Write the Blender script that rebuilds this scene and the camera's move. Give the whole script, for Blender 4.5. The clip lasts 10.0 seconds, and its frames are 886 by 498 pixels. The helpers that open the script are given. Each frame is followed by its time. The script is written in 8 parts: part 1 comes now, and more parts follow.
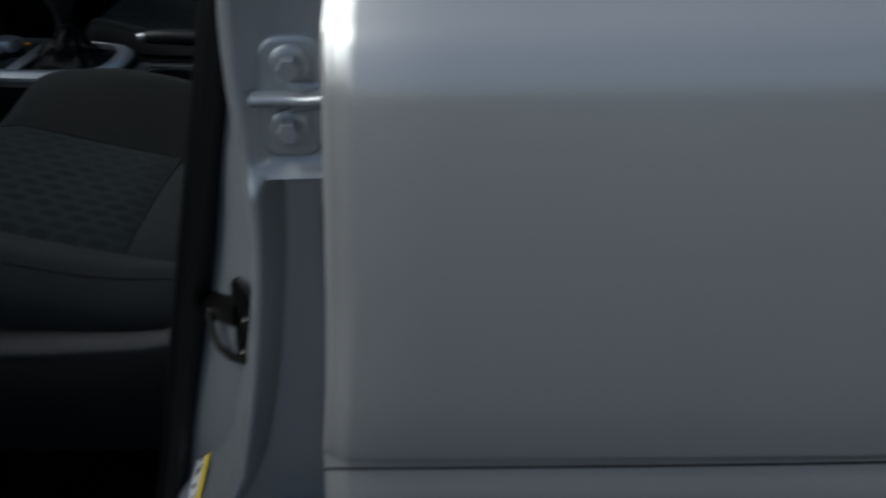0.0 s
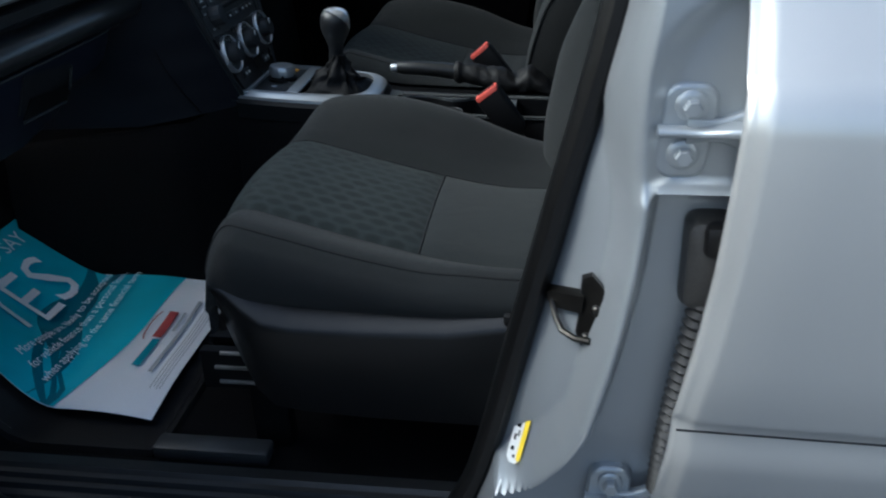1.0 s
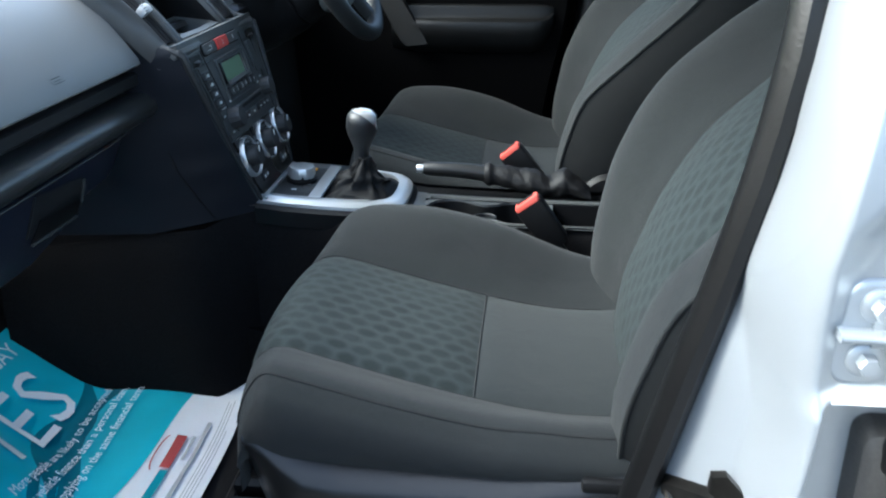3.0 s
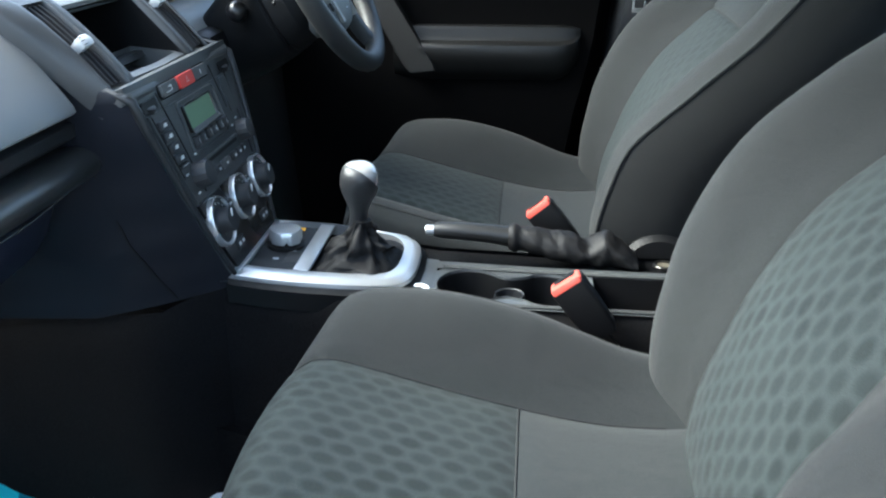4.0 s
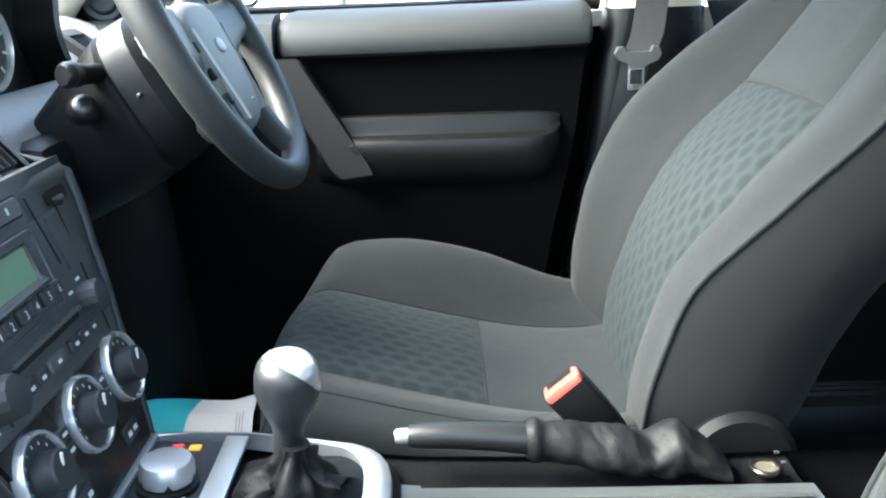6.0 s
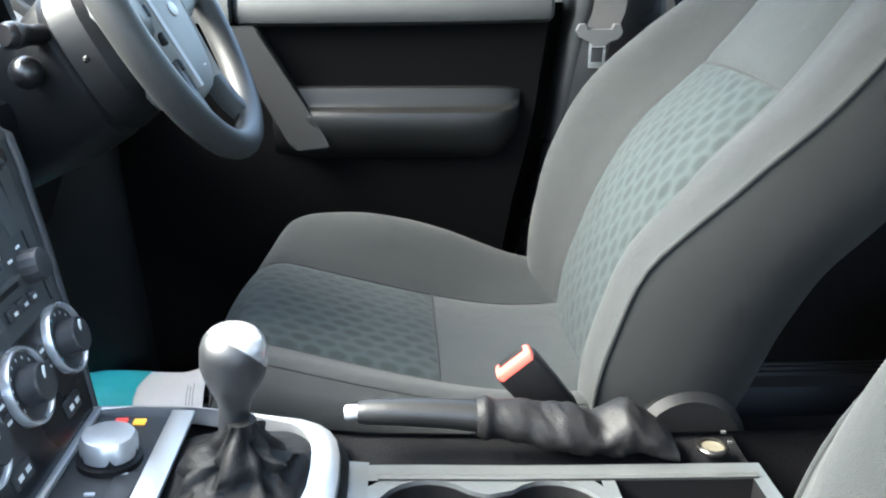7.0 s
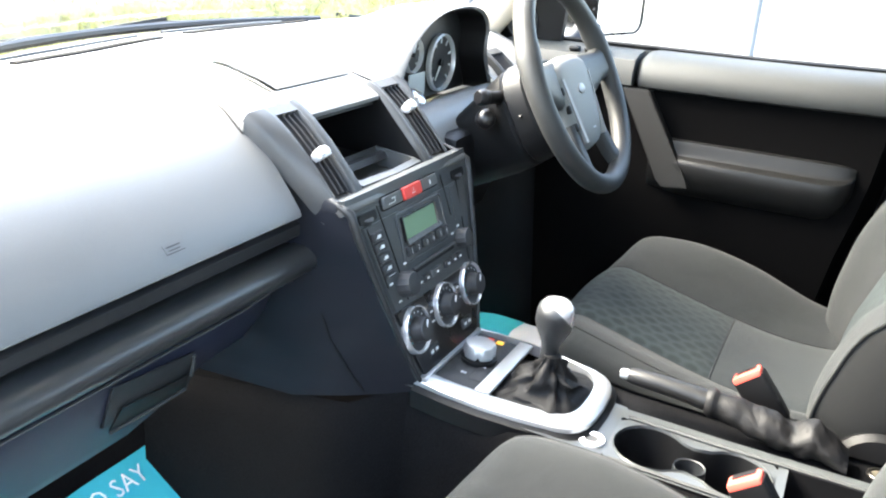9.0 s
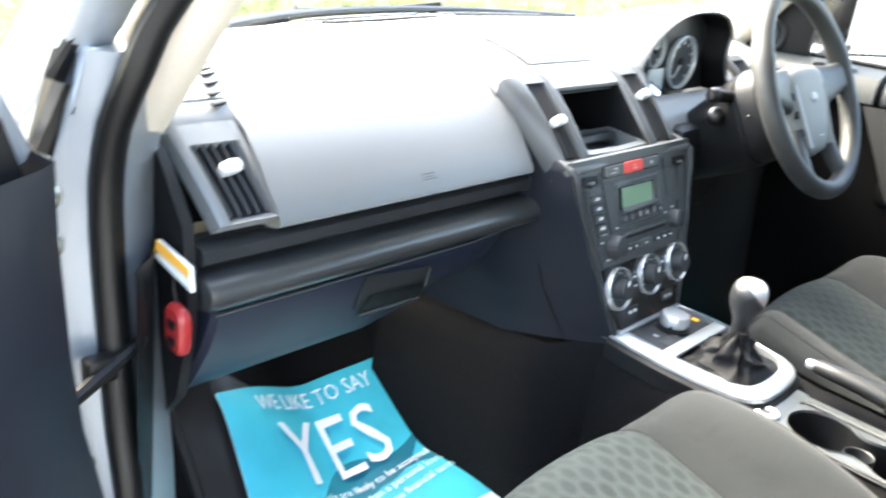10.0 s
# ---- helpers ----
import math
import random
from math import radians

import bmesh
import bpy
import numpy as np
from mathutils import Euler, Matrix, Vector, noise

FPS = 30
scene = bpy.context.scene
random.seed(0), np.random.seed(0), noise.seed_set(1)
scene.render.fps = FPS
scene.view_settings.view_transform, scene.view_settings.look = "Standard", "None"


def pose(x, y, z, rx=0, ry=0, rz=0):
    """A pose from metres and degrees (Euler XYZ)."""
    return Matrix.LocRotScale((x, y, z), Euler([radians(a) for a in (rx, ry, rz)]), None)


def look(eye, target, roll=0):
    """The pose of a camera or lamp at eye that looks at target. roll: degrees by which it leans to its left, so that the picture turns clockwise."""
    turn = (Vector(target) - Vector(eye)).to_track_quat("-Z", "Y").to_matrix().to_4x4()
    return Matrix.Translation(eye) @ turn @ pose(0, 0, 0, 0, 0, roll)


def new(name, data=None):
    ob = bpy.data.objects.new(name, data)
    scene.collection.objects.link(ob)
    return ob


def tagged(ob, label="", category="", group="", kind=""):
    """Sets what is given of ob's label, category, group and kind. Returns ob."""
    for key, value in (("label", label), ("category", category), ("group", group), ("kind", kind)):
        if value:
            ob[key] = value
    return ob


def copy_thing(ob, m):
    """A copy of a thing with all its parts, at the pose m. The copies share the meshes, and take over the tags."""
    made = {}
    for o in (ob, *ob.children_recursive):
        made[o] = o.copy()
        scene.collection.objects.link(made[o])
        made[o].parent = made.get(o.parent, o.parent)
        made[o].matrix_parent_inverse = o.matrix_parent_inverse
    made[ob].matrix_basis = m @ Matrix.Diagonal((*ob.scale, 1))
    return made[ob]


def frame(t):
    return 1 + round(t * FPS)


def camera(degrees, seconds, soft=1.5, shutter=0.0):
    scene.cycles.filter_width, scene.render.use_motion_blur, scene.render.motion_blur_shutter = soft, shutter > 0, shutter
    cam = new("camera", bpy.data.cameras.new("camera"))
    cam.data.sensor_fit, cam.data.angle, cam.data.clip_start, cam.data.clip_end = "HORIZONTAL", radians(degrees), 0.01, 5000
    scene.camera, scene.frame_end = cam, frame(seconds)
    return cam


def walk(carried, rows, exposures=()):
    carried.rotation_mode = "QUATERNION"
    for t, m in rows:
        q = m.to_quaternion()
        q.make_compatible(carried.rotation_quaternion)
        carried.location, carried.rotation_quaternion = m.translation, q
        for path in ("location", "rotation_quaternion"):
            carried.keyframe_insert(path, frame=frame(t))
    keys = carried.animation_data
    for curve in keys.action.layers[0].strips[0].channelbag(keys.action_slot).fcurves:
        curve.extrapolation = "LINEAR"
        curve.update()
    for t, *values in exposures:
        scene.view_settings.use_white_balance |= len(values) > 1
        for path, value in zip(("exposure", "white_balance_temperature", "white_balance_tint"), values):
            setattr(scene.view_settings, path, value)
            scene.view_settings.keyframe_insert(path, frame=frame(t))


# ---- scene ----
cam = camera(53.7, 10.0, soft=2.0, shutter=0.3)
PATH = [
    (0, 0.3314, -1.3551, 1.1535, 61.48, 1.05, -1.20),
    (0.5, 0.2712, -1.4777, 1.1729, 62.24, 2.45, 6.26),
    (1, 0.1676, -1.4931, 1.2024, 63.51, 1.47, 7.34),
    (1.5, 0.0991, -1.4693, 1.2077, 64.11, -0.44, 5.65),
    (2, 0.0816, -1.4604, 1.2122, 64.53, -0.63, 5.03),
    (2.5, 0.0652, -1.4468, 1.2227, 65.65, -0.14, 5.25),
    (3, 0.0556, -1.3711, 1.2465, 67.12, 0.46, 5.82),
    (4.5, -0.0338, -0.9240, 1.2310, 67.79, -0.06, 5.34),
    (5, -0.0679, -0.7666, 1.2140, 70.22, -0.67, 3.19),
    (5.5, -0.0942, -0.6608, 1.1852, 73.37, 1.61, 1.01),
    (7, -0.0875, -0.6291, 1.1792, 71.04, -0.21, -2.81),
    (7.5, -0.0361, -0.7101, 1.2552, 71.45, 0.91, 8.00),
    (8, 0.0217, -0.7979, 1.3012, 70.71, -0.93, 19.85),
    (8.5, 0.0514, -0.8948, 1.3415, 69.79, -3.17, 27.13),
    (9, 0.0822, -1.0184, 1.3547, 69.42, -3.58, 26.31),
    (9.5, 0.1254, -1.1044, 1.3605, 70.10, -4.20, 31.35),
    (10, 0.1911, -1.1683, 1.3417, 68.62, -6.58, 42.98),
]
walk(cam, [(t, pose(x, y, z, rx, ry, rz)) for t, x, y, z, rx, ry, rz in PATH],
     exposures=[(0.0, -0.5, 5800, 4), (0.5, 0.05, 5500, 0), (1.0, 1.1, 5600, 2), (1.5, 1.7, 5600, 1), (2.0, 2.0, 5600, 2), (2.5, 2.35, 5600, 1), (3.0, 2.65, 5700, 1), (4.5, 3.4, 6000, 2), (5.5, 3.77, 6150, 3),
                (7.0, 4.36, 6250, 4), (8.0, 4.37, 6600, 6), (9.0, 4.47, 6800, 7), (10.0, 4.6, 7000, 7)])

# ---- daylight: bright overcast sky, soft sun ahead of the car on the driver's side ----
SUN_EL, SUN_AZ = radians(42), radians(-96)
world = bpy.data.worlds.new("sky")
scene.world = world
world.use_nodes = True
wn = world.node_tree.nodes
sky = wn.new("ShaderNodeTexSky")
sky.sky_type = "NISHITA"
sky.sun_disc = False
sky.sun_elevation, sky.sun_rotation = SUN_EL, SUN_AZ
sky.dust_density, sky.air_density = 5.0, 1.0
wn["Background"].inputs["Strength"].default_value = 0.15
world.node_tree.links.new(sky.outputs[0], wn["Background"].inputs["Color"])
sun = new("sun", bpy.data.lights.new("sun", "SUN"))
sun.data.energy, sun.data.angle, sun.data.color = 1.8, radians(45), (1.0, 0.985, 0.96)
sun.matrix_world = look((-4.43, -0.47, 4.51), (0, 0, 0.5))


# ---- materials ----
def rgb(c):
    return (c[0], c[1], c[2], 1.0)


def material(name, col, rough=0.5, metal=0.0, grain=0.0, gscale=400.0, var=0.12, vscale=6.0, coat=0.0, spec=0.5, bump=0.0, sheen=0.0, dents=0.0):
    """Principled surface with a broad and a fine variation of colour, roughness and relief."""
    m = bpy.data.materials.new(name)
    m.use_nodes = True
    nt = m.node_tree
    p = nt.nodes["Principled BSDF"]
    p.inputs["Metallic"].default_value = metal
    p.inputs["Specular IOR Level"].default_value = spec
    p.inputs["Coat Weight"].default_value = coat
    p.inputs["Coat Roughness"].default_value = 0.08
    p.inputs["Sheen Weight"].default_value = sheen
    p.inputs["Sheen Roughness"].default_value = 0.6
    tc = nt.nodes.new("ShaderNodeTexCoord")
    n1 = nt.nodes.new("ShaderNodeTexNoise")
    n1.inputs["Scale"].default_value = vscale
    n1.inputs["Detail"].default_value = 5.0
    n2 = nt.nodes.new("ShaderNodeTexNoise")
    n2.inputs["Scale"].default_value = gscale
    n2.inputs["Detail"].default_value = 2.0
    for n in (n1, n2):
        nt.links.new(tc.outputs["Object"], n.inputs["Vector"])
    ramp = nt.nodes.new("ShaderNodeMapRange")
    ramp.inputs["From Min"].default_value, ramp.inputs["From Max"].default_value = 0.3, 0.7
    ramp.inputs["To Min"].default_value, ramp.inputs["To Max"].default_value = 1 - var, 1 + var
    nt.links.new(n1.outputs["Fac"], ramp.inputs["Value"])
    fine = nt.nodes.new("ShaderNodeMapRange")
    fine.inputs["From Min"].default_value, fine.inputs["From Max"].default_value = 0.3, 0.7
    fine.inputs["To Min"].default_value, fine.inputs["To Max"].default_value = 1 - grain, 1 + grain
    nt.links.new(n2.outputs["Fac"], fine.inputs["Value"])
    mul = nt.nodes.new("ShaderNodeMath")
    mul.operation = "MULTIPLY"
    nt.links.new(ramp.outputs[0], mul.inputs[0])
    nt.links.new(fine.outputs[0], mul.inputs[1])
    mix = nt.nodes.new("ShaderNodeVectorMath")
    mix.operation = "SCALE"
    mix.inputs[0].default_value = col[:3]
    nt.links.new(mul.outputs[0], mix.inputs["Scale"])
    nt.links.new(mix.outputs[0], p.inputs["Base Color"])
    rr = nt.nodes.new("ShaderNodeMapRange")
    rr.inputs["To Min"].default_value, rr.inputs["To Max"].default_value = max(rough - 0.08, 0.02), min(rough + 0.08, 1)
    nt.links.new(n1.outputs["Fac"], rr.inputs["Value"])
    nt.links.new(rr.outputs[0], p.inputs["Roughness"])
    if bump:
        b = nt.nodes.new("ShaderNodeBump")
        b.inputs["Strength"].default_value = bump
        b.inputs["Distance"].default_value = 0.001
        nt.links.new(n2.outputs["Fac"], b.inputs["Height"])
        nt.links.new(b.outputs[0], p.inputs["Normal"])
        if dents:
            n3 = nt.nodes.new("ShaderNodeTexNoise")
            n3.inputs["Scale"].default_value = 16.0
            n3.inputs["Detail"].default_value = 3.0
            n3.inputs["Distortion"].default_value = 0.6
            nt.links.new(tc.outputs["Object"], n3.inputs["Vector"])
            b3 = nt.nodes.new("ShaderNodeBump")
            b3.inputs["Strength"].default_value = 1.0
            b3.inputs["Distance"].default_value = dents
            nt.links.new(n3.outputs["Fac"], b3.inputs["Height"])
            nt.links.new(b3.outputs[0], b.inputs["Normal"])
    return m


def oval_cloth(name, base, dark):
    """Woven cloth with staggered rows of small oval flecks, some darker than others; UV in metres."""
    m = material(name, base, 0.85, grain=0.25, gscale=900, var=0.1, bump=0.5, sheen=0.03, spec=0.2)
    nt = m.node_tree
    p = nt.nodes["Principled BSDF"]
    base_link = p.inputs["Base Color"].links[0].from_socket
    uv = nt.nodes.new("ShaderNodeUVMap")
    uv.uv_map = "UVMap"
    sep = nt.nodes.new("ShaderNodeSeparateXYZ")
    nt.links.new(uv.outputs[0], sep.inputs[0])

    def math_node(op, a, b=None, c=None):
        n = nt.nodes.new("ShaderNodeMath")
        n.operation = op
        for i, v in enumerate((a, b, c)):
            if v is None:
                continue
            if isinstance(v, (int, float)):
                n.inputs[i].default_value = v
            else:
                nt.links.new(v, n.inputs[i])
        return n.outputs[0]
    u = math_node("DIVIDE", sep.outputs[1], 0.0190)
    v = math_node("DIVIDE", sep.outputs[0], 0.0300)
    col = math_node("FLOOR", u)
    odd = math_node("MULTIPLY", math_node("MODULO", math_node("ABSOLUTE", col), 2.0), 0.5)
    vs = math_node("ADD", v, odd)
    row = math_node("FLOOR", vs)
    du = math_node("MULTIPLY", math_node("SUBTRACT", math_node("SUBTRACT", u, col), 0.5), 1.98)
    dv = math_node("MULTIPLY", math_node("SUBTRACT", math_node("SUBTRACT", vs, row), 0.5), 2.02)
    d = math_node("SQRT", math_node("ADD", math_node("MULTIPLY", du, du), math_node("MULTIPLY", dv, dv)))
    cell = nt.nodes.new("ShaderNodeCombineXYZ")
    nt.links.new(col, cell.inputs[0])
    nt.links.new(row, cell.inputs[1])
    wn_ = nt.nodes.new("ShaderNodeTexWhiteNoise")
    wn_.noise_dimensions = "2D"
    nt.links.new(cell.outputs[0], wn_.inputs["Vector"])
    edge = nt.nodes.new("ShaderNodeMapRange")
    edge.inputs["From Min"].default_value, edge.inputs["From Max"].default_value = 0.50, 1.02
    edge.inputs["To Min"].default_value, edge.inputs["To Max"].default_value = 1.0, 0.0
    nt.links.new(d, edge.inputs["Value"])
    amount = math_node("MULTIPLY", edge.outputs[0], math_node("ADD", math_node("MULTIPLY", wn_.outputs["Value"], 0.35), 0.55))
    mix = nt.nodes.new("ShaderNodeMix")
    mix.data_type = "RGBA"
    nt.links.new(amount, mix.inputs["Factor"])
    nt.links.new(base_link, mix.inputs["A"])
    mix.inputs["B"].default_value = rgb(dark)
    nt.links.new(mix.outputs["Result"], p.inputs["Base Color"])
    return m


def glass_pane(name, tint=(0.92, 0.96, 0.95)):
    m = bpy.data.materials.new(name)
    m.use_nodes = True
    nt = m.node_tree
    out = nt.nodes["Material Output"]
    tr = nt.nodes.new("ShaderNodeBsdfTransparent")
    tr.inputs["Color"].default_value = rgb(tint)
    gl = nt.nodes.new("ShaderNodeBsdfGlossy")
    gl.inputs["Roughness"].default_value = 0.02
    lw = nt.nodes.new("ShaderNodeLayerWeight")
    lw.inputs["Blend"].default_value = 0.5
    pw = nt.nodes.new("ShaderNodeMath")
    pw.operation = "POWER"
    pw.inputs[1].default_value = 5.0
    nt.links.new(lw.outputs["Facing"], pw.inputs[0])
    fr = nt.nodes.new("ShaderNodeMath")
    fr.operation = "MULTIPLY_ADD"
    fr.inputs[1].default_value, fr.inputs[2].default_value = 0.7, 0.05
    nt.links.new(pw.outputs[0], fr.inputs[0])
    mx = nt.nodes.new("ShaderNodeMixShader")
    nt.links.new(fr.outputs[0], mx.inputs[0])
    nt.links.new(tr.outputs[0], mx.inputs[1])
    nt.links.new(gl.outputs[0], mx.inputs[2])
    nt.links.new(mx.outputs[0], out.inputs["Surface"])
    return m


def lamp_material(name, col, strength):
    m = material(name, col, 0.3)
    p = m.node_tree.nodes["Principled BSDF"]
    p.inputs["Emission Color"].default_value = rgb(col)
    p.inputs["Emission Strength"].default_value = strength
    return m


# The sheen imitates sky reflected off the pad at grazing angles.
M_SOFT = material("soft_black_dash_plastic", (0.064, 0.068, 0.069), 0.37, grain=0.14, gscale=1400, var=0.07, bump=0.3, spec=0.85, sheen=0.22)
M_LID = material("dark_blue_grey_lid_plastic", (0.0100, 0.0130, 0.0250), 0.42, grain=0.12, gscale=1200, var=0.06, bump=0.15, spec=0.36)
M_STRIP = material("matt_silver_switch_strip", (0.24, 0.245, 0.25), 0.45, metal=0.2, var=0.03)
# Lighter than the dash plastic: sky light on the lower facia put into colour.
M_FACIA_LIT = material("pale_facia_plastic_sky_lit", (0.15, 0.155, 0.158), 0.42, grain=0.1, gscale=1400, var=0.05, bump=0.15)
M_HARD = material("hard_charcoal_plastic", (0.012, 0.0135, 0.0155), 0.46, grain=0.15, gscale=1100, var=0.08, bump=0.25)
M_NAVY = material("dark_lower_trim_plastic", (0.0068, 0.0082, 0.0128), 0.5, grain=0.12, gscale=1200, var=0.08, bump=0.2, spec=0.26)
M_BLACK = material("black_plastic", (0.0045, 0.0045, 0.005), 0.45, spec=0.25, var=0.1, grain=0.1)
M_GLOSSBLACK = material("satin_black_plastic", (0.005, 0.005, 0.006), 0.28, var=0.05)
M_FACIA = material("charcoal_stack_facia", (0.044, 0.048, 0.050), 0.37, grain=0.08, gscale=1500, var=0.05, bump=0.12)
M_BUTTON = material("dark_rubber_button", (0.020, 0.021, 0.023), 0.5, var=0.06)
M_CLOTH = material("charcoal_seat_cloth", (0.0072, 0.0092, 0.0101), 0.9, grain=0.35, gscale=1300, var=0.12, vscale=4, bump=0.7, sheen=0.05, spec=0.3, dents=0.0022)
M_CLOTH_PLAIN = material("flat_woven_seat_cloth", (0.0096, 0.0127, 0.0137), 0.9, grain=0.28, gscale=1500, var=0.08, bump=0.5, sheen=0.05, spec=0.3, dents=0.0018)
M_OVAL = oval_cloth("oval_fleck_seat_cloth", (0.0172, 0.0236, 0.0246), (0.0048, 0.0076, 0.0082))
M_CLOTH_SIDE = material("dark_seat_side_cloth", (0.0056, 0.0068, 0.0074), 0.9, grain=0.3, gscale=1300, var=0.12, vscale=4, bump=0.6, sheen=0.03, spec=0.25, dents=0.0018)
M_SEAM = material("seam_thread", (0.0062, 0.0072, 0.0078), 0.9, var=0.1)
M_CARPET = material("black_carpet", (0.0048, 0.0048, 0.0054), 1.0, grain=0.6, gscale=700, var=0.25, bump=1.0, spec=0.1)
M_MAT = material("black_rubber_mat", (0.007, 0.007, 0.008), 0.38, spec=0.5, grain=0.3, gscale=500, var=0.2, bump=0.4)
M_SILVER = material("silver_painted_trim", (0.50, 0.52, 0.535), 0.36, metal=0.75, var=0.04, grain=0.04, gscale=2500)
M_CHROME = material("satin_chrome", (0.70, 0.71, 0.73), 0.26, metal=1.0, var=0.03)
M_LEATHER = material("black_leather", (0.0052, 0.0052, 0.0056), 0.58, spec=0.22, grain=0.25, gscale=600, var=0.15, bump=0.5, dents=0.004)
M_GRIP = material("worn_black_leather_grip", (0.0095, 0.0095, 0.0094), 0.4, spec=0.4, grain=0.15, gscale=900, var=0.2, vscale=14, bump=0.3)
M_WHEEL = material("steering_wheel_leather", (0.022, 0.0235, 0.024), 0.5, spec=0.35, grain=0.15, gscale=1000, var=0.12, bump=0.25)
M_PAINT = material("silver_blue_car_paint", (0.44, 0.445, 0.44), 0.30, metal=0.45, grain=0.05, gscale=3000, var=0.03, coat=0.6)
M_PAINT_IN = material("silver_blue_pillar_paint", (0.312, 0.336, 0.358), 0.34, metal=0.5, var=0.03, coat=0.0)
M_BAR = material("padded_rail_plastic", (0.024, 0.0255, 0.0265), 0.33, grain=0.04, gscale=1500, var=0.03, bump=0.06, spec=0.7)
M_GAITER = material("dark_gaiter_rubber", (0.030, 0.029, 0.028), 0.5, grain=0.2, gscale=500, var=0.2, bump=0.3)
M_VALANCE = material("dark_seat_valance_plastic", (0.0048, 0.0051, 0.0058), 0.38, spec=0.42, grain=0.12, gscale=1200, var=0.08, bump=0.2)
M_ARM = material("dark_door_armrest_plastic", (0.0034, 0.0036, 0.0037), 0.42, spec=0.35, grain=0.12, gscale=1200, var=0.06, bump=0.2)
M_FRAME = material("charcoal_vent_surround_plastic", (0.036, 0.038, 0.0395), 0.44, grain=0.12, gscale=1300, var=0.06, bump=0.2, spec=0.55)
M_LEDGE = material("satin_grey_ledge_plastic", (0.062, 0.065, 0.066), 0.40, grain=0.1, gscale=1300, var=0.05, bump=0.15, spec=0.55)
M_SLAT = material("dark_vent_slat_plastic", (0.020, 0.020, 0.0215), 0.5, spec=0.4, var=0.06)
M_TAB = material("pale_silver_plastic", (0.46, 0.47, 0.48), 0.38, var=0.03)
M_DIALRING = material("satin_silver_dial_ring", (0.56, 0.57, 0.58), 0.26, metal=0.7, var=0.03)
M_CHEEK = material("dark_tunnel_carpet", (0.0066, 0.0064, 0.0068), 1.0, grain=0.5, gscale=600, var=0.2, bump=0.8, spec=0.1)
M_SHROUD = material("black_column_plastic", (0.0036, 0.0038, 0.0043), 0.5, spec=0.25, grain=0.12, gscale=1200, var=0.06, bump=0.2)
# Base colour raised to stand for the sky mirrored along the runner edges.
M_RAIL = material("worn_zinc_sky_glint", (0.52, 0.51, 0.48), 0.42, metal=0.8, var=0.25, vscale=30)
M_GRIPGREY = material("pale_grey_belt_grip", (0.055, 0.057, 0.057), 0.45, var=0.04)
M_DIAG = material("dark_grey_diagonal_plastic", (0.0065, 0.0068, 0.0068), 0.55, spec=0.35, grain=0.1, gscale=1200, var=0.06, bump=0.2)
M_HUB = material("grey_airbag_cover_plastic", (0.15, 0.155, 0.153), 0.6, spec=0.3, grain=0.1, gscale=1300, var=0.05, bump=0.15)
M_SEAL = material("black_rubber_door_seal", (0.0026, 0.0026, 0.0028), 0.36, spec=0.4, var=0.2, grain=0.2, gscale=300, bump=0.2)
M_STEEL = material("dark_zinc_steel", (0.045, 0.043, 0.040), 0.3, metal=0.9, var=0.25, vscale=40)
M_BEIGE = material("beige_pillar_trim", (0.58, 0.52, 0.43), 0.8, grain=0.1, gscale=900, var=0.05, bump=0.3)
M_HEADLINE = material("light_grey_headlining", (0.55, 0.54, 0.50), 0.95, grain=0.12, gscale=800, var=0.06)
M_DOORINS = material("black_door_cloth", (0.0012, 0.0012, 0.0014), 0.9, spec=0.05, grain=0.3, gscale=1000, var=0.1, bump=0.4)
M_DOORGREY = material("grey_door_plastic", (0.034, 0.0365, 0.0365), 0.62, spec=0.35, grain=0.1, gscale=1200, var=0.06, bump=0.2)
M_FOB = material("dark_red_fob_plastic", (0.26, 0.016, 0.016), 0.4, var=0.05)
M_RED = material("red_plastic", (0.60, 0.05, 0.04), 0.4, var=0.05)
M_BUCKLERED = material("red_buckle_button", (0.50, 0.075, 0.055), 0.38, var=0.06)
M_LCD = lamp_material("green_backlit_display", (0.085, 0.15, 0.105), 0.03)
M_MARK = material("white_symbol_print", (0.62, 0.64, 0.64), 0.5, var=0.02)
M_GREYPRINT = material("grey_print", (0.40, 0.42, 0.45), 0.6, var=0.02)
M_BELT = material("grey_seat_belt_webbing", (0.065, 0.063, 0.063), 0.75, grain=0.25, gscale=1500, var=0.05, bump=0.6)
M_PAPER = material("white_paper", (0.88, 0.90, 0.95), 0.5, var=0.02, grain=0.02)
M_TEAL = material("teal_printed_paper", (0.05, 0.50, 0.63), 0.42, var=0.22, vscale=5, grain=0.02)
M_TEALDARK = material("deep_teal_print", (0.012, 0.17, 0.24), 0.42, var=0.15, vscale=9)
M_LOGOA = material("blue_green_print", (0.02, 0.30, 0.38), 0.5)
M_LOGOB = material("red_print", (0.42, 0.07, 0.07), 0.5)
M_YELLOW = material("yellow_sticker_print", (0.85, 0.62, 0.03), 0.45, var=0.03)
M_STICKER = material("white_sticker", (0.75, 0.76, 0.76), 0.4, var=0.03)
M_ORANGE = material("orange_tag_card", (0.85, 0.42, 0.06), 0.5, var=0.03)
M_AMBER = lamp_material("amber_tell_tale", (0.9, 0.45, 0.05), 0.03)
M_REDLAMP = lamp_material("red_tell_tale", (0.8, 0.06, 0.05), 0.03)
M_GLASS = glass_pane("window_glass")
M_CLUSTER = material("dark_gauge_face", (0.014, 0.015, 0.016), 0.35, var=0.05)
M_GAUGERIM = material("brushed_gauge_rim", (0.66, 0.68, 0.69), 0.34, metal=0.5)
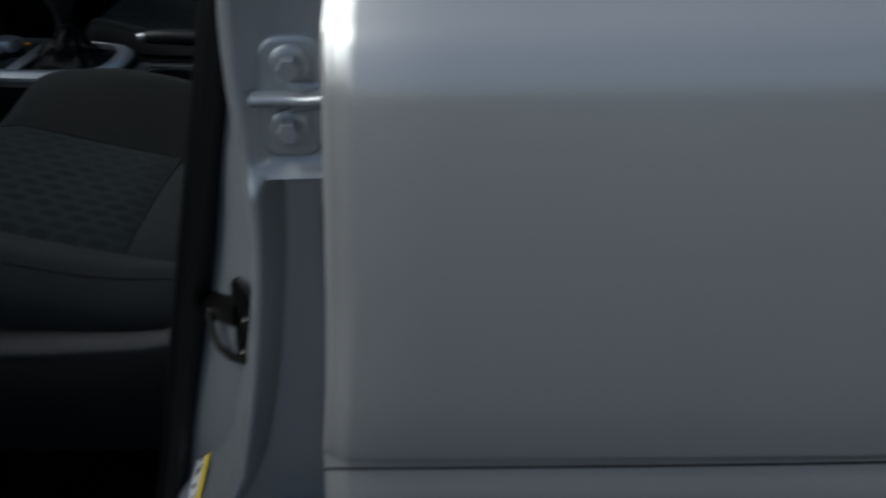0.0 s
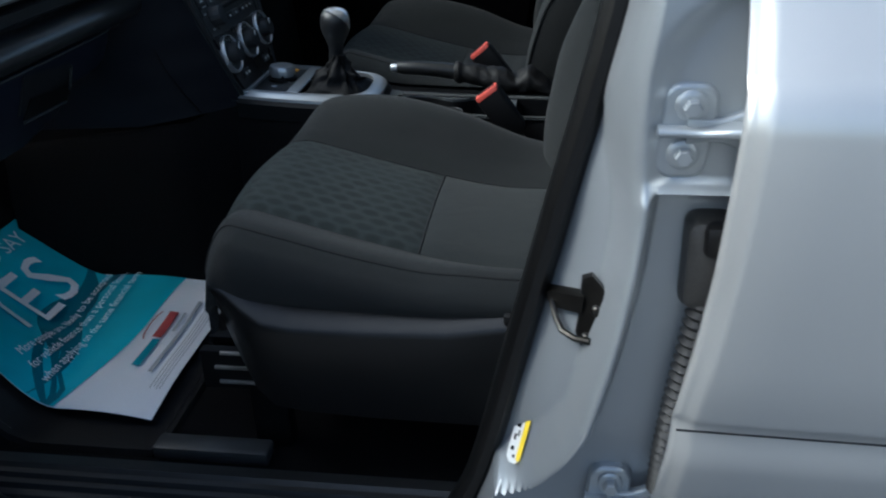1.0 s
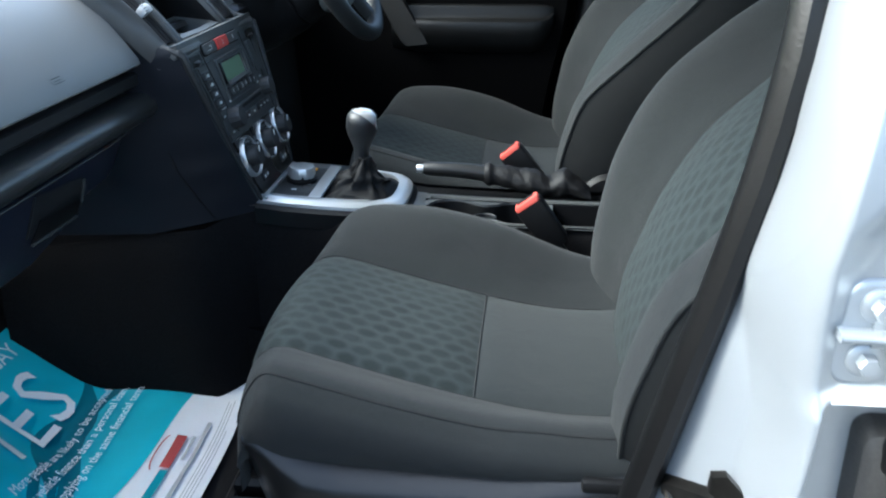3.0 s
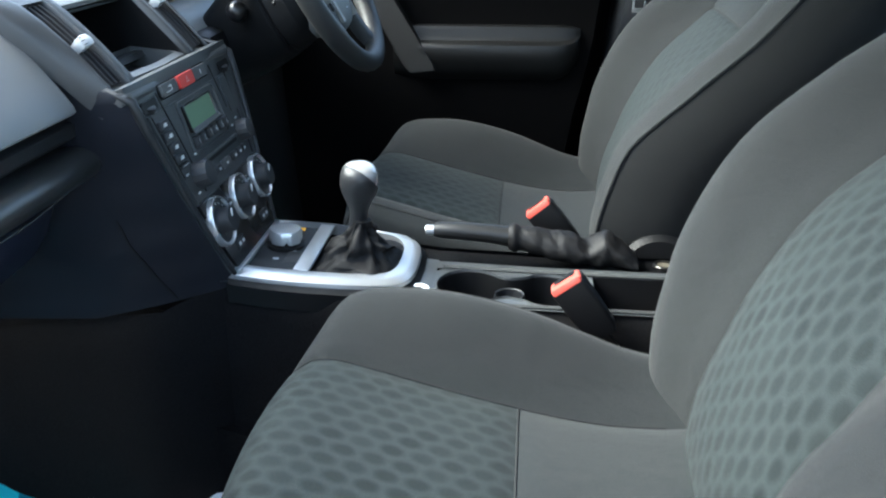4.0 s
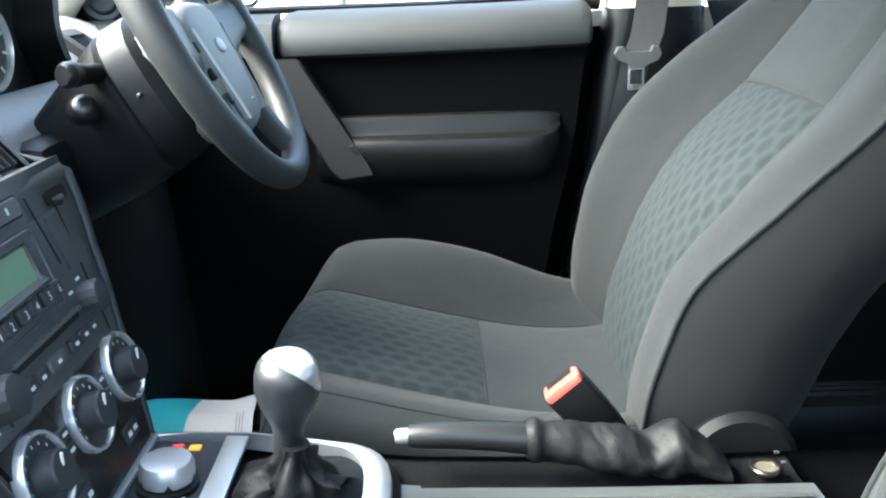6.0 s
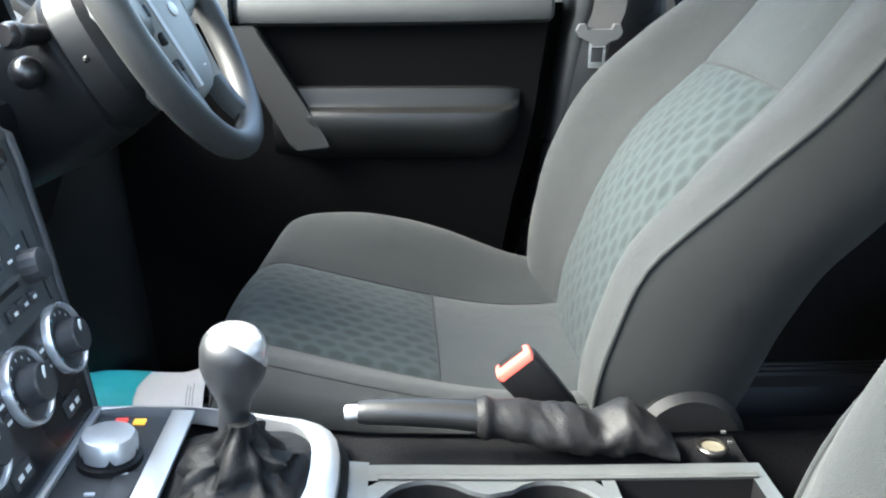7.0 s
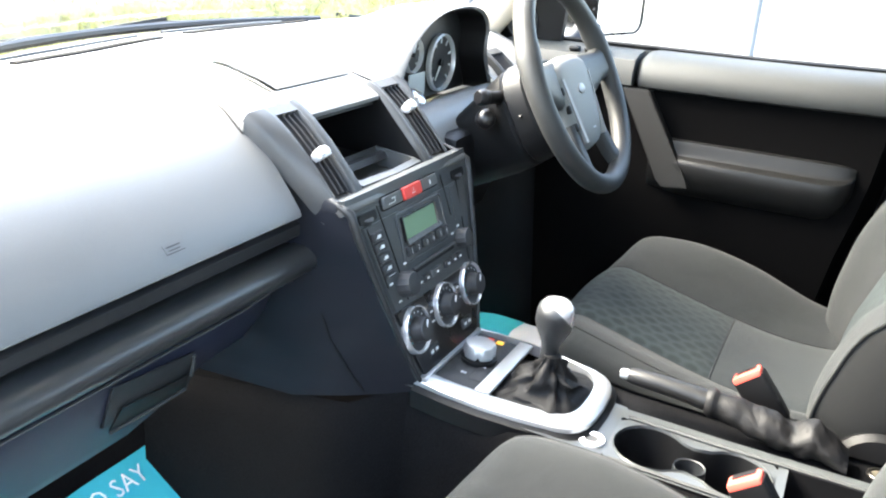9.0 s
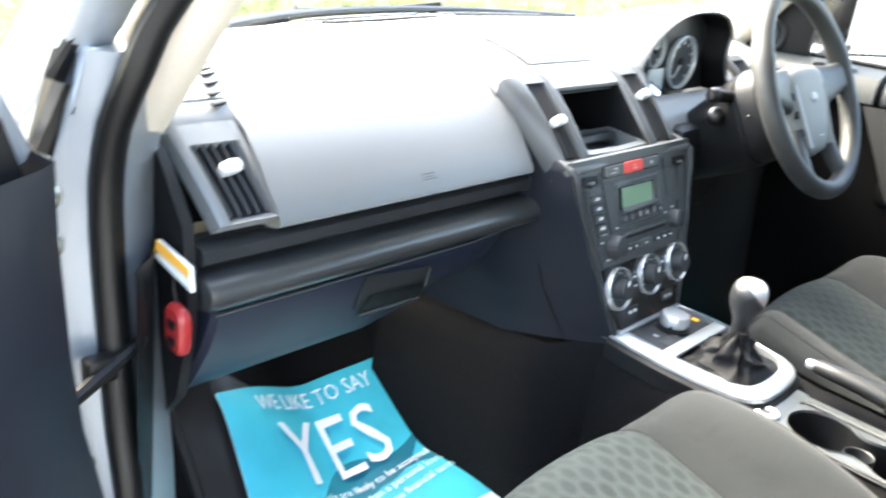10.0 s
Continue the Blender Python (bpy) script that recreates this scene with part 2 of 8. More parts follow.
M_LCDGREY = material("pale_cluster_display", (0.42, 0.46, 0.46), 0.3, var=0.03)
M_MIRROR = material("mirror_glass", (0.9, 0.9, 0.9), 0.02, metal=1.0, var=0.0)
M_CONCRETE = material("pale_concrete_forecourt", (0.11, 0.11, 0.108), 0.85, grain=0.2, gscale=60, var=0.15, vscale=0.7, bump=0.4)
M_LEAF = material("yellow_green_leaves", (0.68, 0.60, 0.35), 0.5, var=0.25, vscale=3.0)
lt = M_LEAF.node_tree
lt_through = lt.nodes.new("ShaderNodeBsdfTranslucent")
lt_through.inputs["Color"].default_value = rgb((0.78, 0.75, 0.36))
lt_mix = lt.nodes.new("ShaderNodeMixShader")
lt_mix.inputs[0].default_value = 0.55
lt.links.new(lt.nodes["Principled BSDF"].outputs[0], lt_mix.inputs[1])
lt.links.new(lt_through.outputs[0], lt_mix.inputs[2])
lt.links.new(lt_mix.outputs[0], lt.nodes["Material Output"].inputs["Surface"])
M_HEDGE = material("hedge_twigs", (0.54, 0.47, 0.27), 0.9, var=0.25)
M_GALV = material("galvanised_post", (0.11, 0.12, 0.13), 0.55, metal=0.1, var=0.12)
M_WALLW = material("white_rendered_wall", (0.78, 0.77, 0.74), 0.85, grain=0.1, gscale=40, var=0.06, vscale=1.0)
M_COAT = material("grey_wiper_rubber", (0.02, 0.02, 0.021), 0.8, spec=0.15)


# ---- mesh helpers ----
def V(*a):
    return Vector(a)


def origin(ob):
    v = Vector((0, 0, 0))
    while ob:
        v += ob.location
        ob = ob.parent
    return v


def part(name, bm, mat, parent=None, label="", angle=38, flip=True):
    """Links a bmesh, drawn in world metres, as one mesh object under a thing or a part."""
    if flip:
        bmesh.ops.recalc_face_normals(bm, faces=bm.faces[:])
    o = origin(parent)
    for v in bm.verts:
        v.co -= o
    lim = radians(angle)
    for f in bm.faces:
        f.smooth = True
    for e in bm.edges:
        if len(e.link_faces) == 2 and e.calc_face_angle(0) > lim:
            e.smooth = False
    me = bpy.data.meshes.new(name)
    bm.to_mesh(me)
    bm.free()
    me.materials.append(mat)
    ob = new(name, me)
    if parent:
        ob.parent = parent
    if label:
        tagged(ob, label)
    return ob


def thing(name, loc, label, category, group="", kind=""):
    ob = new(name)
    ob.empty_display_size = 0.05
    ob.location = loc
    return tagged(ob, label, category, group, kind)


def setting(name, bm, mat, label, category, angle=38):
    return tagged(part(name, bm, mat, angle=angle), label, category, kind="structure")


def box(bm, c, s, bev=0.0, rot=None, seg=2):
    r = bmesh.ops.create_cube(bm, size=1.0)
    vs = r["verts"]
    m = Matrix.Translation(c) @ (rot.to_4x4() if rot else Matrix()) @ Matrix.Diagonal((s[0], s[1], s[2], 1))
    for v in vs:
        v.co = m @ v.co
    if bev:
        es = list({e for v in vs for e in v.link_edges})
        bmesh.ops.bevel(bm, geom=es, offset=bev, segments=seg, profile=0.5, affect="EDGES")
    return bm


def loft(bm, rings, closed=True, caps=True, loop=False):
    vr = [[bm.verts.new(p) for p in r] for r in rings]
    n = len(rings[0])
    pairs = list(zip(vr, vr[1:])) + ([(vr[-1], vr[0])] if loop else [])
    for a, b in pairs:
        for i in range(n if closed else n - 1):
            j = (i + 1) % n
            try:
                bm.faces.new((a[i], a[j], b[j], b[i]))
            except ValueError:
                pass
    if caps and closed and not loop:
        for r in (vr[0], vr[-1]):
            try:
                bm.faces.new(r)
            except ValueError:
                pass
    return bm


def tube(bm, pts, r, n=8, loop=False, caps=True):
    """A round bar along points; r is a radius or one for each point."""
    pts = [Vector(p) for p in pts]
    rings = []
    up = Vector((0.12, 0.31, 0.94)).normalized()
    for i, p in enumerate(pts):
        a = pts[(i - 1) % len(pts)] if (i or loop) else p
        b = pts[(i + 1) % len(pts)] if (i < len(pts) - 1 or loop) else p
        d = (b - a).normalized()
        x = d.cross(up)
        if x.length < 0.05:
            x = d.cross(Vector((1, 0, 0)))
        x.normalize()
        y = d.cross(x)
        rad = r[i] if isinstance(r, (list, tuple)) else r
        rings.append([p + rad * (math.cos(k * math.tau / n) * x + math.sin(k * math.tau / n) * y) for k in range(n)])
    return loft(bm, rings, caps=caps, loop=loop)


def lathe(bm, prof, m, n=24, caps=True):
    """A profile of (radius, height) turned about the local z of the pose m."""
    rings = [[m @ Vector((r * math.cos(k * math.tau / n), r * math.sin(k * math.tau / n), h)) for k in range(n)] for r, h in prof]
    return loft(bm, rings, caps=caps)


def along_y(bm, prof, ys):
    """A closed (x, z) profile drawn out through the stations ys."""
    return loft(bm, [[V(x, y, z) for x, z in prof] for y in ys])


def slab(bm, poly, off):
    """A polygon of points given the thickness off."""
    a = [bm.verts.new(p) for p in poly]
    b = [bm.verts.new(Vector(p) + Vector(off)) for p in poly]
    bm.faces.new(a)
    bm.faces.new(b[::-1])
    n = len(a)
    for i in range(n):
        bm.faces.new((a[i], b[i], b[(i + 1) % n], a[(i + 1) % n]))
    return bm


def sheet(bm, rows, uvs=None):
    """An open surface through rows of points, with optional UV in metres."""
    lay = (bm.loops.layers.uv.get("UVMap") or bm.loops.layers.uv.new("UVMap")) if uvs else None
    vr = [[bm.verts.new(p) for p in r] for r in rows]
    for i in range(len(rows) - 1):
        for j in range(len(rows[0]) - 1):
            idx = ((i, j), (i, j + 1), (i + 1, j + 1), (i + 1, j))
            f = bm.faces.new([vr[a][b] for a, b in idx])
            if lay:
                for lp, (a, b) in zip(f.loops, idx):
                    lp[lay].uv = uvs[a][b]
    return bm


def lerp_table(t, x):
    """Smooth reading of a table of (x, value) rows."""
    if x <= t[0][0]:
        return t[0][1]
    for (a, va), (b, vb) in zip(t, t[1:]):
        if x <= b:
            k = (x - a) / (b - a)
            k = k * k * (3 - 2 * k) * 0.5 + k * 0.5
            return va + (vb - va) * k
    return t[-1][1]


def curve_table(t, x):
    """Curved reading (Catmull-Rom) of a table of (x, value, ...) rows; gives all the values."""
    n = len(t)
    i = 0
    while i < n - 2 and x > t[i + 1][0]:
        i += 1
    k = (x - t[i][0]) / (t[i + 1][0] - t[i][0])
    k = min(max(k, 0.0), 1.0)
    p0, p1, p2, p3 = (t[min(max(i + o, 0), n - 1)] for o in (-1, 0, 1, 2))
    out = []
    for a, b, c, d in zip(p0[1:], p1[1:], p2[1:], p3[1:]):
        out.append(0.5 * (2 * b + (c - a) * k + (2 * a - 5 * b + 4 * c - d) * k * k + (3 * b - a - 3 * c + d) * k ** 3))
    return out


def smooth_step(a, b, x):
    k = min(max((x - a) / (b - a), 0), 1)
    return k * k * (3 - 2 * k)


def arc(cx, cy, r, a0, a1, n):
    return [(cx + r * math.cos(radians(a0 + (a1 - a0) * i / n)), cy + r * math.sin(radians(a0 + (a1 - a0) * i / n))) for i in range(n + 1)]


def round_rect(w, h, r, n=4):
    """Outline of a rounded rectangle about the centre."""
    pts = []
    for sx, sy, a in ((1, 1, 0), (-1, 1, 90), (-1, -1, 180), (1, -1, 270)):
        pts += arc(sx * (w / 2 - r), sy * (h / 2 - r), r, a, a + 90, n)
    return pts


def words(body, size, align="LEFT"):
    """Flat outlines of a line of text: points (x, y) and faces."""
    cu = bpy.data.curves.new("words", "FONT")
    cu.body, cu.size, cu.align_x = body, size, align
    cu.resolution_u = 2
    ob = bpy.data.objects.new("words", cu)
    scene.collection.objects.link(ob)
    me = bpy.data.meshes.new_from_object(ob.evaluated_get(bpy.context.evaluated_depsgraph_get()))
    bpy.data.objects.remove(ob)
    out = [(v.co.x, v.co.y) for v in me.vertices], [tuple(p.vertices) for p in me.polygons]
    bpy.data.meshes.remove(me)
    return out


def print_words(bm, body, size, place, align="LEFT"):
    """Writes a line of text onto a surface given by place(x, y)."""
    pts, faces = words(body, size, align)
    vs = [bm.verts.new(place(x, y)) for x, y in pts]
    for f in faces:
        if len(set(f)) > 2:
            try:
                bm.faces.new([vs[i] for i in f])
            except ValueError:
                pass
    return bm


def smooth_line(pts, n):
    """Points along a smooth curve through the given ones, n to a step."""
    out = []
    m = len(pts)
    for i in range(m - 1):
        p0, p1, p2, p3 = (Vector(pts[min(max(i + k, 0), m - 1)]) for k in (-1, 0, 1, 2))
        for k in range(n):
            u = k / n
            q = 0.5 * ((2 * p1) + (p2 - p0) * u + (2 * p0 - 5 * p1 + 4 * p2 - p3) * u * u + (3 * p1 - p0 - 3 * p2 + p3) * u ** 3)
            out.append(tuple(q))
    out.append(tuple(pts[-1]))
    return out


# ---- outside: forecourt, hedge, fence, wall ----
bm = bmesh.new()
n = 24
rows = [[V(-300 + 600 * i / n, -300 + 600 * j / n, 0) for j in range(n + 1)] for i in range(n + 1)]
setting("ground", sheet(bm, rows), M_CONCRETE, "pale concrete forecourt under the car", "ground")


def hedge(x0, y0, x1, y1, h, depth, count, seed):
    rnd = random.Random(seed)
    t = thing("hedge", ((x0 + x1) / 2, (y0 + y1) / 2, 0), "long yellow-green leafy hedge beside the forecourt", "hedge", kind="stuff")
    bm = bmesh.new()
    d = Vector((x1 - x0, y1 - y0, 0))
    side = Vector((-d.y, d.x, 0)).normalized()
    rows = []
    for i in range(41):
        k = i / 40
        c = Vector((x0, y0, 0)) + d * k
        hh = h * (0.86 + 0.1 * noise.noise(Vector((k * 23, seed, 0))))
        rows.append([c + side * (depth * 0.42 * a) + Vector((0, 0, hh * b)) for a, b in ((-1, 0), (-1.0, 0.6), (-0.7, 0.95), (0, 1), (0.7, 0.95), (1.0, 0.6), (1, 0))])
    part("twigs", loft(bm, rows, closed=True), M_HEDGE, t)
    bm = bmesh.new()
    for _ in range(count):
        k, b = rnd.random(), rnd.random() ** 0.7
        c = Vector((x0, y0, 0)) + d * k
        a = rnd.uniform(-1, 1)
        hh = h * (0.9 + 0.14 * noise.noise(Vector((k * 23, seed, 0))))
        pnt = c + side * depth * 0.5 * (a if b > 0.8 else math.copysign(rnd.uniform(0.85, 1.05), a)) + Vector((0, 0, hh * b + 0.05))
        r = rnd.uniform(0.016, 0.038)
        q = Euler((rnd.uniform(0, 6.3), rnd.uniform(0, 6.3), rnd.uniform(0, 6.3))).to_matrix()
        vs = [bm.verts.new(pnt + q @ Vector(v) * r) for v in ((-1, 0, 0), (-0.3, 0.5, 0.1), (0.5, 0.45, 0.05), (1, 0, 0), (0.5, -0.45, 0.05), (-0.3, -0.5, 0.1))]
        bm.faces.new(vs[:4])
        bm.faces.new((vs[0], vs[3], vs[4], vs[5]))
    part("leaves", bm, M_LEAF, t, flip=False)
    return t


hedge(-4.4, -7.0, -4.8, 8.0, 2.1, 1.5, 52000, 3)


def fence():
    t = thing("fence", (0, 5.5, 0), "galvanised steel post and rail fence along the forecourt", "fence")
    for i in range(8):
        x = -7.15 + 2.15 * i
        bm = bmesh.new()
        lathe(bm, [(0.028, 0), (0.028, 1.9), (0.022, 1.93), (0.0, 1.94)], pose(x, 5.5, 0), n=10)
        part("post", bm, M_GALV, t)
    for z in (0.55, 1.75):
        bm = bmesh.new()
        box(bm, (0.7, 5.5, z), (15.2, 0.012, 0.03), 0.003)
        part("rail", bm, M_GALV, t)


fence()
bm = bmesh.new()
box(bm, (3.0, 26, 1.6), (60, 0.4, 3.2))
setting("boundary_wall", bm, M_WALLW, "low white rendered wall beyond the fence", "wall")

# ---- car shell ----
FLOOR = 0.437


def toe(x):
    """Height of the carpet over the flat floor as it rises into the toe board."""
    if x > -0.63:
        return 0.0
    if x > -0.69:
        return 0.32 * (-0.63 - x) ** 2 / 0.06 * 1.0
    return 0.0192 + 0.65 * (-0.69 - x)


def floor_z(x, y):
    """Carpet height: toe board, the wheel arch bulging into the outer front corner, and the ramp to the sill."""
    a = abs(y)
    arch_ = 0.17 * smooth_step(0.30, 0.56, a) * smooth_step(-0.53, -0.73, x) if y < 0 else 0.0
    return FLOOR + toe(x) + arch_ + (0.045 * smooth_step(0.60, 0.665, a) if y > 0 else 0)


def prof_floor(bm, side):
    """Carpeted foot well: flat floor that turns up into the toe board."""
    ys = [side * v for v in (0.12, 0.25, 0.30, 0.34, 0.38, 0.42, 0.46, 0.50, 0.54, 0.58, 0.62, 0.665)]
    xz = [(1.3, 0.44), (0.6, 0.43), (0.1, 0.432)] + [(-0.30 - 0.03 * i, None) for i in range(21)] + [(-1.05, 0.72), (-1.14, 0.95)]
    rows = [[V(x, y, (floor_z(x, y) if z is None else z) + (0.02 if abs(y) < 0.13 else 0)) for y in ys] for x, z in xz]
    under = [[V(x, y, 0.30) for y in ys] for x, z in ((1.3, 0), (-1.2, 0))]
    sheet(bm, rows)
    sheet(bm, under)
    return bm


for side, nm in ((-1, "floor_passenger_side"), (1, "floor_driver_side")):
    setting(nm, prof_floor(bmesh.new(), side), M_CARPET, "black carpeted car floor rising into the toe board", "floor")

# tunnel between the foot wells, under the console
bm = bmesh.new()
along_y(bm, [(1.3, 0.40), (1.3, 0.52), (0.3, 0.52), (-0.35, 0.55), (-1.1, 0.75), (-1.1, 0.40)], (-0.125, 0.125))
setting("floor_tunnel", bm, M_CARPET, "black carpeted transmission tunnel", "floor")

bm = bmesh.new()
box(bm, (-1.17, 0, 0.67), (0.05, 1.7, 0.74))
setting("bulkhead", bm, M_BLACK, "black front bulkhead behind the dashboard", "bulkhead")


def sill(side):
    t = thing("door_sill", (0, side * 0.78, 0.40), "black ribbed plastic scuff plate on a silver door sill", "door sill", kind="structure")
    bm = bmesh.new()
    pr = [(0.655, 0.44), (0.675, 0.475), (0.70, 0.482), (0.705, 0.477), (0.711, 0.477), (0.714, 0.483), (0.720, 0.483), (0.723, 0.477), (0.729, 0.477), (0.732, 0.483), (0.738, 0.483), (0.741, 0.477), (0.747, 0.477), (0.750, 0.482), (0.756, 0.481), (0.760, 0.476), (0.775, 0.475), (0.795, 0.465), (0.80, 0.43), (0.655, 0.40)]
    loft(bm, [[V(x, side * y, z) for y, z in pr] for x in (-0.62, -0.3, 0.1, 0.35)])
    part("scuff_plate", bm, M_HARD, t)
    # Same plate in a blacker plastic: rear footwell shade put into the colour.
    bm = bmesh.new()
    loft(bm, [[V(x, side * y, z) for y, z in pr] for x in (0.36, 0.6, 0.9, 1.3)])
    part("rear_scuff_plate_shaded", bm, M_BLACK, t)
    bm = bmesh.new()
    pr = [(0.80, 0.468), (0.83, 0.462), (0.88, 0.42), (0.905, 0.38), (0.90, 0.28), (0.78, 0.26), (0.78, 0.42)]
    loft(bm, [[V(x, side * y, z) for y, z in pr] for x in (-0.8, 0, 1.3)])
    part("painted_sill", bm, M_PAINT_IN, t)


sill(-1)
sill(1)

# low plastic duct cover beside the passenger seat
t = thing("floor_duct_cover", (-0.275, -0.61, FLOOR), "dark plastic cover strip on the floor beside the sill", "cover")
bm = bmesh.new()
box(bm, (-0.275, -0.612, FLOOR + 0.010), (0.16, 0.035, 0.022), 0.006)
part("cover", bm, M_FRAME, t)

# roof, header, headlining and pillars
bm = bmesh.new()
rows = []
for i in range(13):
    x = -0.42 + 2.7 * i / 12
    z = 1.60 + 0.06 * math.sin(math.pi * min(1, (i + 1) / 10))
    rows.append([V(x, y, z - 0.22 * (abs(y) / 0.72) ** 4 * 0.25) for y in (-0.70, -0.5, -0.25, 0, 0.25, 0.5, 0.70)])
sheet(bm, rows)
sheet(bm, [[p + Vector((0, 0, 0.05)) for p in r] for r in rows])
setting("ceiling", bm, M_HEADLINE, "light grey car roof lining", "ceiling")


def pillar_bar(name, pts, r, mat, label):
    bm = bmesh.new()
    tube(bm, pts, r, 10)
    return setting(name, bm, mat, label, "pillar")


for side, s in ((-1, "passenger"), (1, "driver")):
    # A pillar: beige inner trim, painted outer
    f = 0.115 if side > 0 else 0.0
    pillar_bar("pillar_front_trim_" + s, [V(-0.70 - f, side * 0.755, 1.02), V(-0.575 - f, side * 0.745, 1.14), V(-0.45 - f * 0.9, side * 0.73, 1.30), V(-0.33 - f * 0.6, side * 0.70, 1.46), V(-0.22, side * 0.66, 1.60)], [0.045, 0.04, 0.036, 0.036, 0.04], M_BEIGE, "beige windscreen pillar trim")
    pillar_bar("pillar_front_outer_" + s, [V(-0.80 - f, side * 0.83, 0.95), V(-0.615 - f, side * 0.825, 1.14), V(-0.49 - f * 0.9, side * 0.80, 1.30), V(-0.36 - f * 0.6, side * 0.76, 1.46), V(-0.24, side * 0.71, 1.61)], [0.05, 0.04, 0.036, 0.036, 0.04], M_PAINT_IN, "silver windscreen pillar")
    pillar_bar("roof_rail_" + s, [V(-0.25, side * 0.70, 1.605), V(0.3, side * 0.69, 1.645), V(1.2, side * 0.68, 1.65), V(2.2, side * 0.66, 1.60)], 0.05, M_PAINT, "silver roof rail over the doors")
pillar_bar("windscreen_header", [V(-0.25, -0.68, 1.60), V(-0.33, -0.35, 1.63), V(-0.36, 0, 1.64), V(-0.33, 0.35, 1.63), V(-0.25, 0.68, 1.60)], 0.035, M_HEADLINE, "light grey windscreen header")


def front_edge(y):
    return -1.215 + 0.5 * (y - 0.25) ** 2


# windscreen
bm = bmesh.new()
rows = []
for i in range(9):
    k = i / 8
    rows.append([V((front_edge(y) - 0.02) * (1 - k) + (-0.36 + 0.12 * y * y) * k, y * (1 - 0.06 * k), 1.115 + 0.50 * k + 0.03 * math.sin(math.pi * k)) for y in [-0.72 + 1.44 * j / 12 for j in range(13)]])
ob = setting("window_windscreen", sheet(bm, rows), M_GLASS, "clear curved windscreen glass", "windscreen")
ob.visible_shadow = False
bm = bmesh.new()
tube(bm, [V(front_edge(y) + 0.002, y, 1.121) for y in [-0.74 + 1.48 * j / 20 for j in range(21)]], 0.009, 8)
setting("windscreen_seal", bm, M_SEAL, "black rubber seal along the windscreen base", "seal")

# bonnet and scuttle
bm = bmesh.new()
rows = []
for i in range(9):
    k = i / 8
    rows.append([V(front_edge(y) * (1 - k) + (-2.15 + 0.22 * y * y) * k - 0.03, y * (1 + 0.04 * k), 1.055 - 0.08 * k - 0.16 * k * k - 0.05 * (y / 0.8) ** 4 + 0.012 * smooth_step(0.45, 0.62, abs(y))) for y in [-0.80 + 1.6 * j / 16 for j in range(17)]])
setting("bonnet", sheet(bm, rows), M_PAINT, "silver car bonnet ahead of the windscreen", "bonnet")


def wiper(y0, y1, x_off):
    t = thing("windscreen_wiper", (front_edge(0) - 0.06, (y0 + y1) / 2, 1.10), "black windscreen wiper lying at the base of the glass", "wiper", "wipers")
    bm = bmesh.new()
    tube(bm, [V(front_edge(y0) - 0.05 + x_off, y0, 1.108), V(front_edge((y0 + y1) / 2) - 0.045 + x_off, (y0 + y1) / 2, 1.120), V(front_edge(y1) - 0.05 + x_off, y1, 1.114)], 0.005, 6)
    part("blade", bm, M_COAT, t)
    bm = bmesh.new()
    tube(bm, [V(front_edge(y0) - 0.12 + x_off, y0 - 0.05, 1.092), V(front_edge(y0) - 0.07 + x_off, (y0 * 2 + y1) / 3, 1.116), V(front_edge((y0 + y1) / 2) - 0.05 + x_off, (y0 + y1) / 2, 1.127)], 0.006, 6)
    part("arm", bm, M_COAT, t)


wiper(-0.32, 0.22, 0.0)
wiper(0.16, 0.66, 0.0)

# rear of the cabin: closing panels and glass
bm = bmesh.new()
box(bm, (1.32, 0, 0.80), (0.04, 1.6, 0.75))
setting("wall_rear", bm, M_CARPET, "dark carpeted rear bulkhead of the cabin", "wall")
t = thing("rear_bench_seat", (0.98, 0, 0.44), "charcoal cloth rear bench seat behind the front seats", "seat")
bm = bmesh.new()
pr = [(0.72, 0.50), (0.70, 0.62), (0.73, 0.68), (0.80, 0.70), (1.0, 0.68), (1.12, 0.66), (1.15, 0.5)]
along_y(bm, pr, (-0.62, -0.60, -0.3, 0, 0.3, 0.60, 0.62))
part("cushion", bm, M_CLOTH, t)
bm = bmesh.new()
along_y(bm, [(1.08, 0.62), (1.06, 0.75), (1.16, 1.15), (1.20, 1.2), (1.27, 1.18), (1.22, 0.62)], (-0.62, -0.60, 0, 0.60, 0.62))
part("backrest", bm, M_CLOTH, t)


# ---- passenger-side door opening: B pillar, hinges, seal ----
def seal_x(z):
    return lerp_table([(0.45, 0.03), (0.50, 0.06), (0.56, 0.088), (0.636, 0.109), (0.905, 0.172), (1.098, 0.215), (1.30, 0.24), (1.55, 0.22)], z)


def ridge_x(z):
    return curve_table([(0.40, 0.02), (0.56, 0.045), (0.60, 0.060), (0.622, 0.088), (0.636, 0.122), (0.65, 0.146), (0.668, 0.160), (0.69, 0.171), (0.71, 0.182), (0.74, 0.195), (0.80, 0.209), (0.87, 0.2205), (0.92, 0.226), (0.96, 0.228), (1.05, 0.228), (1.2, 0.245), (1.5, 0.26), (1.62, 0.26)], z)[0]


def pad_edge(z):
    """Front limit of the sunken hinge seat."""
    return lerp_table([(0.95, 0.231), (1.00, 0.229), (1.035, 0.231), (1.060, 0.239), (1.080, 0.254), (1.095, 0.278), (1.105, 0.31), (1.115, 0.36)], z)


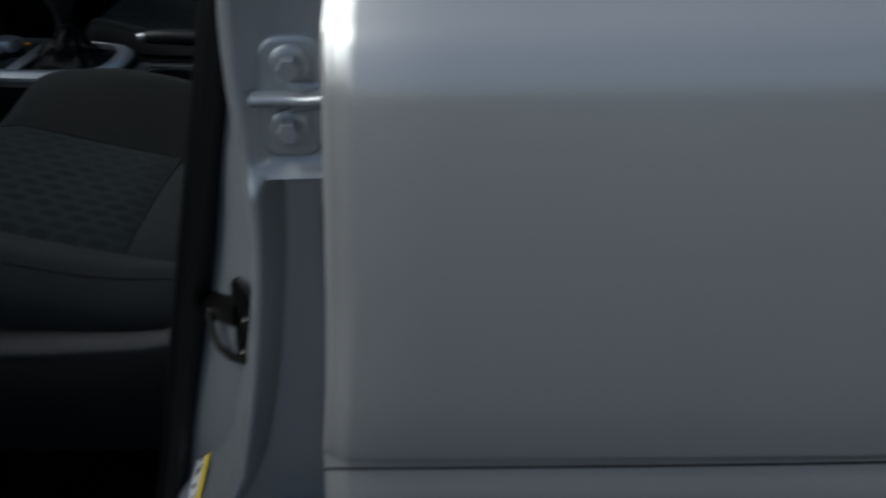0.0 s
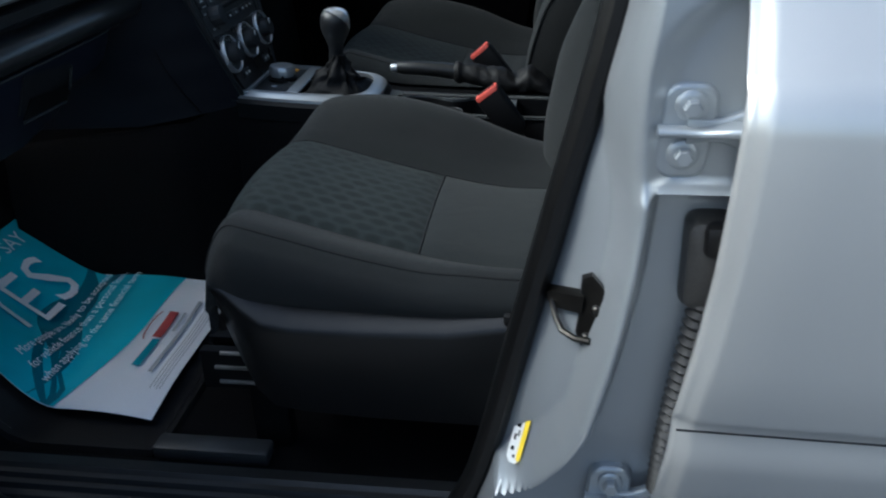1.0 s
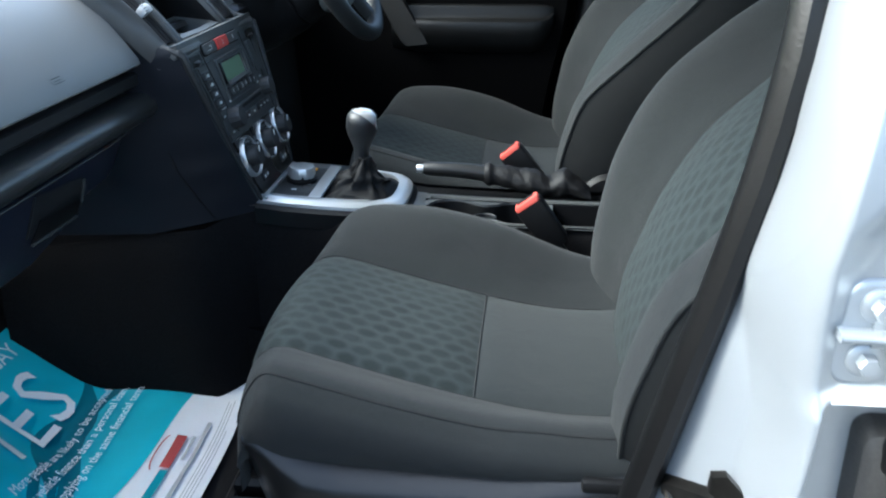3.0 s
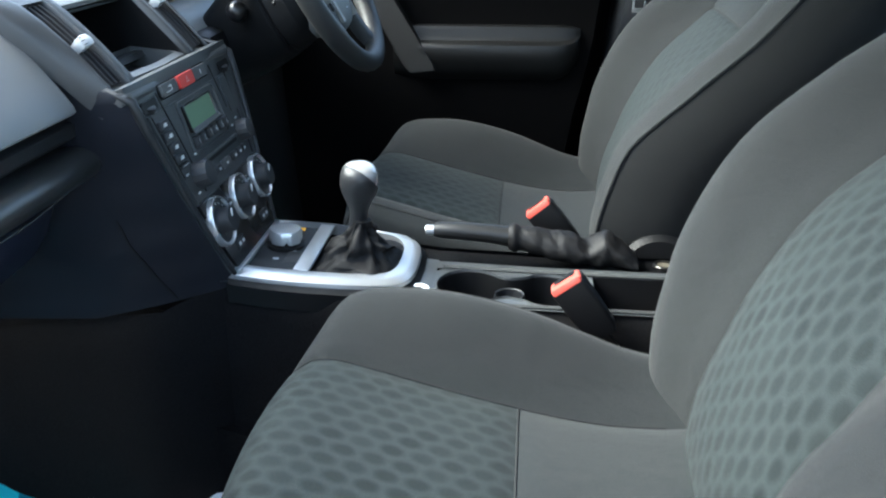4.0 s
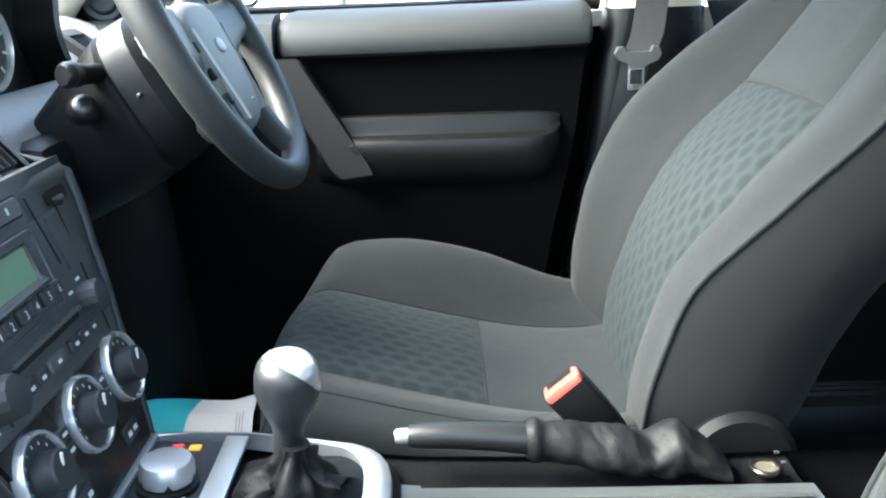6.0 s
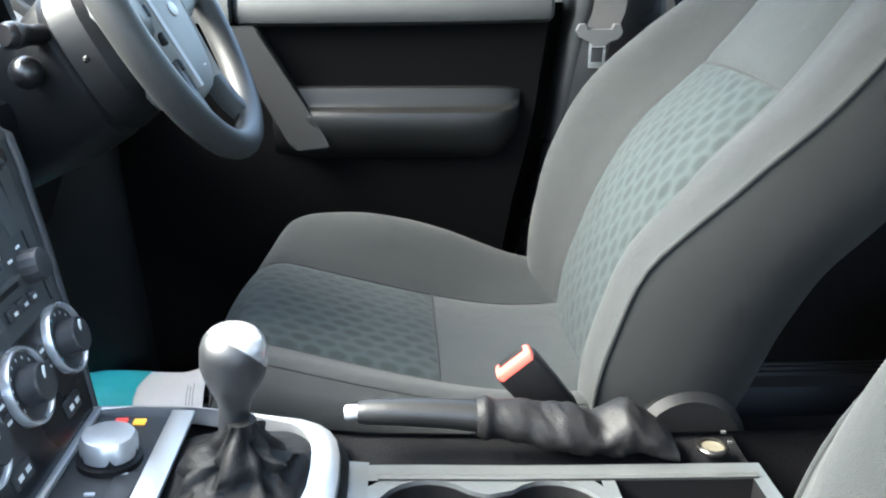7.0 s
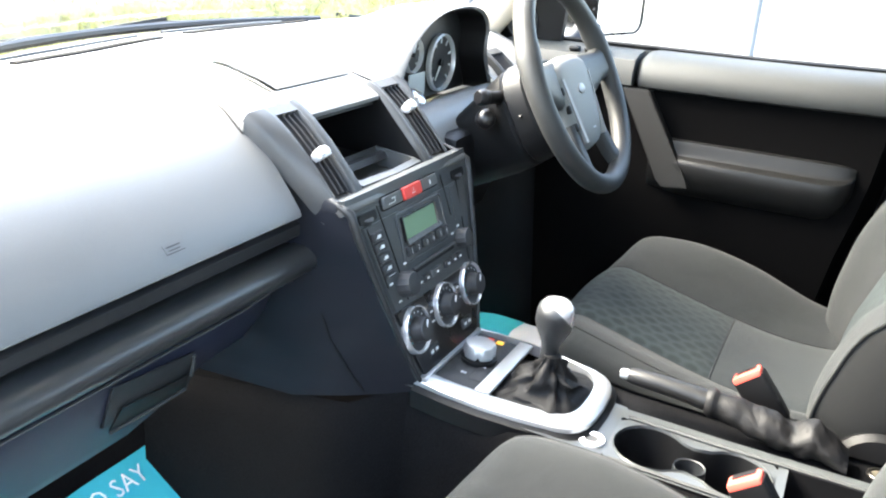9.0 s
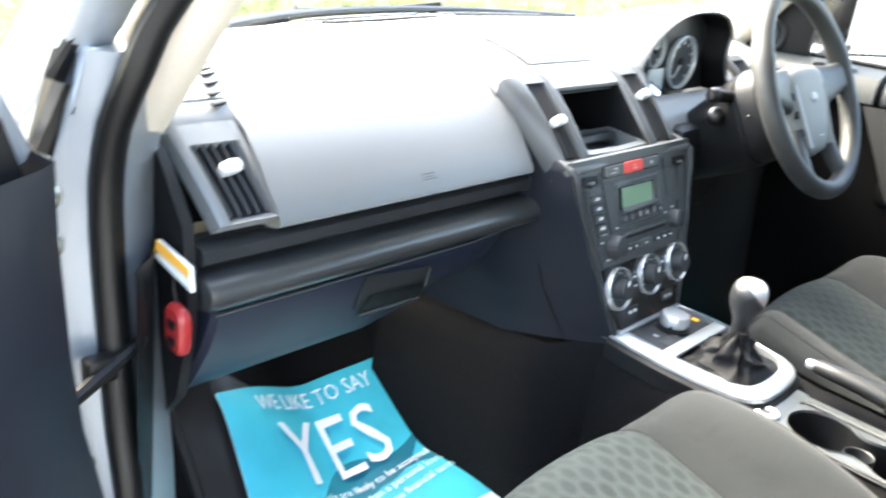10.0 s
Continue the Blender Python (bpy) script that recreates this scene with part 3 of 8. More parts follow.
def pillar_out(x, z):
    """How far the centre pillar's skin stands out at a place: striker pocket, rolled ridge, gaiter valley below, hinge seat above."""
    xs, xr = seal_x(z), ridge_x(z)
    hi = smooth_step(0.946, 0.957, z)
    round_ = smooth_step(0.90, 1.00, z)
    low = smooth_step(0.74, 0.60, z)
    end = xr - 0.013 - 0.0145 * round_
    p = 0.803 + 0.072 * math.tanh(max(x - xs - 0.012, 0.0) / 0.054) * (1 - 0.6 * low)
    crest = 0.911 - 0.005 * hi - 0.045 * low
    k = min(max((x - (end - 0.012 * low)) / (xr + 0.0035 + 0.010 * low - end + 0.012 * low), 0.0), 1.0)
    rise = (1 - round_) * (k * k * (3 - 2 * k)) ** 0.8 + round_ * math.sin(k * math.pi / 2) ** 1.3
    y = p + (crest - p) * rise
    valley = (0.034 * (1 - hi)) * (1 - 0.75 * low) * smooth_step(xr + 0.0045, xr + 0.0165, x)
    e = pad_edge(z)
    seat = 0.011 * hi * smooth_step(e - 0.012, e + 0.020, x) * smooth_step(0.955, 0.965, z)
    return y - valley - seat


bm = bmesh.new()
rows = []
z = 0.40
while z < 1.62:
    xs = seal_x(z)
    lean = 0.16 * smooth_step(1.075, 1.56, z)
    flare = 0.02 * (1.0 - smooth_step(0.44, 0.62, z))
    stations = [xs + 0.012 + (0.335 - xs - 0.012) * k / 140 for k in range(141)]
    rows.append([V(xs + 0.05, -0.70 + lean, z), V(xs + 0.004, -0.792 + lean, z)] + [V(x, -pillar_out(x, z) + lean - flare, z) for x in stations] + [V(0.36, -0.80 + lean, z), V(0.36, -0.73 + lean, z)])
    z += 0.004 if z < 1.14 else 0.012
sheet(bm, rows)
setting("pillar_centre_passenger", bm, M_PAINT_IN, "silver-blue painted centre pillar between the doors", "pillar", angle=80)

SEAL = [(-0.462, 1.25), (-0.487, 1.185), (-0.522, 1.108), (-0.532, 1.033), (-0.522, 0.914), (-0.512, 0.821), (-0.495, 0.745), (-0.488, 0.62), (-0.48, 0.535), (-0.42, 0.492), (-0.15, 0.485), (-0.02, 0.487), (0.05, 0.52), (0.085, 0.57),
        (0.109, 0.636), (0.14, 0.77), (0.172, 0.905), (0.195, 1.0), (0.215, 1.098), (0.232, 1.25), (0.232, 1.42), (0.19, 1.54), (0.08, 1.585), (-0.08, 1.56), (-0.22, 1.50), (-0.36, 1.39)]


def door_seal(side):
    bm = bmesh.new()
    rings = []
    m = len(SEAL)
    dense = []
    for i in range(m):
        p0, p1, p2, p3 = (Vector(SEAL[(i + k) % m]) for k in (-1, 0, 1, 2))
        for k in range(3):
            u = k / 3
            dense.append(0.5 * ((2 * p1) + (p2 - p0) * u + (2 * p0 - 5 * p1 + 4 * p2 - p3) * u * u + (3 * p1 - p0 - 3 * p2 + p3) * u ** 3))
    m = len(dense)
    for i, p in enumerate(dense):
        d = (dense[(i + 1) % m] - dense[i - 1]).normalized()
        nrm = Vector((d.y, -d.x))
        yy = 0.80 - 0.16 * smooth_step(1.12, 1.62, p.y)
        ring = []
        for k in range(10):
            a = math.tau * k / 10
            off = 0.0135 * math.cos(a)
            ring.append(V(p.x + nrm.x * off - (0.12 * smooth_step(0.25, 0.42, -p.x) if side > 0 else 0), side * (yy + 0.016 * math.sin(a)), p.y + nrm.y * off))
        rings.append(ring)
    loft(bm, rings, loop=True)
    return bm


setting("door_seal_passenger", door_seal(-1), M_SEAL, "black rubber door seal round the open doorway", "seal")
setting("door_seal_driver", door_seal(1), M_SEAL, "black rubber door seal round the driver's doorway", "seal")


# striker
t = thing("door_striker", (0.19, -0.84, 0.83), "dark steel door latch striker loop on the centre pillar", "striker")
bm = bmesh.new()
SX, SZ = 0.2040, 0.821


def on_striker(a, b, h=0.0):
    return V(SX + a, -0.8520 - 1.2 * a - h, SZ + b)


blade = [(-0.004, 0.038), (0.005, 0.032), (0.010, 0.018), (0.011, 0.0), (0.009, -0.018), (0.003, -0.034), (-0.005, -0.042), (-0.012, -0.038), (-0.016, -0.024), (-0.014, -0.008), (-0.013, 0.012), (-0.012, 0.030)]
loft(bm, [[on_striker(-0.003 + (a + 0.003) * k, b * k, h) for a, b in blade] for h, k in ((-0.004, 1.0), (0.004, 1.0), (0.006, 0.86))])
part("plate", bm, M_STEEL, t)
bm = bmesh.new()
arm_ = [(-0.012, 0.000), (-0.036, -0.011), (-0.041, -0.008), (-0.042, -0.001), (-0.038, 0.003), (-0.010, 0.017)]
loft(bm, [[on_striker(a, b, h) for a, b in arm_] for h in (-0.004, 0.010)])
part("side_lug", bm, M_STEEL, t)
bm = bmesh.new()
tube(bm, [on_striker(-0.037, -0.004, 0.004), on_striker(-0.036, -0.007, 0.013), on_striker(-0.032, -0.016, 0.018), on_striker(-0.027, -0.023, 0.019), on_striker(-0.016, -0.023, 0.018), on_striker(-0.004, -0.019, 0.014), on_striker(0.000, -0.018, 0.004)], 0.0030, 8)
part("loop", bm, M_STEEL, t)
for a, b in ((0.001, 0.010), (-0.006, -0.022)):
    bm = bmesh.new()
    lathe(bm, [(0.0055, 0), (0.0055, 0.003), (0.004, 0.005), (0, 0.005)], Matrix.Translation(on_striker(a, b, 0.004)) @ pose(0, 0, 0, 90, 0, 0), 12)
    part("screw", bm, M_STEEL, t)
for a, b in ((0.012, 0.027), (-0.013, -0.038)):
    bm = bmesh.new()
    lathe(bm, [(0.0042, 0), (0.0042, 0.0026), (0, 0.0026)], Matrix.Translation(on_striker(a, b, -0.001)) @ pose(0, 0, 0, 90, 0, 0), 10)
    tagged(part("grommet_plug", bm, M_BLACK), "small black rubber plug in the centre pillar", "plug", "pillar plugs")

# wiring gaiter between pillar and rear door
t = thing("wiring_gaiter", (0.29, -0.86, 0.82), "dark grey corrugated rubber wiring gaiter on the pillar", "gaiter")
bm = bmesh.new()
loft(bm, [[V(0.282 + a * s, y, 0.894 + b * s) for a, b in round_rect(0.036, 0.080, 0.010, 4)] for y, s in ((-0.868, 1.0), (-0.884, 1.0), (-0.897, 0.88), (-0.901, 0.62))])
part("plug", bm, M_GAITER, t)
bm = bmesh.new()
box(bm, (0.288, -0.897, 0.918), (0.024, 0.020, 0.026), 0.006)
part("clip", bm, M_BLACK, t)
bm = bmesh.new()
pts, rad = [], []
for i in range(49):
    k = i / 48
    pts.append(V(0.283 - 0.018 * math.sin(k * 1.6), -0.889 - 0.006 * math.sin(k * 3), 0.862 - 0.19 * k))
    rad.append(0.0120 if i % 2 else 0.0080)
tube(bm, pts, rad, 12)
part("bellows", bm, M_GAITER, t, angle=25)

# tyre-pressure sticker low on the pillar
t = thing("pillar_sticker", (0.148, -0.822, 0.695), "small yellow and white sticker on the centre pillar", "sticker")


def on_pillar(a, b):
    """Point of the sticker, which lies flat against the pillar's slope: across and up."""
    def skin(x, z):
        return V(x, -pillar_out(x, z), z)
    x0, z0 = seal_x(0.668) + 0.030, 0.668
    up = (skin(x0 + 0.006, z0 + 0.02) - skin(x0 - 0.006, z0 - 0.02)).normalized()
    side = skin(x0 + 0.012, z0) - skin(x0 - 0.012, z0)
    side = (side - up * side.dot(up)).normalized()
    out = up.cross(side)
    out = out if out.y < 0 else -out
    return skin(x0, z0) + side * a + up * b + out * 0.004


def sticker_field(x0, x1, y0, y1, r, lift, mat, nm):
    """A patch of print with rounded corners, lying on the pillar's skin."""
    bm = bmesh.new()
    rows = []
    for i in range(13):
        y = y0 + (y1 - y0) * i / 12
        q = max(0.0, r - min(y - y0, y1 - y))
        cut = r - math.sqrt(max(r * r - q * q, 0.0))
        rows.append([on_pillar(x0 + cut + (x1 - x0 - 2 * cut) * k / 4, y) + V(-lift * 0.3, -lift, 0) for k in range(5)])
    sheet(bm, rows)
    part(nm, bm, mat, t, flip=False)


sticker_field(-0.013, 0.013, -0.026, 0.026, 0.008, 0.0, M_STICKER, "label_face")
sticker_field(0.0045, 0.0128, -0.0245, 0.0245, 0.006, 0.0007, M_YELLOW, "yellow_panel")
for x0, y0, w0, h0 in ((-0.004, 0.012, 0.007, 0.007), (-0.006, -0.001, 0.004, 0.006), (-0.0055, -0.012, 0.006, 0.004), (0.0, -0.019, 0.004, 0.003), (-0.001, 0.003, 0.003, 0.006)):
    sticker_field(x0 - w0 / 2, x0 + w0 / 2, y0 - h0 / 2, y0 + h0 / 2, 0.001, 0.0007, M_BLACK, "printed_mark")


# ---- rear passenger-side door, closed ----
def door_y(z):
    return lerp_table([(0.42, 0.850), (0.60, 0.902), (0.70, 0.934), (0.745, 0.950), (0.762, 0.953), (0.783, 0.952), (0.789, 0.9525), (0.80, 0.957), (0.90, 0.972), (1.0, 0.974), (1.045, 0.967), (1.062, 0.946), (1.085, 0.926), (1.12, 0.880), (1.13, 0.862)], z)


def lead_x(z):
    return lerp_table([(0.42, 0.247), (0.70, 0.258), (0.79, 0.263), (0.90, 0.276), (1.05, 0.284), (1.09, 0.288), (1.13, 0.291)], z)


t = thing("rear_door", (0.7, -0.93, 0.42), "closed silver rear door of the car", "car door")
bm = bmesh.new()
zs = [0.42, 0.5, 0.6, 0.7, 0.745, 0.757, 0.77, 0.781, 0.786, 0.789, 0.793, 0.80, 0.85, 0.92, 0.98, 1.02, 1.045, 1.055, 1.065, 1.08, 1.10, 1.12, 1.13]
rows = []
for z in zs:
    xl, yo = lead_x(z), door_y(z)
    rows.append([V(xl + 0.045, -yo + 0.075, z), V(xl + 0.012, -yo + 0.072, z), V(xl + 0.002, -yo + 0.020, z), V(xl - 0.002, -yo + 0.015, z), V(xl - 0.0025, -yo + 0.009, z), V(xl + 0.0025, -yo + 0.0065, z), V(xl + 0.0055, -yo + 0.0055, z), V(xl + 0.009, -yo + 0.002, z), V(xl + 0.015, -yo, z)] +
                [V(xl + (1.2 - xl) * k, -yo - 0.012 * math.sin(math.pi * k) * (0.6 if z < 0.79 else 1), z) for k in (0.06, 0.12, 0.2, 0.3, 0.4, 0.55, 0.7, 0.85, 1)])
sheet(bm, rows)
part("outer_skin", bm, M_PAINT, t, angle=70)
bm = bmesh.new()
tube(bm, [V(0.262 + 0.938 * k, -0.9555 - 0.009 * math.sin(math.pi * k), 0.7885) for k in (0, 0.06, 0.12, 0.2, 0.3, 0.4, 0.55, 0.7, 0.85, 1)], 0.0009, 6)
part("crease_joint", bm, M_STEEL, t)
bm = bmesh.new()
sheet(bm, [[V(0.29, -0.842, 0.42), V(1.2, -0.842, 0.42)], [V(0.29, -0.842, 1.12), V(1.2, -0.842, 1.12)]])
part("inner_panel", bm, M_HARD, t)
bm = bmesh.new()
tube(bm, [V(0.318, -0.878, 1.132), V(0.6, -0.878, 1.14), V(1.2, -0.875, 1.15)], 0.012, 8)
part("waist_seal", bm, M_SEAL, t)
bm = bmesh.new()
box(bm, (0.308, -0.884, 1.124), (0.052, 0.03, 0.018), 0.005)
part("seal_end", bm, M_SEAL, t)
bm = bmesh.new()
sheet(bm, [[V(0.28, -0.868, 1.13), V(0.7, -0.868, 1.14), V(1.2, -0.868, 1.15)], [V(0.30, -0.72, 1.60), V(0.7, -0.71, 1.62), V(1.2, -0.70, 1.62)]])
ob = part("window_pane", bm, M_GLASS, t)
ob.visible_shadow = False
bm = bmesh.new()
tube(bm, [V(0.318, -0.872, 1.12), V(0.325, -0.80, 1.36), V(0.33, -0.725, 1.60)], 0.022, 8)
part("window_frame", bm, M_SEAL, t)

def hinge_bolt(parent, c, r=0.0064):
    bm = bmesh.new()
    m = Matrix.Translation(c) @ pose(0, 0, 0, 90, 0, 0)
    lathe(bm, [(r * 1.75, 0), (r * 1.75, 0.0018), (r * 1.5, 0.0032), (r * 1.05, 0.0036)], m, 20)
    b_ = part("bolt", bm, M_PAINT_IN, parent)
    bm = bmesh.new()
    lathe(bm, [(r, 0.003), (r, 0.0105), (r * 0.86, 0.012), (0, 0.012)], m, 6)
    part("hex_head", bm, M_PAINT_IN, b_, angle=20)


def door_hinge(x, z, y0, parent, reach=0.058):
    """Pressed hinge leaf with two bolts and a flat arm between them running back to the door."""
    bm = bmesh.new()
    pts = [(x + a + (0.004 if b > 0.0 else 0.0), z + b) for a, b in round_rect(0.036, 0.068, 0.012, 5)]
    loft(bm, [[V(x + (a - x) * k, y0 + y, z + (b - z) * k) for a, b in pts] for y, k in ((0.004, 1.06), (-0.003, 1.02), (-0.0055, 0.97), (-0.0060, 0.90))])
    h_ = part("hinge", bm, M_PAINT_IN, parent, "painted two-bolt hinge", angle=50)
    bm = bmesh.new()
    rings = []
    for k in range(13):
        u = k / 12
        c = V(x - 0.018 + (reach + 0.012) * u, y0 - 0.006, z + 0.002 + 0.004 * smooth_step(0.35, 0.75, u))
        th = 0.0030 + 0.0016 * smooth_step(0.5, 1.0, u)
        d = 0.012 + 0.012 * smooth_step(0.25, 0.8, u)
        rings.append([c + V(0, a, b) for a, b in ((0.004, -th), (-d + 0.002, -th), (-d, -th * 0.4), (-d, th * 0.4), (-d + 0.002, th), (0.004, th))])
    loft(bm, rings)
    part("arm", bm, M_PAINT_IN, h_, angle=50)
    bm = bmesh.new()
    loft(bm, [[V(x + 0.002 + (reach - 0.004) * u, y0 - 0.005 + a, z + 0.002 + b) for a, b in ((0.003, -w), (-0.004, -w), (-0.0052, -w * 0.8), (-0.0045, 0.0), (-0.0052, w * 0.8), (-0.004, w), (0.003, w))] for u, w in ((0.0, 0.010), (0.25, 0.0075), (0.45, 0.0085), (0.65, 0.0125), (0.85, 0.0175), (1.0, 0.020))])
    part("web", bm, M_PAINT_IN, h_, angle=60)
    hinge_bolt(h_, (x + 0.004, y0 - 0.006, z + 0.019))
    hinge_bolt(h_, (x + 0.001, y0 - 0.006, z - 0.016))


door_hinge(0.2535, 1.0005, -0.893, t)
door_hinge(0.2200, 0.6480, -0.872, t, 0.050)

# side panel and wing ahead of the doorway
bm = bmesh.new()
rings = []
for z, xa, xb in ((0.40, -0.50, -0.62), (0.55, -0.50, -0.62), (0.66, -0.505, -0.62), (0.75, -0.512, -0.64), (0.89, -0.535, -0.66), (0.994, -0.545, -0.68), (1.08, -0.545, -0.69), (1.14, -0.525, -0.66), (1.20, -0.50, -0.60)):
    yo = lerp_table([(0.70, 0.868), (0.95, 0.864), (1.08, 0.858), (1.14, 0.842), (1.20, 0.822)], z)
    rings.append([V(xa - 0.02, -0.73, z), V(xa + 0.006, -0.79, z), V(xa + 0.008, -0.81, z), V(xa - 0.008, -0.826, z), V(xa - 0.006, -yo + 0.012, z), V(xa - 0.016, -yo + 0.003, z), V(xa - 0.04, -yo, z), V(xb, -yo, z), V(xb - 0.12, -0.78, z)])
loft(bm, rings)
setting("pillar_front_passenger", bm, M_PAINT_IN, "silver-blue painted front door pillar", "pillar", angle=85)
bm = bmesh.new()
tube(bm, [V(-0.545, -0.868, 1.07), V(-0.54, -0.857, 1.10), V(-0.535, -0.838, 1.17), V(-0.53, -0.820, 1.236), V(-0.49, -0.795, 1.32), V(-0.40, -0.765, 1.44)], 0.012, 8)
setting("pillar_gasket_passenger", bm, M_SEAL, "black rubber strip down the outside of the front pillar", "seal")

bm = bmesh.new()
rows = []
for z in (0.40, 0.6, 0.8, 0.95, 1.02, 1.06, 1.085):
    y = 0.945 - 0.02 * abs(z - 0.75) - 0.6 * max(0, z - 1.0) ** 1.2
    rows.append([V(x, -y - 0.01 * math.sin((x + 2.2) / 1.7 * 3.14), 0.4 + (z - 0.4) * lerp_table([(-2.15, 0.60), (-1.4, 0.80), (-0.8, 0.94), (-0.62, 0.97)], x)) for x in (-2.15, -1.8, -1.4, -1.0, -0.8, -0.62)])
setting("wing_passenger", sheet(bm, rows), M_PAINT, "silver front wing on the passenger side", "wing")
setting("wing_driver", sheet(bmesh.new(), [[V(p.x, -p.y, p.z) for p in r] for r in rows]), M_PAINT, "silver front wing on the driver's side", "wing")


# ---- front seats ----
CUSH = [(-0.266, 0.60), (-0.272, 0.65), (-0.272, 0.695), (-0.266, 0.730), (-0.252, 0.752), (-0.230, 0.766), (-0.205, 0.767), (-0.16, 0.755), (-0.10, 0.738), (-0.05, 0.725), (0.0, 0.713), (0.05, 0.703), (0.10, 0.697), (0.16, 0.697), (0.22, 0.705)]
BOLSTER = [(-0.28, 0.0), (-0.265, 0.003), (-0.24, 0.012), (-0.205, 0.035), (-0.17, 0.054), (-0.10, 0.074), (-0.03, 0.080), (0.03, 0.075), (0.08, 0.062), (0.12, 0.049), (0.17, 0.037), (0.22, 0.03)]
INNER_SIDE = [(-0.28, 0.0), (-0.24, 0.012), (-0.205, 0.025), (-0.14, 0.027), (-0.06, 0.028), (0.02, 0.031), (0.08, 0.038), (0.22, 0.036)]


def cushion_profile():
    """Points (x, z, run) along the middle of the cushion, front underside to back."""
    out, run = [], 0.0
    for (x0, z0), (x1, z1) in zip(CUSH, CUSH[1:]):
        for k in range(3):
            u = k / 3
            p = (x0 + (x1 - x0) * u, z0 + (z1 - z0) * u)
            if out:
                run += math.hypot(p[0] - out[-1][0], p[1] - out[-1][1])
            out.append((*p, run))
    # rounding of the corners between the stations
    sm = [out[0]]
    for a, b, c in zip(out, out[1:], out[2:]):
        sm.append(((a[0] + 2 * b[0] + c[0]) / 4, (a[1] + 2 * b[1] + c[1]) / 4, b[2]))
    return sm + [out[-1]]


def cushion_point(x, z, v, cy):
    """Surface point of the cushion at the offset v from the seat's middle."""
    a = abs(v)
    h = curve_table(BOLSTER if v > 0 else INNER_SIDE, min(max(x, -0.28), 0.22))[0]
    rise = smooth_step(0.122, 0.222, a) * h
    front = smooth_step(-0.18, -0.28, x)
    taper = 1.0 - 0.10 * front * (0.6 if z > 0.7 else 1)
    drop = 0.0
    if a > 0.205:
        drop = (0.034 if v > 0 else 0.022) * ((a - 0.205) / 0.047) ** 2
    crown = 0.006 * (1 - (v / 0.13) ** 2) if a < 0.13 else 0
    groove = -0.005 * math.exp(-((a - 0.133) / 0.006) ** 2) if x < 0.19 else 0
    cross = -0.004 * math.exp(-((x - 0.0) / 0.005) ** 2) if a < 0.13 else 0
    xx = x + (0.030 * (v / 0.25) ** 2) * front
    return V(xx, cy + v * taper, z + rise - drop + crown + groove + cross)


# side view of the backrest's middle: run, x, z
BACK = [(0.0, 0.1775, 0.685), (0.075, 0.186, 0.76), (0.138, 0.205, 0.82), (0.202, 0.228, 0.88), (0.295, 0.275, 0.96), (0.410, 0.355, 1.042), (0.53, 0.428, 1.137), (0.66, 0.502, 1.244), (0.80, 0.582, 1.359)]
WING = [(0.0, 0.030), (0.075, 0.040), (0.138, 0.050), (0.20, 0.058), (0.295, 0.064), (0.40, 0.060), (0.46, 0.047), (0.53, 0.029), (0.60, 0.014), (0.75, 0.008)]
NEAR_WING = [(0.0, 0.030), (0.075, 0.040), (0.138, 0.046), (0.20, 0.046), (0.26, 0.032), (0.295, 0.024), (0.40, 0.020), (0.50, 0.015), (0.75, 0.008)]
NEAR_SHOULDER = [(0.0, 0.006), (0.20, 0.008), (0.30, 0.014), (0.75, 0.016)]
SHOULDER = [(0.0, 0.014), (0.13, 0.018), (0.21, 0.032), (0.30, 0.052), (0.45, 0.045), (0.75, 0.03)]


def back_axes(s):
    x, z = curve_table(BACK, s)
    x0, z0 = curve_table(BACK, max(s - 0.03, 0.0))
    x1, z1 = curve_table(BACK, min(s + 0.03, 0.80))
    d = Vector((x1 - x0, 0, z1 - z0)).normalized()
    return Vector((x, 0, z)), d, Vector((-d.z, 0, d.x))


def back_point(s, v, depth, cy):
    c, d, n_ = back_axes(s)
    return c + n_ * depth + Vector((0, cy + v, 0))


def back_width(s):
    return curve_table([(0, 0.235), (0.1, 0.255), (0.3, 0.264), (0.47, 0.258), (0.62, 0.230), (0.75, 0.185)], s)[0]


def back_front(s, v):
    """Height of the front face of the backrest over its middle plane."""
    a = abs(v)
    w = back_width(s)
    inner = 0.130 - 0.02 * smooth_step(0.30, 0.6, s)
    crest = w - 0.050
    d = smooth_step(inner, crest, a) * curve_table(WING if v > 0 else NEAR_WING, s)[0]
    if a > crest:
        d -= curve_table(SHOULDER if v > 0 else NEAR_SHOULDER, s)[0] * (smooth_step(crest, w, a)) ** 1.6
    d += 0.010 * (1 - (a / inner) ** 2) if a < inner else 0
    d -= 0.006 * math.exp(-((a - inner) / 0.006) ** 2)
    if a < inner:
        d -= 0.005 * math.exp(-((s - 0.410) / 0.005) ** 2)
    return d


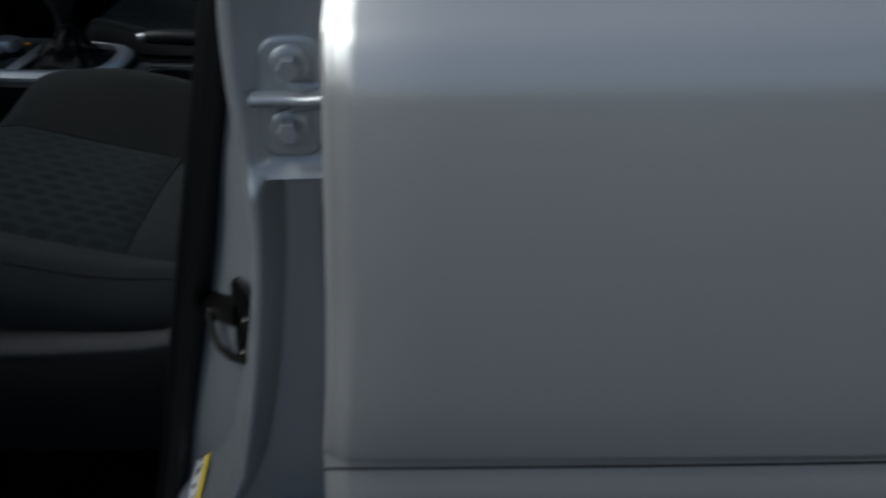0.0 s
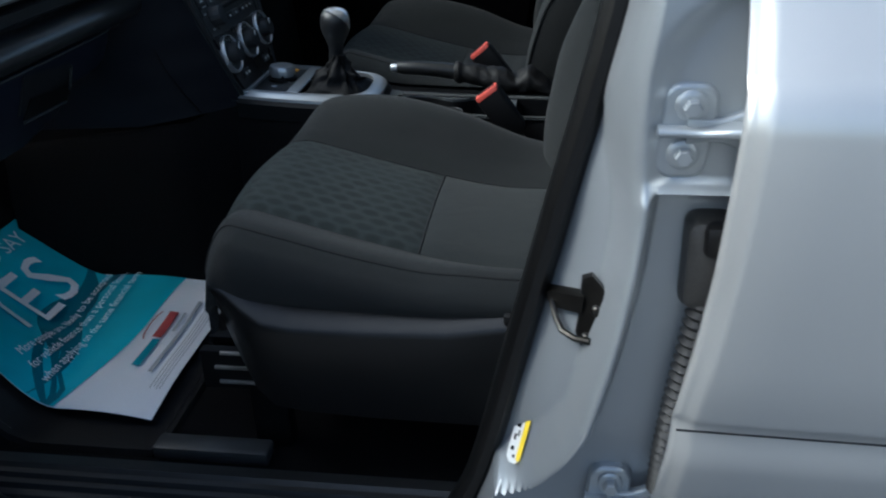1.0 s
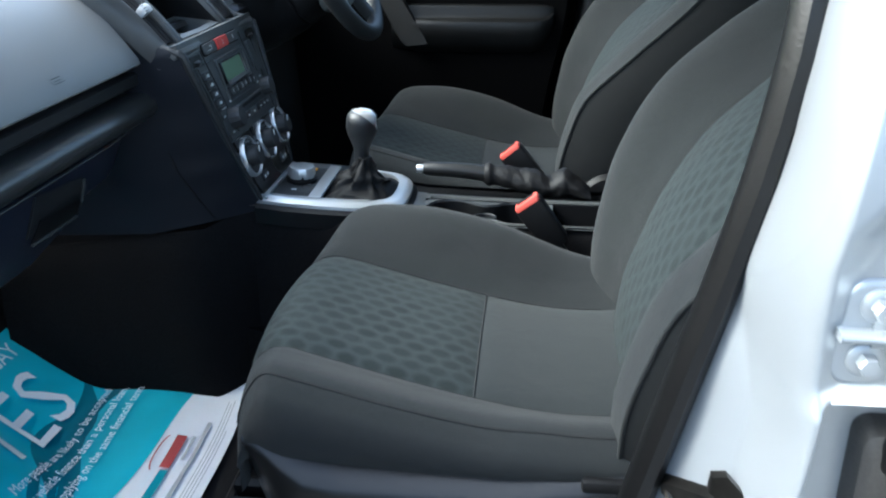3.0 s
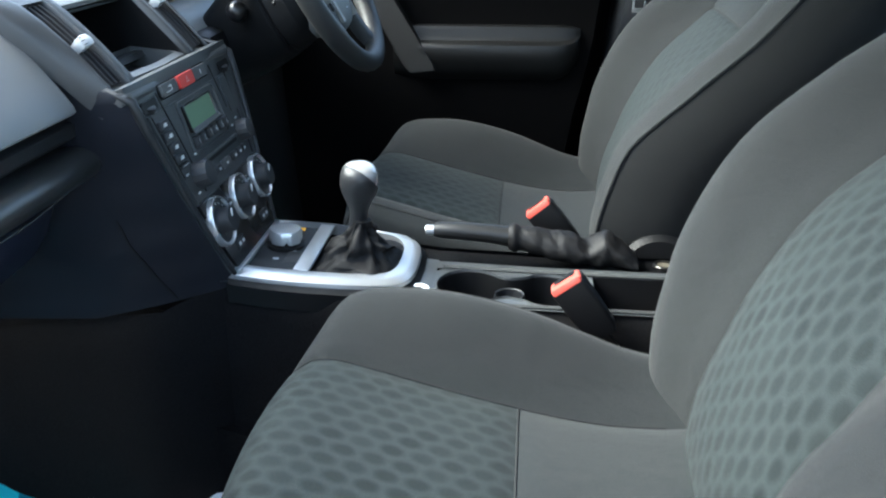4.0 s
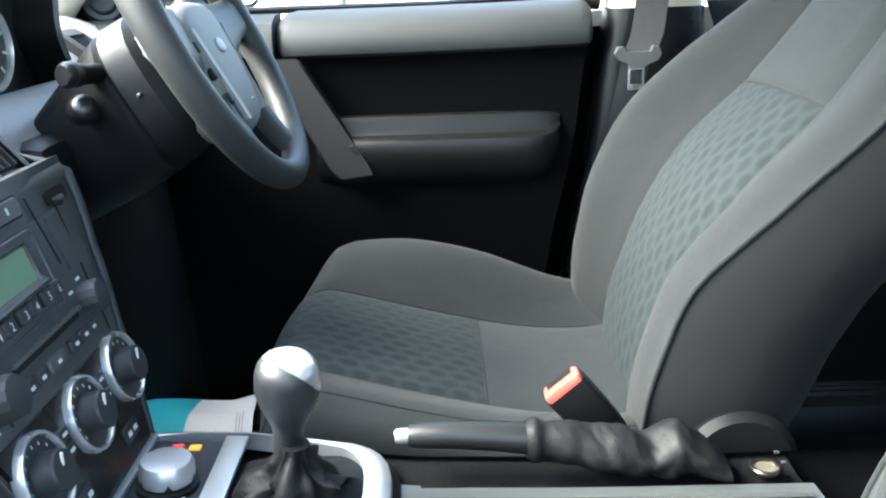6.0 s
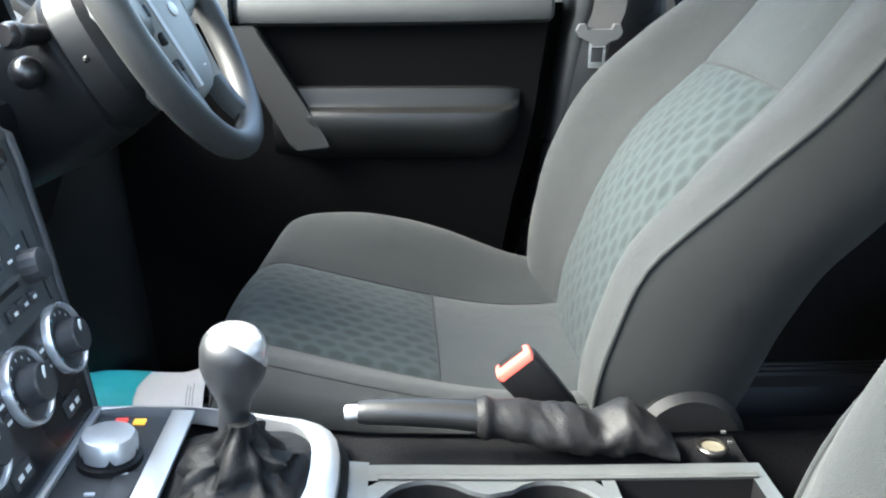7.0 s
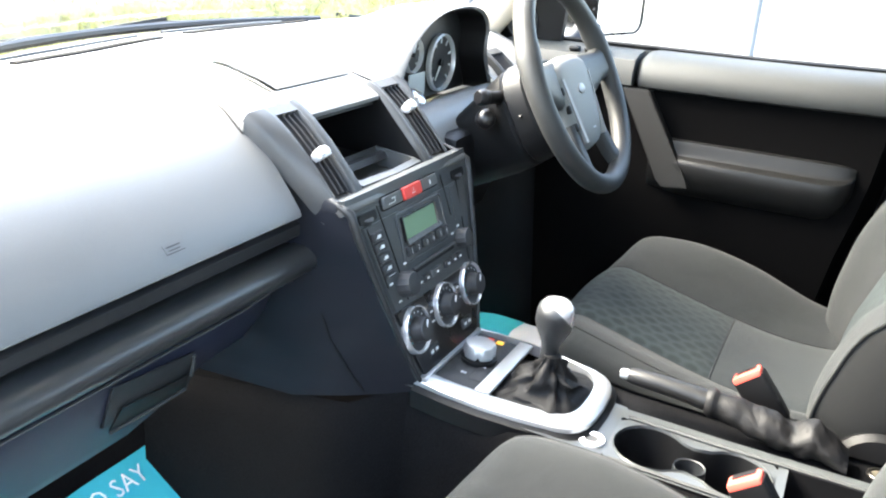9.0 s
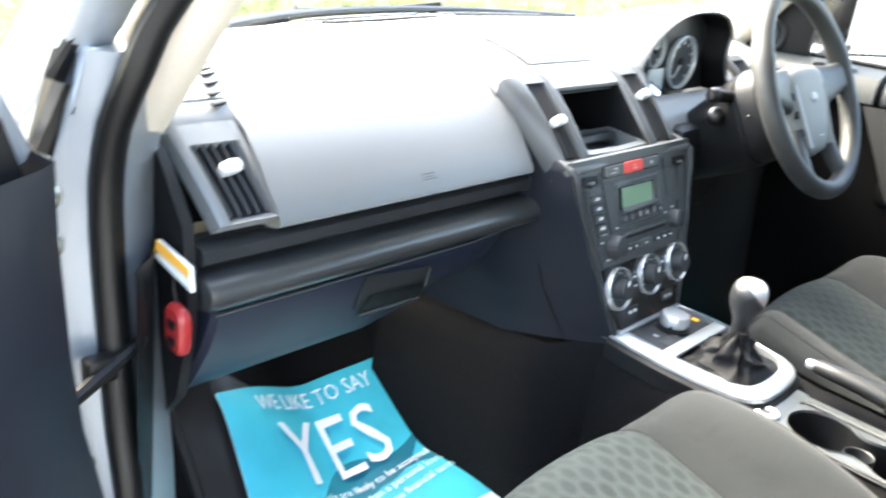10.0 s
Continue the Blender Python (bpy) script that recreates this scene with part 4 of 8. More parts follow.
def front_seat(cy):
    t = thing("front_seat", (0, cy, 0.45), "charcoal cloth front car seat with teal-grey oval patterned centre", "car seat", "front seats")
    prof = cushion_profile()
    mid = [-0.131 + 0.262 * i / 14 for i in range(15)]

    def strip(vs, sel):
        pr = [p for p in prof if sel(p)]
        rows = [[cushion_point(p[0], p[1], v, cy) for v in vs] for p in pr]
        uvs = [[(p[2], v) for v in vs] for p in pr]
        return sheet(bmesh.new(), rows, uvs)
    part("patterned_seat_panel", strip(mid, lambda p: p[0] <= 0.0005 and p[1] > 0.69), M_OVAL, t, "teal-grey cloth with oval flecks", angle=80)
    part("plain_seat_panel", strip(mid, lambda p: p[0] >= -0.0005), M_CLOTH_PLAIN, t, "plain grey woven cloth", angle=80)
    part("seat_front_roll", strip(mid, lambda p: p[0] < -0.22 and 0.655 < p[1] <= 0.70), M_CLOTH, t, angle=80)
    for sd in (-1, 1):
        vs = [sd * (0.131 + 0.121 * (i / 16)) for i in range(17)]
        bm = strip(vs, lambda p: p[1] > 0.655)
        # side wall of the bolster, tucked under
        edge = [cushion_point(p[0], p[1], sd * 0.252, cy) for p in prof if p[1] > 0.655]
        rows = [edge]
        for k, off in ((0.35, 0.004), (0.7, -0.006), (1.0, -0.026)):
            rows.append([V(p.x, p.y + sd * off, p.z + (min(0.672, p.z - 0.01) - p.z) * k) for p in edge])
        sheet(bm, rows)
        bmesh.ops.remove_doubles(bm, verts=bm.verts[:], dist=0.0008)
        part("seat_bolster", bm, M_CLOTH, t, angle=80)
        # stitched seam along the bolster
        bm = bmesh.new()
        tube(bm, [cushion_point(p[0], p[1], sd * 0.226, cy) + V(0, 0, 0.0) for p in prof if -0.27 < p[0] < 0.17 and p[1] > 0.69], 0.0017, 5)
        part("seam", bm, M_SEAM, t)
    bm = bmesh.new()
    tube(bm, [V(0.0, cy + v, cushion_point(0.0, 0.713, v, cy).z + 0.0005) for v in mid], 0.0014, 5)
    part("seam", bm, M_SEAM, t)
    for sd in (-1, 1):
        bm = bmesh.new()
        tube(bm, [cushion_point(p[0], p[1], sd * 0.1325, cy) + V(0, 0, 0.001) for p in prof if p[0] < 0.17 and p[1] > 0.68], 0.0014, 5)
        part("seam", bm, M_SEAM, t)
    # base under the cushion
    bm = bmesh.new()
    box(bm, (-0.005, cy, 0.628), (0.41, 0.42, 0.076), 0.02)
    part("seat_pan", bm, M_BLACK, t)

    # backrest: centre, upper panel, bolsters, shell
    ss = [0.018 * i for i in range(22)] + [0.390, 0.402, 0.406, 0.410, 0.414, 0.418, 0.430] + [0.445 + 0.0182 * i for i in range(15)]

    def inner(s, f=1):
        return 0.130 - 0.02 * smooth_step(0.30, 0.6, s)

    def centre(sel):
        sr = [s for s in ss if sel(s)]
        fr = [-1 + 2 * i / 12 for i in range(13)]
        rows = [[back_point(s, f * inner(s, f), back_front(s, f * inner(s, f)), cy) for f in fr] for s in sr]
        uvs = [[(s, f * inner(s, f)) for f in fr] for s in sr]
        return sheet(bmesh.new(), rows, uvs)
    part("patterned_back_panel", centre(lambda s: s <= 0.4101), M_OVAL, t, "teal-grey cloth with oval flecks", angle=80)
    part("plain_back_panel", centre(lambda s: s >= 0.4099), M_CLOTH_PLAIN, t, "plain grey woven cloth", angle=80)
    bm = bmesh.new()
    tube(bm, [back_point(0.410, f * inner(0.410, f), back_front(0.410, f * inner(0.410, f)) + 0.001, cy) for f in [-1 + 2 * i / 12 for i in range(13)]], 0.0013, 5)
    part("seam", bm, M_SEAM, t)
    for sd in (-1, 1):
        rows = []
        for s in ss:
            w, n0 = back_width(s), inner(s, sd)
            vs = [n0 + (w - n0) * i / 14 for i in range(15)]
            rows.append([back_point(s, sd * v, back_front(s, sd * v), cy) for v in vs])
        part("back_bolster", sheet(bmesh.new(), rows), M_CLOTH, t, angle=80)
        rows, piping = [], []
        for s in ss:
            w = back_width(s)
            d0 = back_front(s, sd * w)
            rows.append([back_point(s, sd * (w + o), d, cy) for o, d in ((0, d0), (0.006, d0 - 0.012), (0.010, (d0 - 0.12) * 0.5), (0.006, -0.110), (-0.012, -0.122), (-0.04, -0.126))])
            piping.append(back_point(s, sd * (w + 0.001), d0 + 0.0005, cy))
        part("back_side_panel", sheet(bmesh.new(), rows), M_CLOTH_SIDE, t, angle=80)
        bm = bmesh.new()
        tube(bm, piping, 0.0026, 8)
        part("piping", bm, M_CLOTH, t)
        # recliner cover
        bm = bmesh.new()
        lathe(bm, [(0.060, 0), (0.060, 0.014), (0.052, 0.022), (0.020, 0.024), (0, 0.024)], Matrix.Translation((0.245, cy + sd * 0.250, 0.703)) @ pose(0, 0, 0, -sd * 90, 0, 0), 28)
        part("recliner_cover", bm, M_SHROUD, t, "black plastic recliner cover")
    rows = [[back_point(s, v * (back_width(s) - 0.038), -0.126, cy) for v in (-1, -0.5, 0, 0.5, 1)] for s in ss]
    part("back_shell", sheet(bmesh.new(), rows), M_HARD, t)
    top = [back_point(0.70, v, d, cy) for v, d in ((-0.165, 0.0), (-0.13, 0.01), (0, 0.01), (0.13, 0.01), (0.165, 0.0), (0.165, -0.10), (0.12, -0.126), (-0.12, -0.126), (-0.165, -0.10))]
    bm = bmesh.new()
    loft(bm, [top, [p * 0.95 + back_point(0.72, 0, -0.05, cy) * 0.05 + back_axes(0.70)[1] * 0.02 for p in top]])
    part("back_top", bm, M_CLOTH, t)

    # outer plastic valances with swept front tip
    for sd in (-1, 1):
        bm = bmesh.new()
        xs = [-0.232, -0.224, -0.210, -0.19, -0.165, -0.13, -0.05, 0.05, 0.15, 0.27]
        top_z = [(-0.232, 0.738), (-0.218, 0.731), (-0.200, 0.716), (-0.170, 0.700), (-0.14, 0.694), (0.004, 0.693), (0.119, 0.703), (0.15, 0.714), (0.27, 0.72)]
        bot_z = [(-0.232, 0.690), (-0.220, 0.64), (-0.20, 0.590), (-0.18, 0.556), (-0.10, 0.545), (0.27, 0.54)]
        rings = []
        for x in xs:
            zt, zb = lerp_table(top_z, x), lerp_table(bot_z, x)
            nose = 0.024 * smooth_step(-0.16, -0.232, x)
            rings.append([V(x, cy + sd * (o - nose), z) for o, z in ((0.222, zt - 0.006), (0.234, zt + 0.004), (0.240, zt + 0.003), (0.2635, zt - 0.017), (0.2665, zt - 0.021), (0.2670, zt - 0.026), (0.262, (zt + zb) / 2), (0.250, zb), (0.225, zb))])
        loft(bm, rings)
        part("side_valance", bm, M_VALANCE, t, "dark plastic side valance", angle=50)
        bm = bmesh.new()
        box(bm, (0.165, cy + sd * 0.262, 0.700), (0.10, 0.012, 0.014), 0.004)
        part("height_lever", bm, M_BLACK, t)
    # runners
    for sd in (-1, 1):
        bm = bmesh.new()
        channel = [(-0.024, 0.592), (-0.024, 0.536), (0.024, 0.536), (0.024, 0.592), (0.010, 0.592), (0.010, 0.584), (0.018, 0.584), (0.018, 0.543), (-0.018, 0.543), (-0.018, 0.584), (-0.010, 0.584), (-0.010, 0.592)]
        loft(bm, [[V(x, cy + sd * 0.17 + a, b) for a, b in channel] for x in (-0.280, -0.1, 0.1, 0.27)])
        part("runner", bm, M_BLACK, t, "dark steel seat runner")
        for z_, x_ in ((0.5910, -0.252), (0.5690, -0.262), (0.5470, -0.258)):
            bm = bmesh.new()
            box(bm, ((x_ + 0.27) / 2, cy + sd * 0.1955, z_), (0.27 - x_, 0.0045, 0.0045), 0.0009)
            part("runner_lip", bm, M_RAIL, t, "bare worn steel lip, pale with painted sky reflection")
        for dx in (-0.2, 0.14):
            bm = bmesh.new()
            box(bm, (dx, cy + sd * 0.17, 0.488), (0.05, 0.03, 0.11), 0.004)
            part("leg", bm, M_BLACK, t)
    return t


seat_p = front_seat(-0.40)
copy_thing(seat_p, Matrix.Translation((-0.045, 0.40, 0.45)))


# ---- seat belt buckles ----
def buckle(tip, foot, name_label):
    tip, foot = Vector(tip), Vector(foot)
    t = thing("belt_buckle", foot, name_label, "seat belt buckle", "belt buckles")
    d = (tip - foot).normalized()
    w = Vector((d.z, 0, -d.x))
    n_ = Vector((0, 1, 0))
    bm = bmesh.new()
    rings = []
    for k, hw, ht in ((0.0, 0.016, 0.008), (0.1, 0.020, 0.010), (0.5, 0.0215, 0.0125), (0.93, 0.022, 0.0135), (0.97, 0.0215, 0.013)):
        c = foot + (tip - foot) * k
        rings.append([c + w * a + n_ * b for a, b in round_rect(hw * 2, ht * 2, 0.005, 3)])
    loft(bm, rings)
    body = part("body", bm, M_BLACK, t)
    bm = bmesh.new()
    c0 = foot + (tip - foot) * 0.955
    loft(bm, [[c0 + d * h + w * a + n_ * (b - 0.002) for a, b in round_rect(0.0405 * s, 0.023 * s, 0.004, 3)] for h, s in ((0, 1), (0.0055, 1), (0.0075, 0.92))])
    part("release_button", bm, M_BUCKLERED, t, "red release button")
    bm = bmesh.new()
    loft(bm, [[c0 + d * h + w * a + n_ * (b + 0.0038) for a, b in round_rect(0.029, 0.0095, 0.0012, 2)] for h in (0.004, 0.0082)])
    part("tongue_slot", bm, M_BLACK, t)
    bm = bmesh.new()
    tube(bm, [foot + d * 0.005, foot - d * 0.03, foot - d * 0.09 + V(0.01, 0, 0)], 0.006, 8)
    part("stalk", bm, M_STEEL, t)


buckle((0.0185, 0.122, 0.806), (0.070, 0.122, 0.745), "black seat belt buckle with a red button beside the driver's seat")
buckle((0.052, -0.122, 0.798), (0.103, -0.122, 0.730), "black seat belt buckle with a red button beside the passenger seat")


# ---- dashboard ----
PADS = [(-0.85, 1.150), (-0.70, 1.150), (-0.64, 1.142), (-0.60, 1.126), (-0.56, 1.098), (-0.53, 1.068), (-0.508, 1.040), (-0.494, 1.020), (-0.492, 1.013), (-0.497, 1.009), (-0.512, 1.006), (-0.56, 1.004)]


def pad_rows(ys, sag=0.0):
    rows = []
    for y in ys:
        xf = front_edge(y) + 0.012
        row = [V(xf, y, 1.10), V(xf + 0.004, y, 1.112)]
        for k in (0.12, 0.25, 0.4, 0.6, 0.8):
            x = xf + (-0.85 - xf) * k if xf < -0.86 else xf + 0.02 * k
            row.append(V(x, y, 1.112 + 0.038 * math.sin(k * math.pi / 2)))
        for x, z in PADS:
            row.append(V(max(x, xf + 0.03), y, z))
        rows.append(row)
    return rows


def pad_z(x, y):
    """Height of the flat top of the dashboard."""
    xf = front_edge(y) + 0.012
    k = min(max((x - xf) / (-0.85 - xf), 0.0), 1.0)
    return 1.112 + 0.038 * math.sin(k * math.pi / 2)


dash = thing("dashboard", (-0.75, 0, 0.80), "black soft-touch dashboard with padded top and glovebox", "dashboard")
bm = bmesh.new()
ys = [-0.630, -0.627, -0.6, -0.5, -0.4, -0.3, -0.23, -0.198, -0.192]
rows = pad_rows(ys)
sheet(bm, rows)
sheet(bm, [r[:11] + [V(-0.612, r[0].y, 1.130), V(-0.596, r[0].y, 1.122), V(-0.580, r[0].y, 1.110), V(-0.574, r[0].y, 1.100)] for r in pad_rows([-0.730, -0.722, -0.70, -0.66, -0.628])])
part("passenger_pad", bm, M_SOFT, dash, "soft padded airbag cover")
bm = bmesh.new()
sheet(bm, [r[:9] for r in pad_rows([0.172, 0.2, 0.3, 0.4, 0.5, 0.6, 0.7, 0.728])])
for y0_, y1_ in ((0.500, 0.529), (0.603, 0.728)):
    sheet(bm, [r[8:] for r in pad_rows([y0_, (y0_ + y1_) / 2, y1_])])
sheet(bm, [r[8:11] for r in pad_rows([0.529, 0.566, 0.603])])
part("driver_pad", bm, M_SOFT, dash)
bm = bmesh.new()
ctr = pad_rows([-0.1918, -0.172, -0.12, -0.05, 0, 0.05, 0.12, 0.172])
sheet(bm, [r[:10] + [V(-0.57, r[0].y, 1.118)] for r in ctr])
part("centre_pad", bm, M_SOFT, dash)

# flat hatch in the middle of the top, with its joints standing proud
bm = bmesh.new()
rows = [[V(x, s * w, z) for s in (-1, -0.5, 0, 0.5, 1)] for x, w, z in ((-0.76, 0.055, 1.1555), (-0.70, 0.072, 1.1555), (-0.63, 0.090, 1.146), (-0.600, 0.0945, 1.1375))]
sheet(bm, rows)
sheet(bm, [[V(p.x, p.y, p.z - 0.006) for p in r] for r in rows])
part("top_hatch", bm, M_DOORGREY, dash, "smooth flat hatch cover")
for s in (-1, 1):
    bm = bmesh.new()
    tube(bm, [V(-0.765, s * 0.060, 1.151), V(-0.70, s * 0.078, 1.151), V(-0.63, s * 0.0965, 1.143), V(-0.575, s * 0.104, 1.127)], 0.0020, 6)
    part("hatch_joint", bm, M_BLACK, dash)
# raised shoulder running into the passenger half of the vents, with a thin step on its outer side
bm = bmesh.new()
rings = []
edge_line = ((-0.78, 0.158, 1.1490), (-0.74, 0.166, 1.1500), (-0.71, 0.173, 1.1500), (-0.66, 0.184, 1.1465), (-0.63, 0.191, 1.1400), (-0.60, 0.197, 1.1305), (-0.580, 0.2010, 1.1235), (-0.5675, 0.2030, 1.1185))
for x, y, z in edge_line:
    g = 0.1 + 0.9 * smooth_step(-0.76, -0.66, x)
    rings.append([V(x, -y + a, z + b * g) for a, b in ((-0.0010, -0.012), (0.0, -0.001), (0.003, 0.0032), (0.010, 0.0048))] + [V(x, y_, z + b * g) for y_, b in ((-0.158 + 0.1 * (0.158 - y), 0.0052), (-0.134, 0.0040), (-0.124, -0.006))])
loft(bm, rings)
part("shoulder", bm, M_SOFT, dash)
bm = bmesh.new()
tube(bm, [V(x, -y - 0.0012, lerp_table(PADS, x) + 0.0004) for x, y, z in edge_line[2:]], [0.0006, 0.0010, 0.0013, 0.0015, 0.0016, 0.0016], 6)
part("shoulder_joint", bm, M_BLACK, dash)
# demister slots near the glass
for y0, y1 in ((-0.24, 0.105), (0.187, 0.52)):
    bm = bmesh.new()
    rows = []
    for i in range(11):
        y = y0 + (y1 - y0) * i / 10
        x = lerp_table([(-0.24, -0.925), (-0.16, -0.939), (0.105, -1.0), (0.19, -1.022), (0.52, -1.0)], y)
        x = max(x + 0.02, front_edge(y) + 0.06)
        rows.append([V(x + a, y, pad_z(x, y) + b) for a, b in ((-0.008, -0.002), (-0.007, 0.003), (0.007, 0.003), (0.008, -0.002))])
    loft(bm, rows)
    part("demister_slot", bm, M_CARPET, dash)
    bm = bmesh.new()
    tube(bm, [V(r[0].x - 0.075, r[0].y + 0.03, pad_z(r[0].x - 0.075, r[0].y + 0.03) + 0.001) for r in rows if r[0].x - 0.085 > front_edge(r[0].y + 0.03)], 0.004, 6)
    part("demister_lip", bm, M_HARD, dash)
bm = bmesh.new()
lathe(bm, [(0.018, 0), (0.016, 0.006), (0.008, 0.011), (0, 0.012)], pose(-0.985, 0.086, 1.138), 16)
part("light_sensor", bm, M_HARD, dash)
# side demister grille on the passenger end
for i in range(6):
    bm = bmesh.new()
    x_ = -0.672 + 0.016 * i
    box(bm, (x_, -0.612 - 0.006 * i, lerp_table(PADS, x_) + 0.0005), (0.007, 0.024, 0.004), 0.001, Euler((0, radians(2 + 3 * i), radians(25))).to_matrix())
    part("side_demister_slit", bm, M_BLACK, dash)

# airbag mark pressed in the pad: its relief shading drawn as flat dark lines
bm = bmesh.new()
for k, (a0, a1, b0, b1) in enumerate(((-0.020, 0.020, 0.0080, 0.0094), (-0.020, 0.020, -0.0094, -0.0080), (-0.020, -0.0188, -0.0085, 0.0085), (-0.014, 0.016, 0.0015, 0.0035), (-0.012, 0.012, -0.0045, -0.0030))):
    nrm = Vector((0.72, 0, 0.69))
    up = Vector((-0.69, 0, 0.72))
    c = Vector((-0.5035, -0.397, 1.0335))
    vs = [bm.verts.new(c + up * b * 0.65 + Vector((0, a * 0.65, 0)) + nrm * 0.0008) for a, b in ((a0, b0), (a1, b0), (a1, b1), (a0, b1))]
    bm.faces.new(vs)
part("pressed_mark_shading", bm, M_HARD, dash)

# recess, shelf bar and glovebox below the pad
Y0, Y1 = -0.712, -0.168
bm = bmesh.new()
along_y(bm, [(-0.532, 1.006), (-0.532, 0.926), (-0.56, 0.926), (-0.56, 1.006)], (Y0, Y0 + 0.01, -0.45, Y1 + 0.015, Y1))
part("recess_back", bm, M_BLACK, dash)
bm = bmesh.new()
along_y(bm, [(-0.533, 0.997), (-0.512, 0.997), (-0.508, 0.994), (-0.508, 0.981), (-0.512, 0.977), (-0.533, 0.977)], (Y0, Y0 + 0.01, -0.45, Y1 + 0.015, Y1))
part("recess_strip", bm, M_HARD, dash)
bm = bmesh.new()
bar = [(-0.514 + 0.027 * math.cos(radians(a)), 0.9475 + 0.0205 * math.sin(radians(a))) for a in range(110, -111, -11)] + [(-0.54, 0.929), (-0.54, 0.966)]
loft(bm, [[V(-0.52 + (x + 0.52) * s, y, 0.952 + (z - 0.952) * s) for x, z in bar] for y, s in ((Y0 - 0.003, 0.6), (Y0, 0.9), (Y0 + 0.012, 1), (-0.5, 1), (-0.3, 1), (Y1 + 0.005, 1), (Y1 + 0.022, 0.85), (Y1 + 0.028, 0.5))])
part("shelf_bar", bm, M_BAR, dash, "rounded padded rail")
# Pale grey line under the bar stands for the highlight on the lid's lip.
bm = bmesh.new()
tube(bm, [V(-0.502, Y0 + 0.012, 0.9235), V(-0.502, -0.5, 0.9235), V(-0.502, -0.3, 0.9235), V(-0.512, -0.20, 0.9235)], 0.0016, 6)
part("lid_lip_highlight", bm, M_DOORGREY, dash)
glove = [(-0.507, 0.9245), (-0.503, 0.921), (-0.508, 0.905), (-0.523, 0.870), (-0.548, 0.828), (-0.562, 0.808), (-0.572, 0.800), (-0.60, 0.80), (-0.60, 0.92)]


def glove_point(y, z):
    for (x0, z0), (x1, z1) in zip(glove[1:], glove[2:]):
        if z1 <= z <= z0:
            return V(x0 + (x1 - x0) * (z0 - z) / (z0 - z1), y, z)
    return V(-0.55, y, z)


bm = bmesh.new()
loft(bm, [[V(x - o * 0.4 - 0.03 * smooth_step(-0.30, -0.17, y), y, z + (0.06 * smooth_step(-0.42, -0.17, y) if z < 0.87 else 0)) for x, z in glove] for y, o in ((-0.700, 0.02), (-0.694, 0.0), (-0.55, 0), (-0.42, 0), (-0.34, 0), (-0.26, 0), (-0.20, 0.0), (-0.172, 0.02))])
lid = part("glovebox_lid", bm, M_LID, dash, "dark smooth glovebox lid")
# recessed pull: dark pocket, its lit edge put in as a paler grey lip
bm = bmesh.new()
quad = [glove_point(-0.490, 0.918), glove_point(-0.371, 0.904), glove_point(-0.362, 0.852), glove_point(-0.486, 0.864)]
slab(bm, [p + V(0.002, 0, 0.001) for p in quad], (0.0035, 0, 0.0015))
part("pull_surround", bm, M_HARD, lid)
bm = bmesh.new()
quad = [glove_point(-0.470, 0.882), glove_point(-0.369, 0.872), glove_point(-0.361, 0.848), glove_point(-0.474, 0.853)]
slab(bm, [p + V(0.006, 0, 0.002) for p in quad], (0.002, 0, 0.001))
part("pull_pocket", bm, M_BLACK, lid)
bm = bmesh.new()
tube(bm, [glove_point(-0.373, 0.902) + V(0.006, 0, 0), glove_point(-0.366, 0.872) + V(0.007, 0, 0), glove_point(-0.361, 0.848) + V(0.007, 0, 0), glove_point(-0.40, 0.849) + V(0.008, 0, 0), glove_point(-0.474, 0.853) + V(0.008, 0, 0)], 0.0022, 6)
part("pull_lit_edge", bm, M_DOORGREY, lid)

# closing side panel at the doorway, kick panel
bm = bmesh.new()
pr = [(-0.70, 1.09), (-0.60, 1.115), (-0.555, 1.085), (-0.51, 1.025), (-0.505, 0.985), (-0.50, 0.95), (-0.505, 0.90), (-0.52, 0.83), (-0.56, 0.78), (-0.70, 0.78), (-0.80, 0.95)]
slab(bm, [V(x, -0.722, z) for x, z in pr], (0, -0.012, 0))
part("end_panel", bm, M_SHROUD, dash, "dark plastic end panel facing the doorway")
KICK = ((-0.49, -0.795), (-0.515, -0.765), (-0.56, -0.735), (-0.64, -0.712), (-0.80, -0.70), (-1.05, -0.69))
for sd, nm in ((1, "passenger"), (-1, "driver")):
    setting("kick_panel_" + nm, sheet(bmesh.new(), [[V(x, sd * y, z) for x, y in KICK] for z in (0.44, 0.6, 0.75, 0.9, 1.0)]), M_SHROUD, "dark plastic kick panel at the end of the bulkhead", "trim")
bm = bmesh.new()
sheet(bm, [[V(x, y, z) for x, y in ((-0.545, -0.795), (-0.585, -0.757), (-0.64, -0.738), (-0.76, -0.732))] for z in (0.98, 1.03, 1.09, 1.12)])
setting("pillar_foot_trim", bm, M_SHROUD, "dark plastic trim at the foot of the front pillar", "trim")


# ---- air vents: upright curved louvres with a silver thumb tab ----
VENT = [(-0.566, 1.126), (-0.552, 1.119), (-0.532, 1.103), (-0.510, 1.082), (-0.488, 1.058), (-0.468, 1.034), (-0.462, 1.026)]


def vent_line(k0, k1):
    """Seven points of the vents' curve between two shares of its length."""
    out = []
    for i in range(7):
        f = (k0 + (k1 - k0) * i / 6) * 6
        j = min(int(f), 5)
        a, b = Vector(VENT[j]), Vector(VENT[j + 1])
        out.append(tuple(a + (b - a) * (f - j)))
    return out


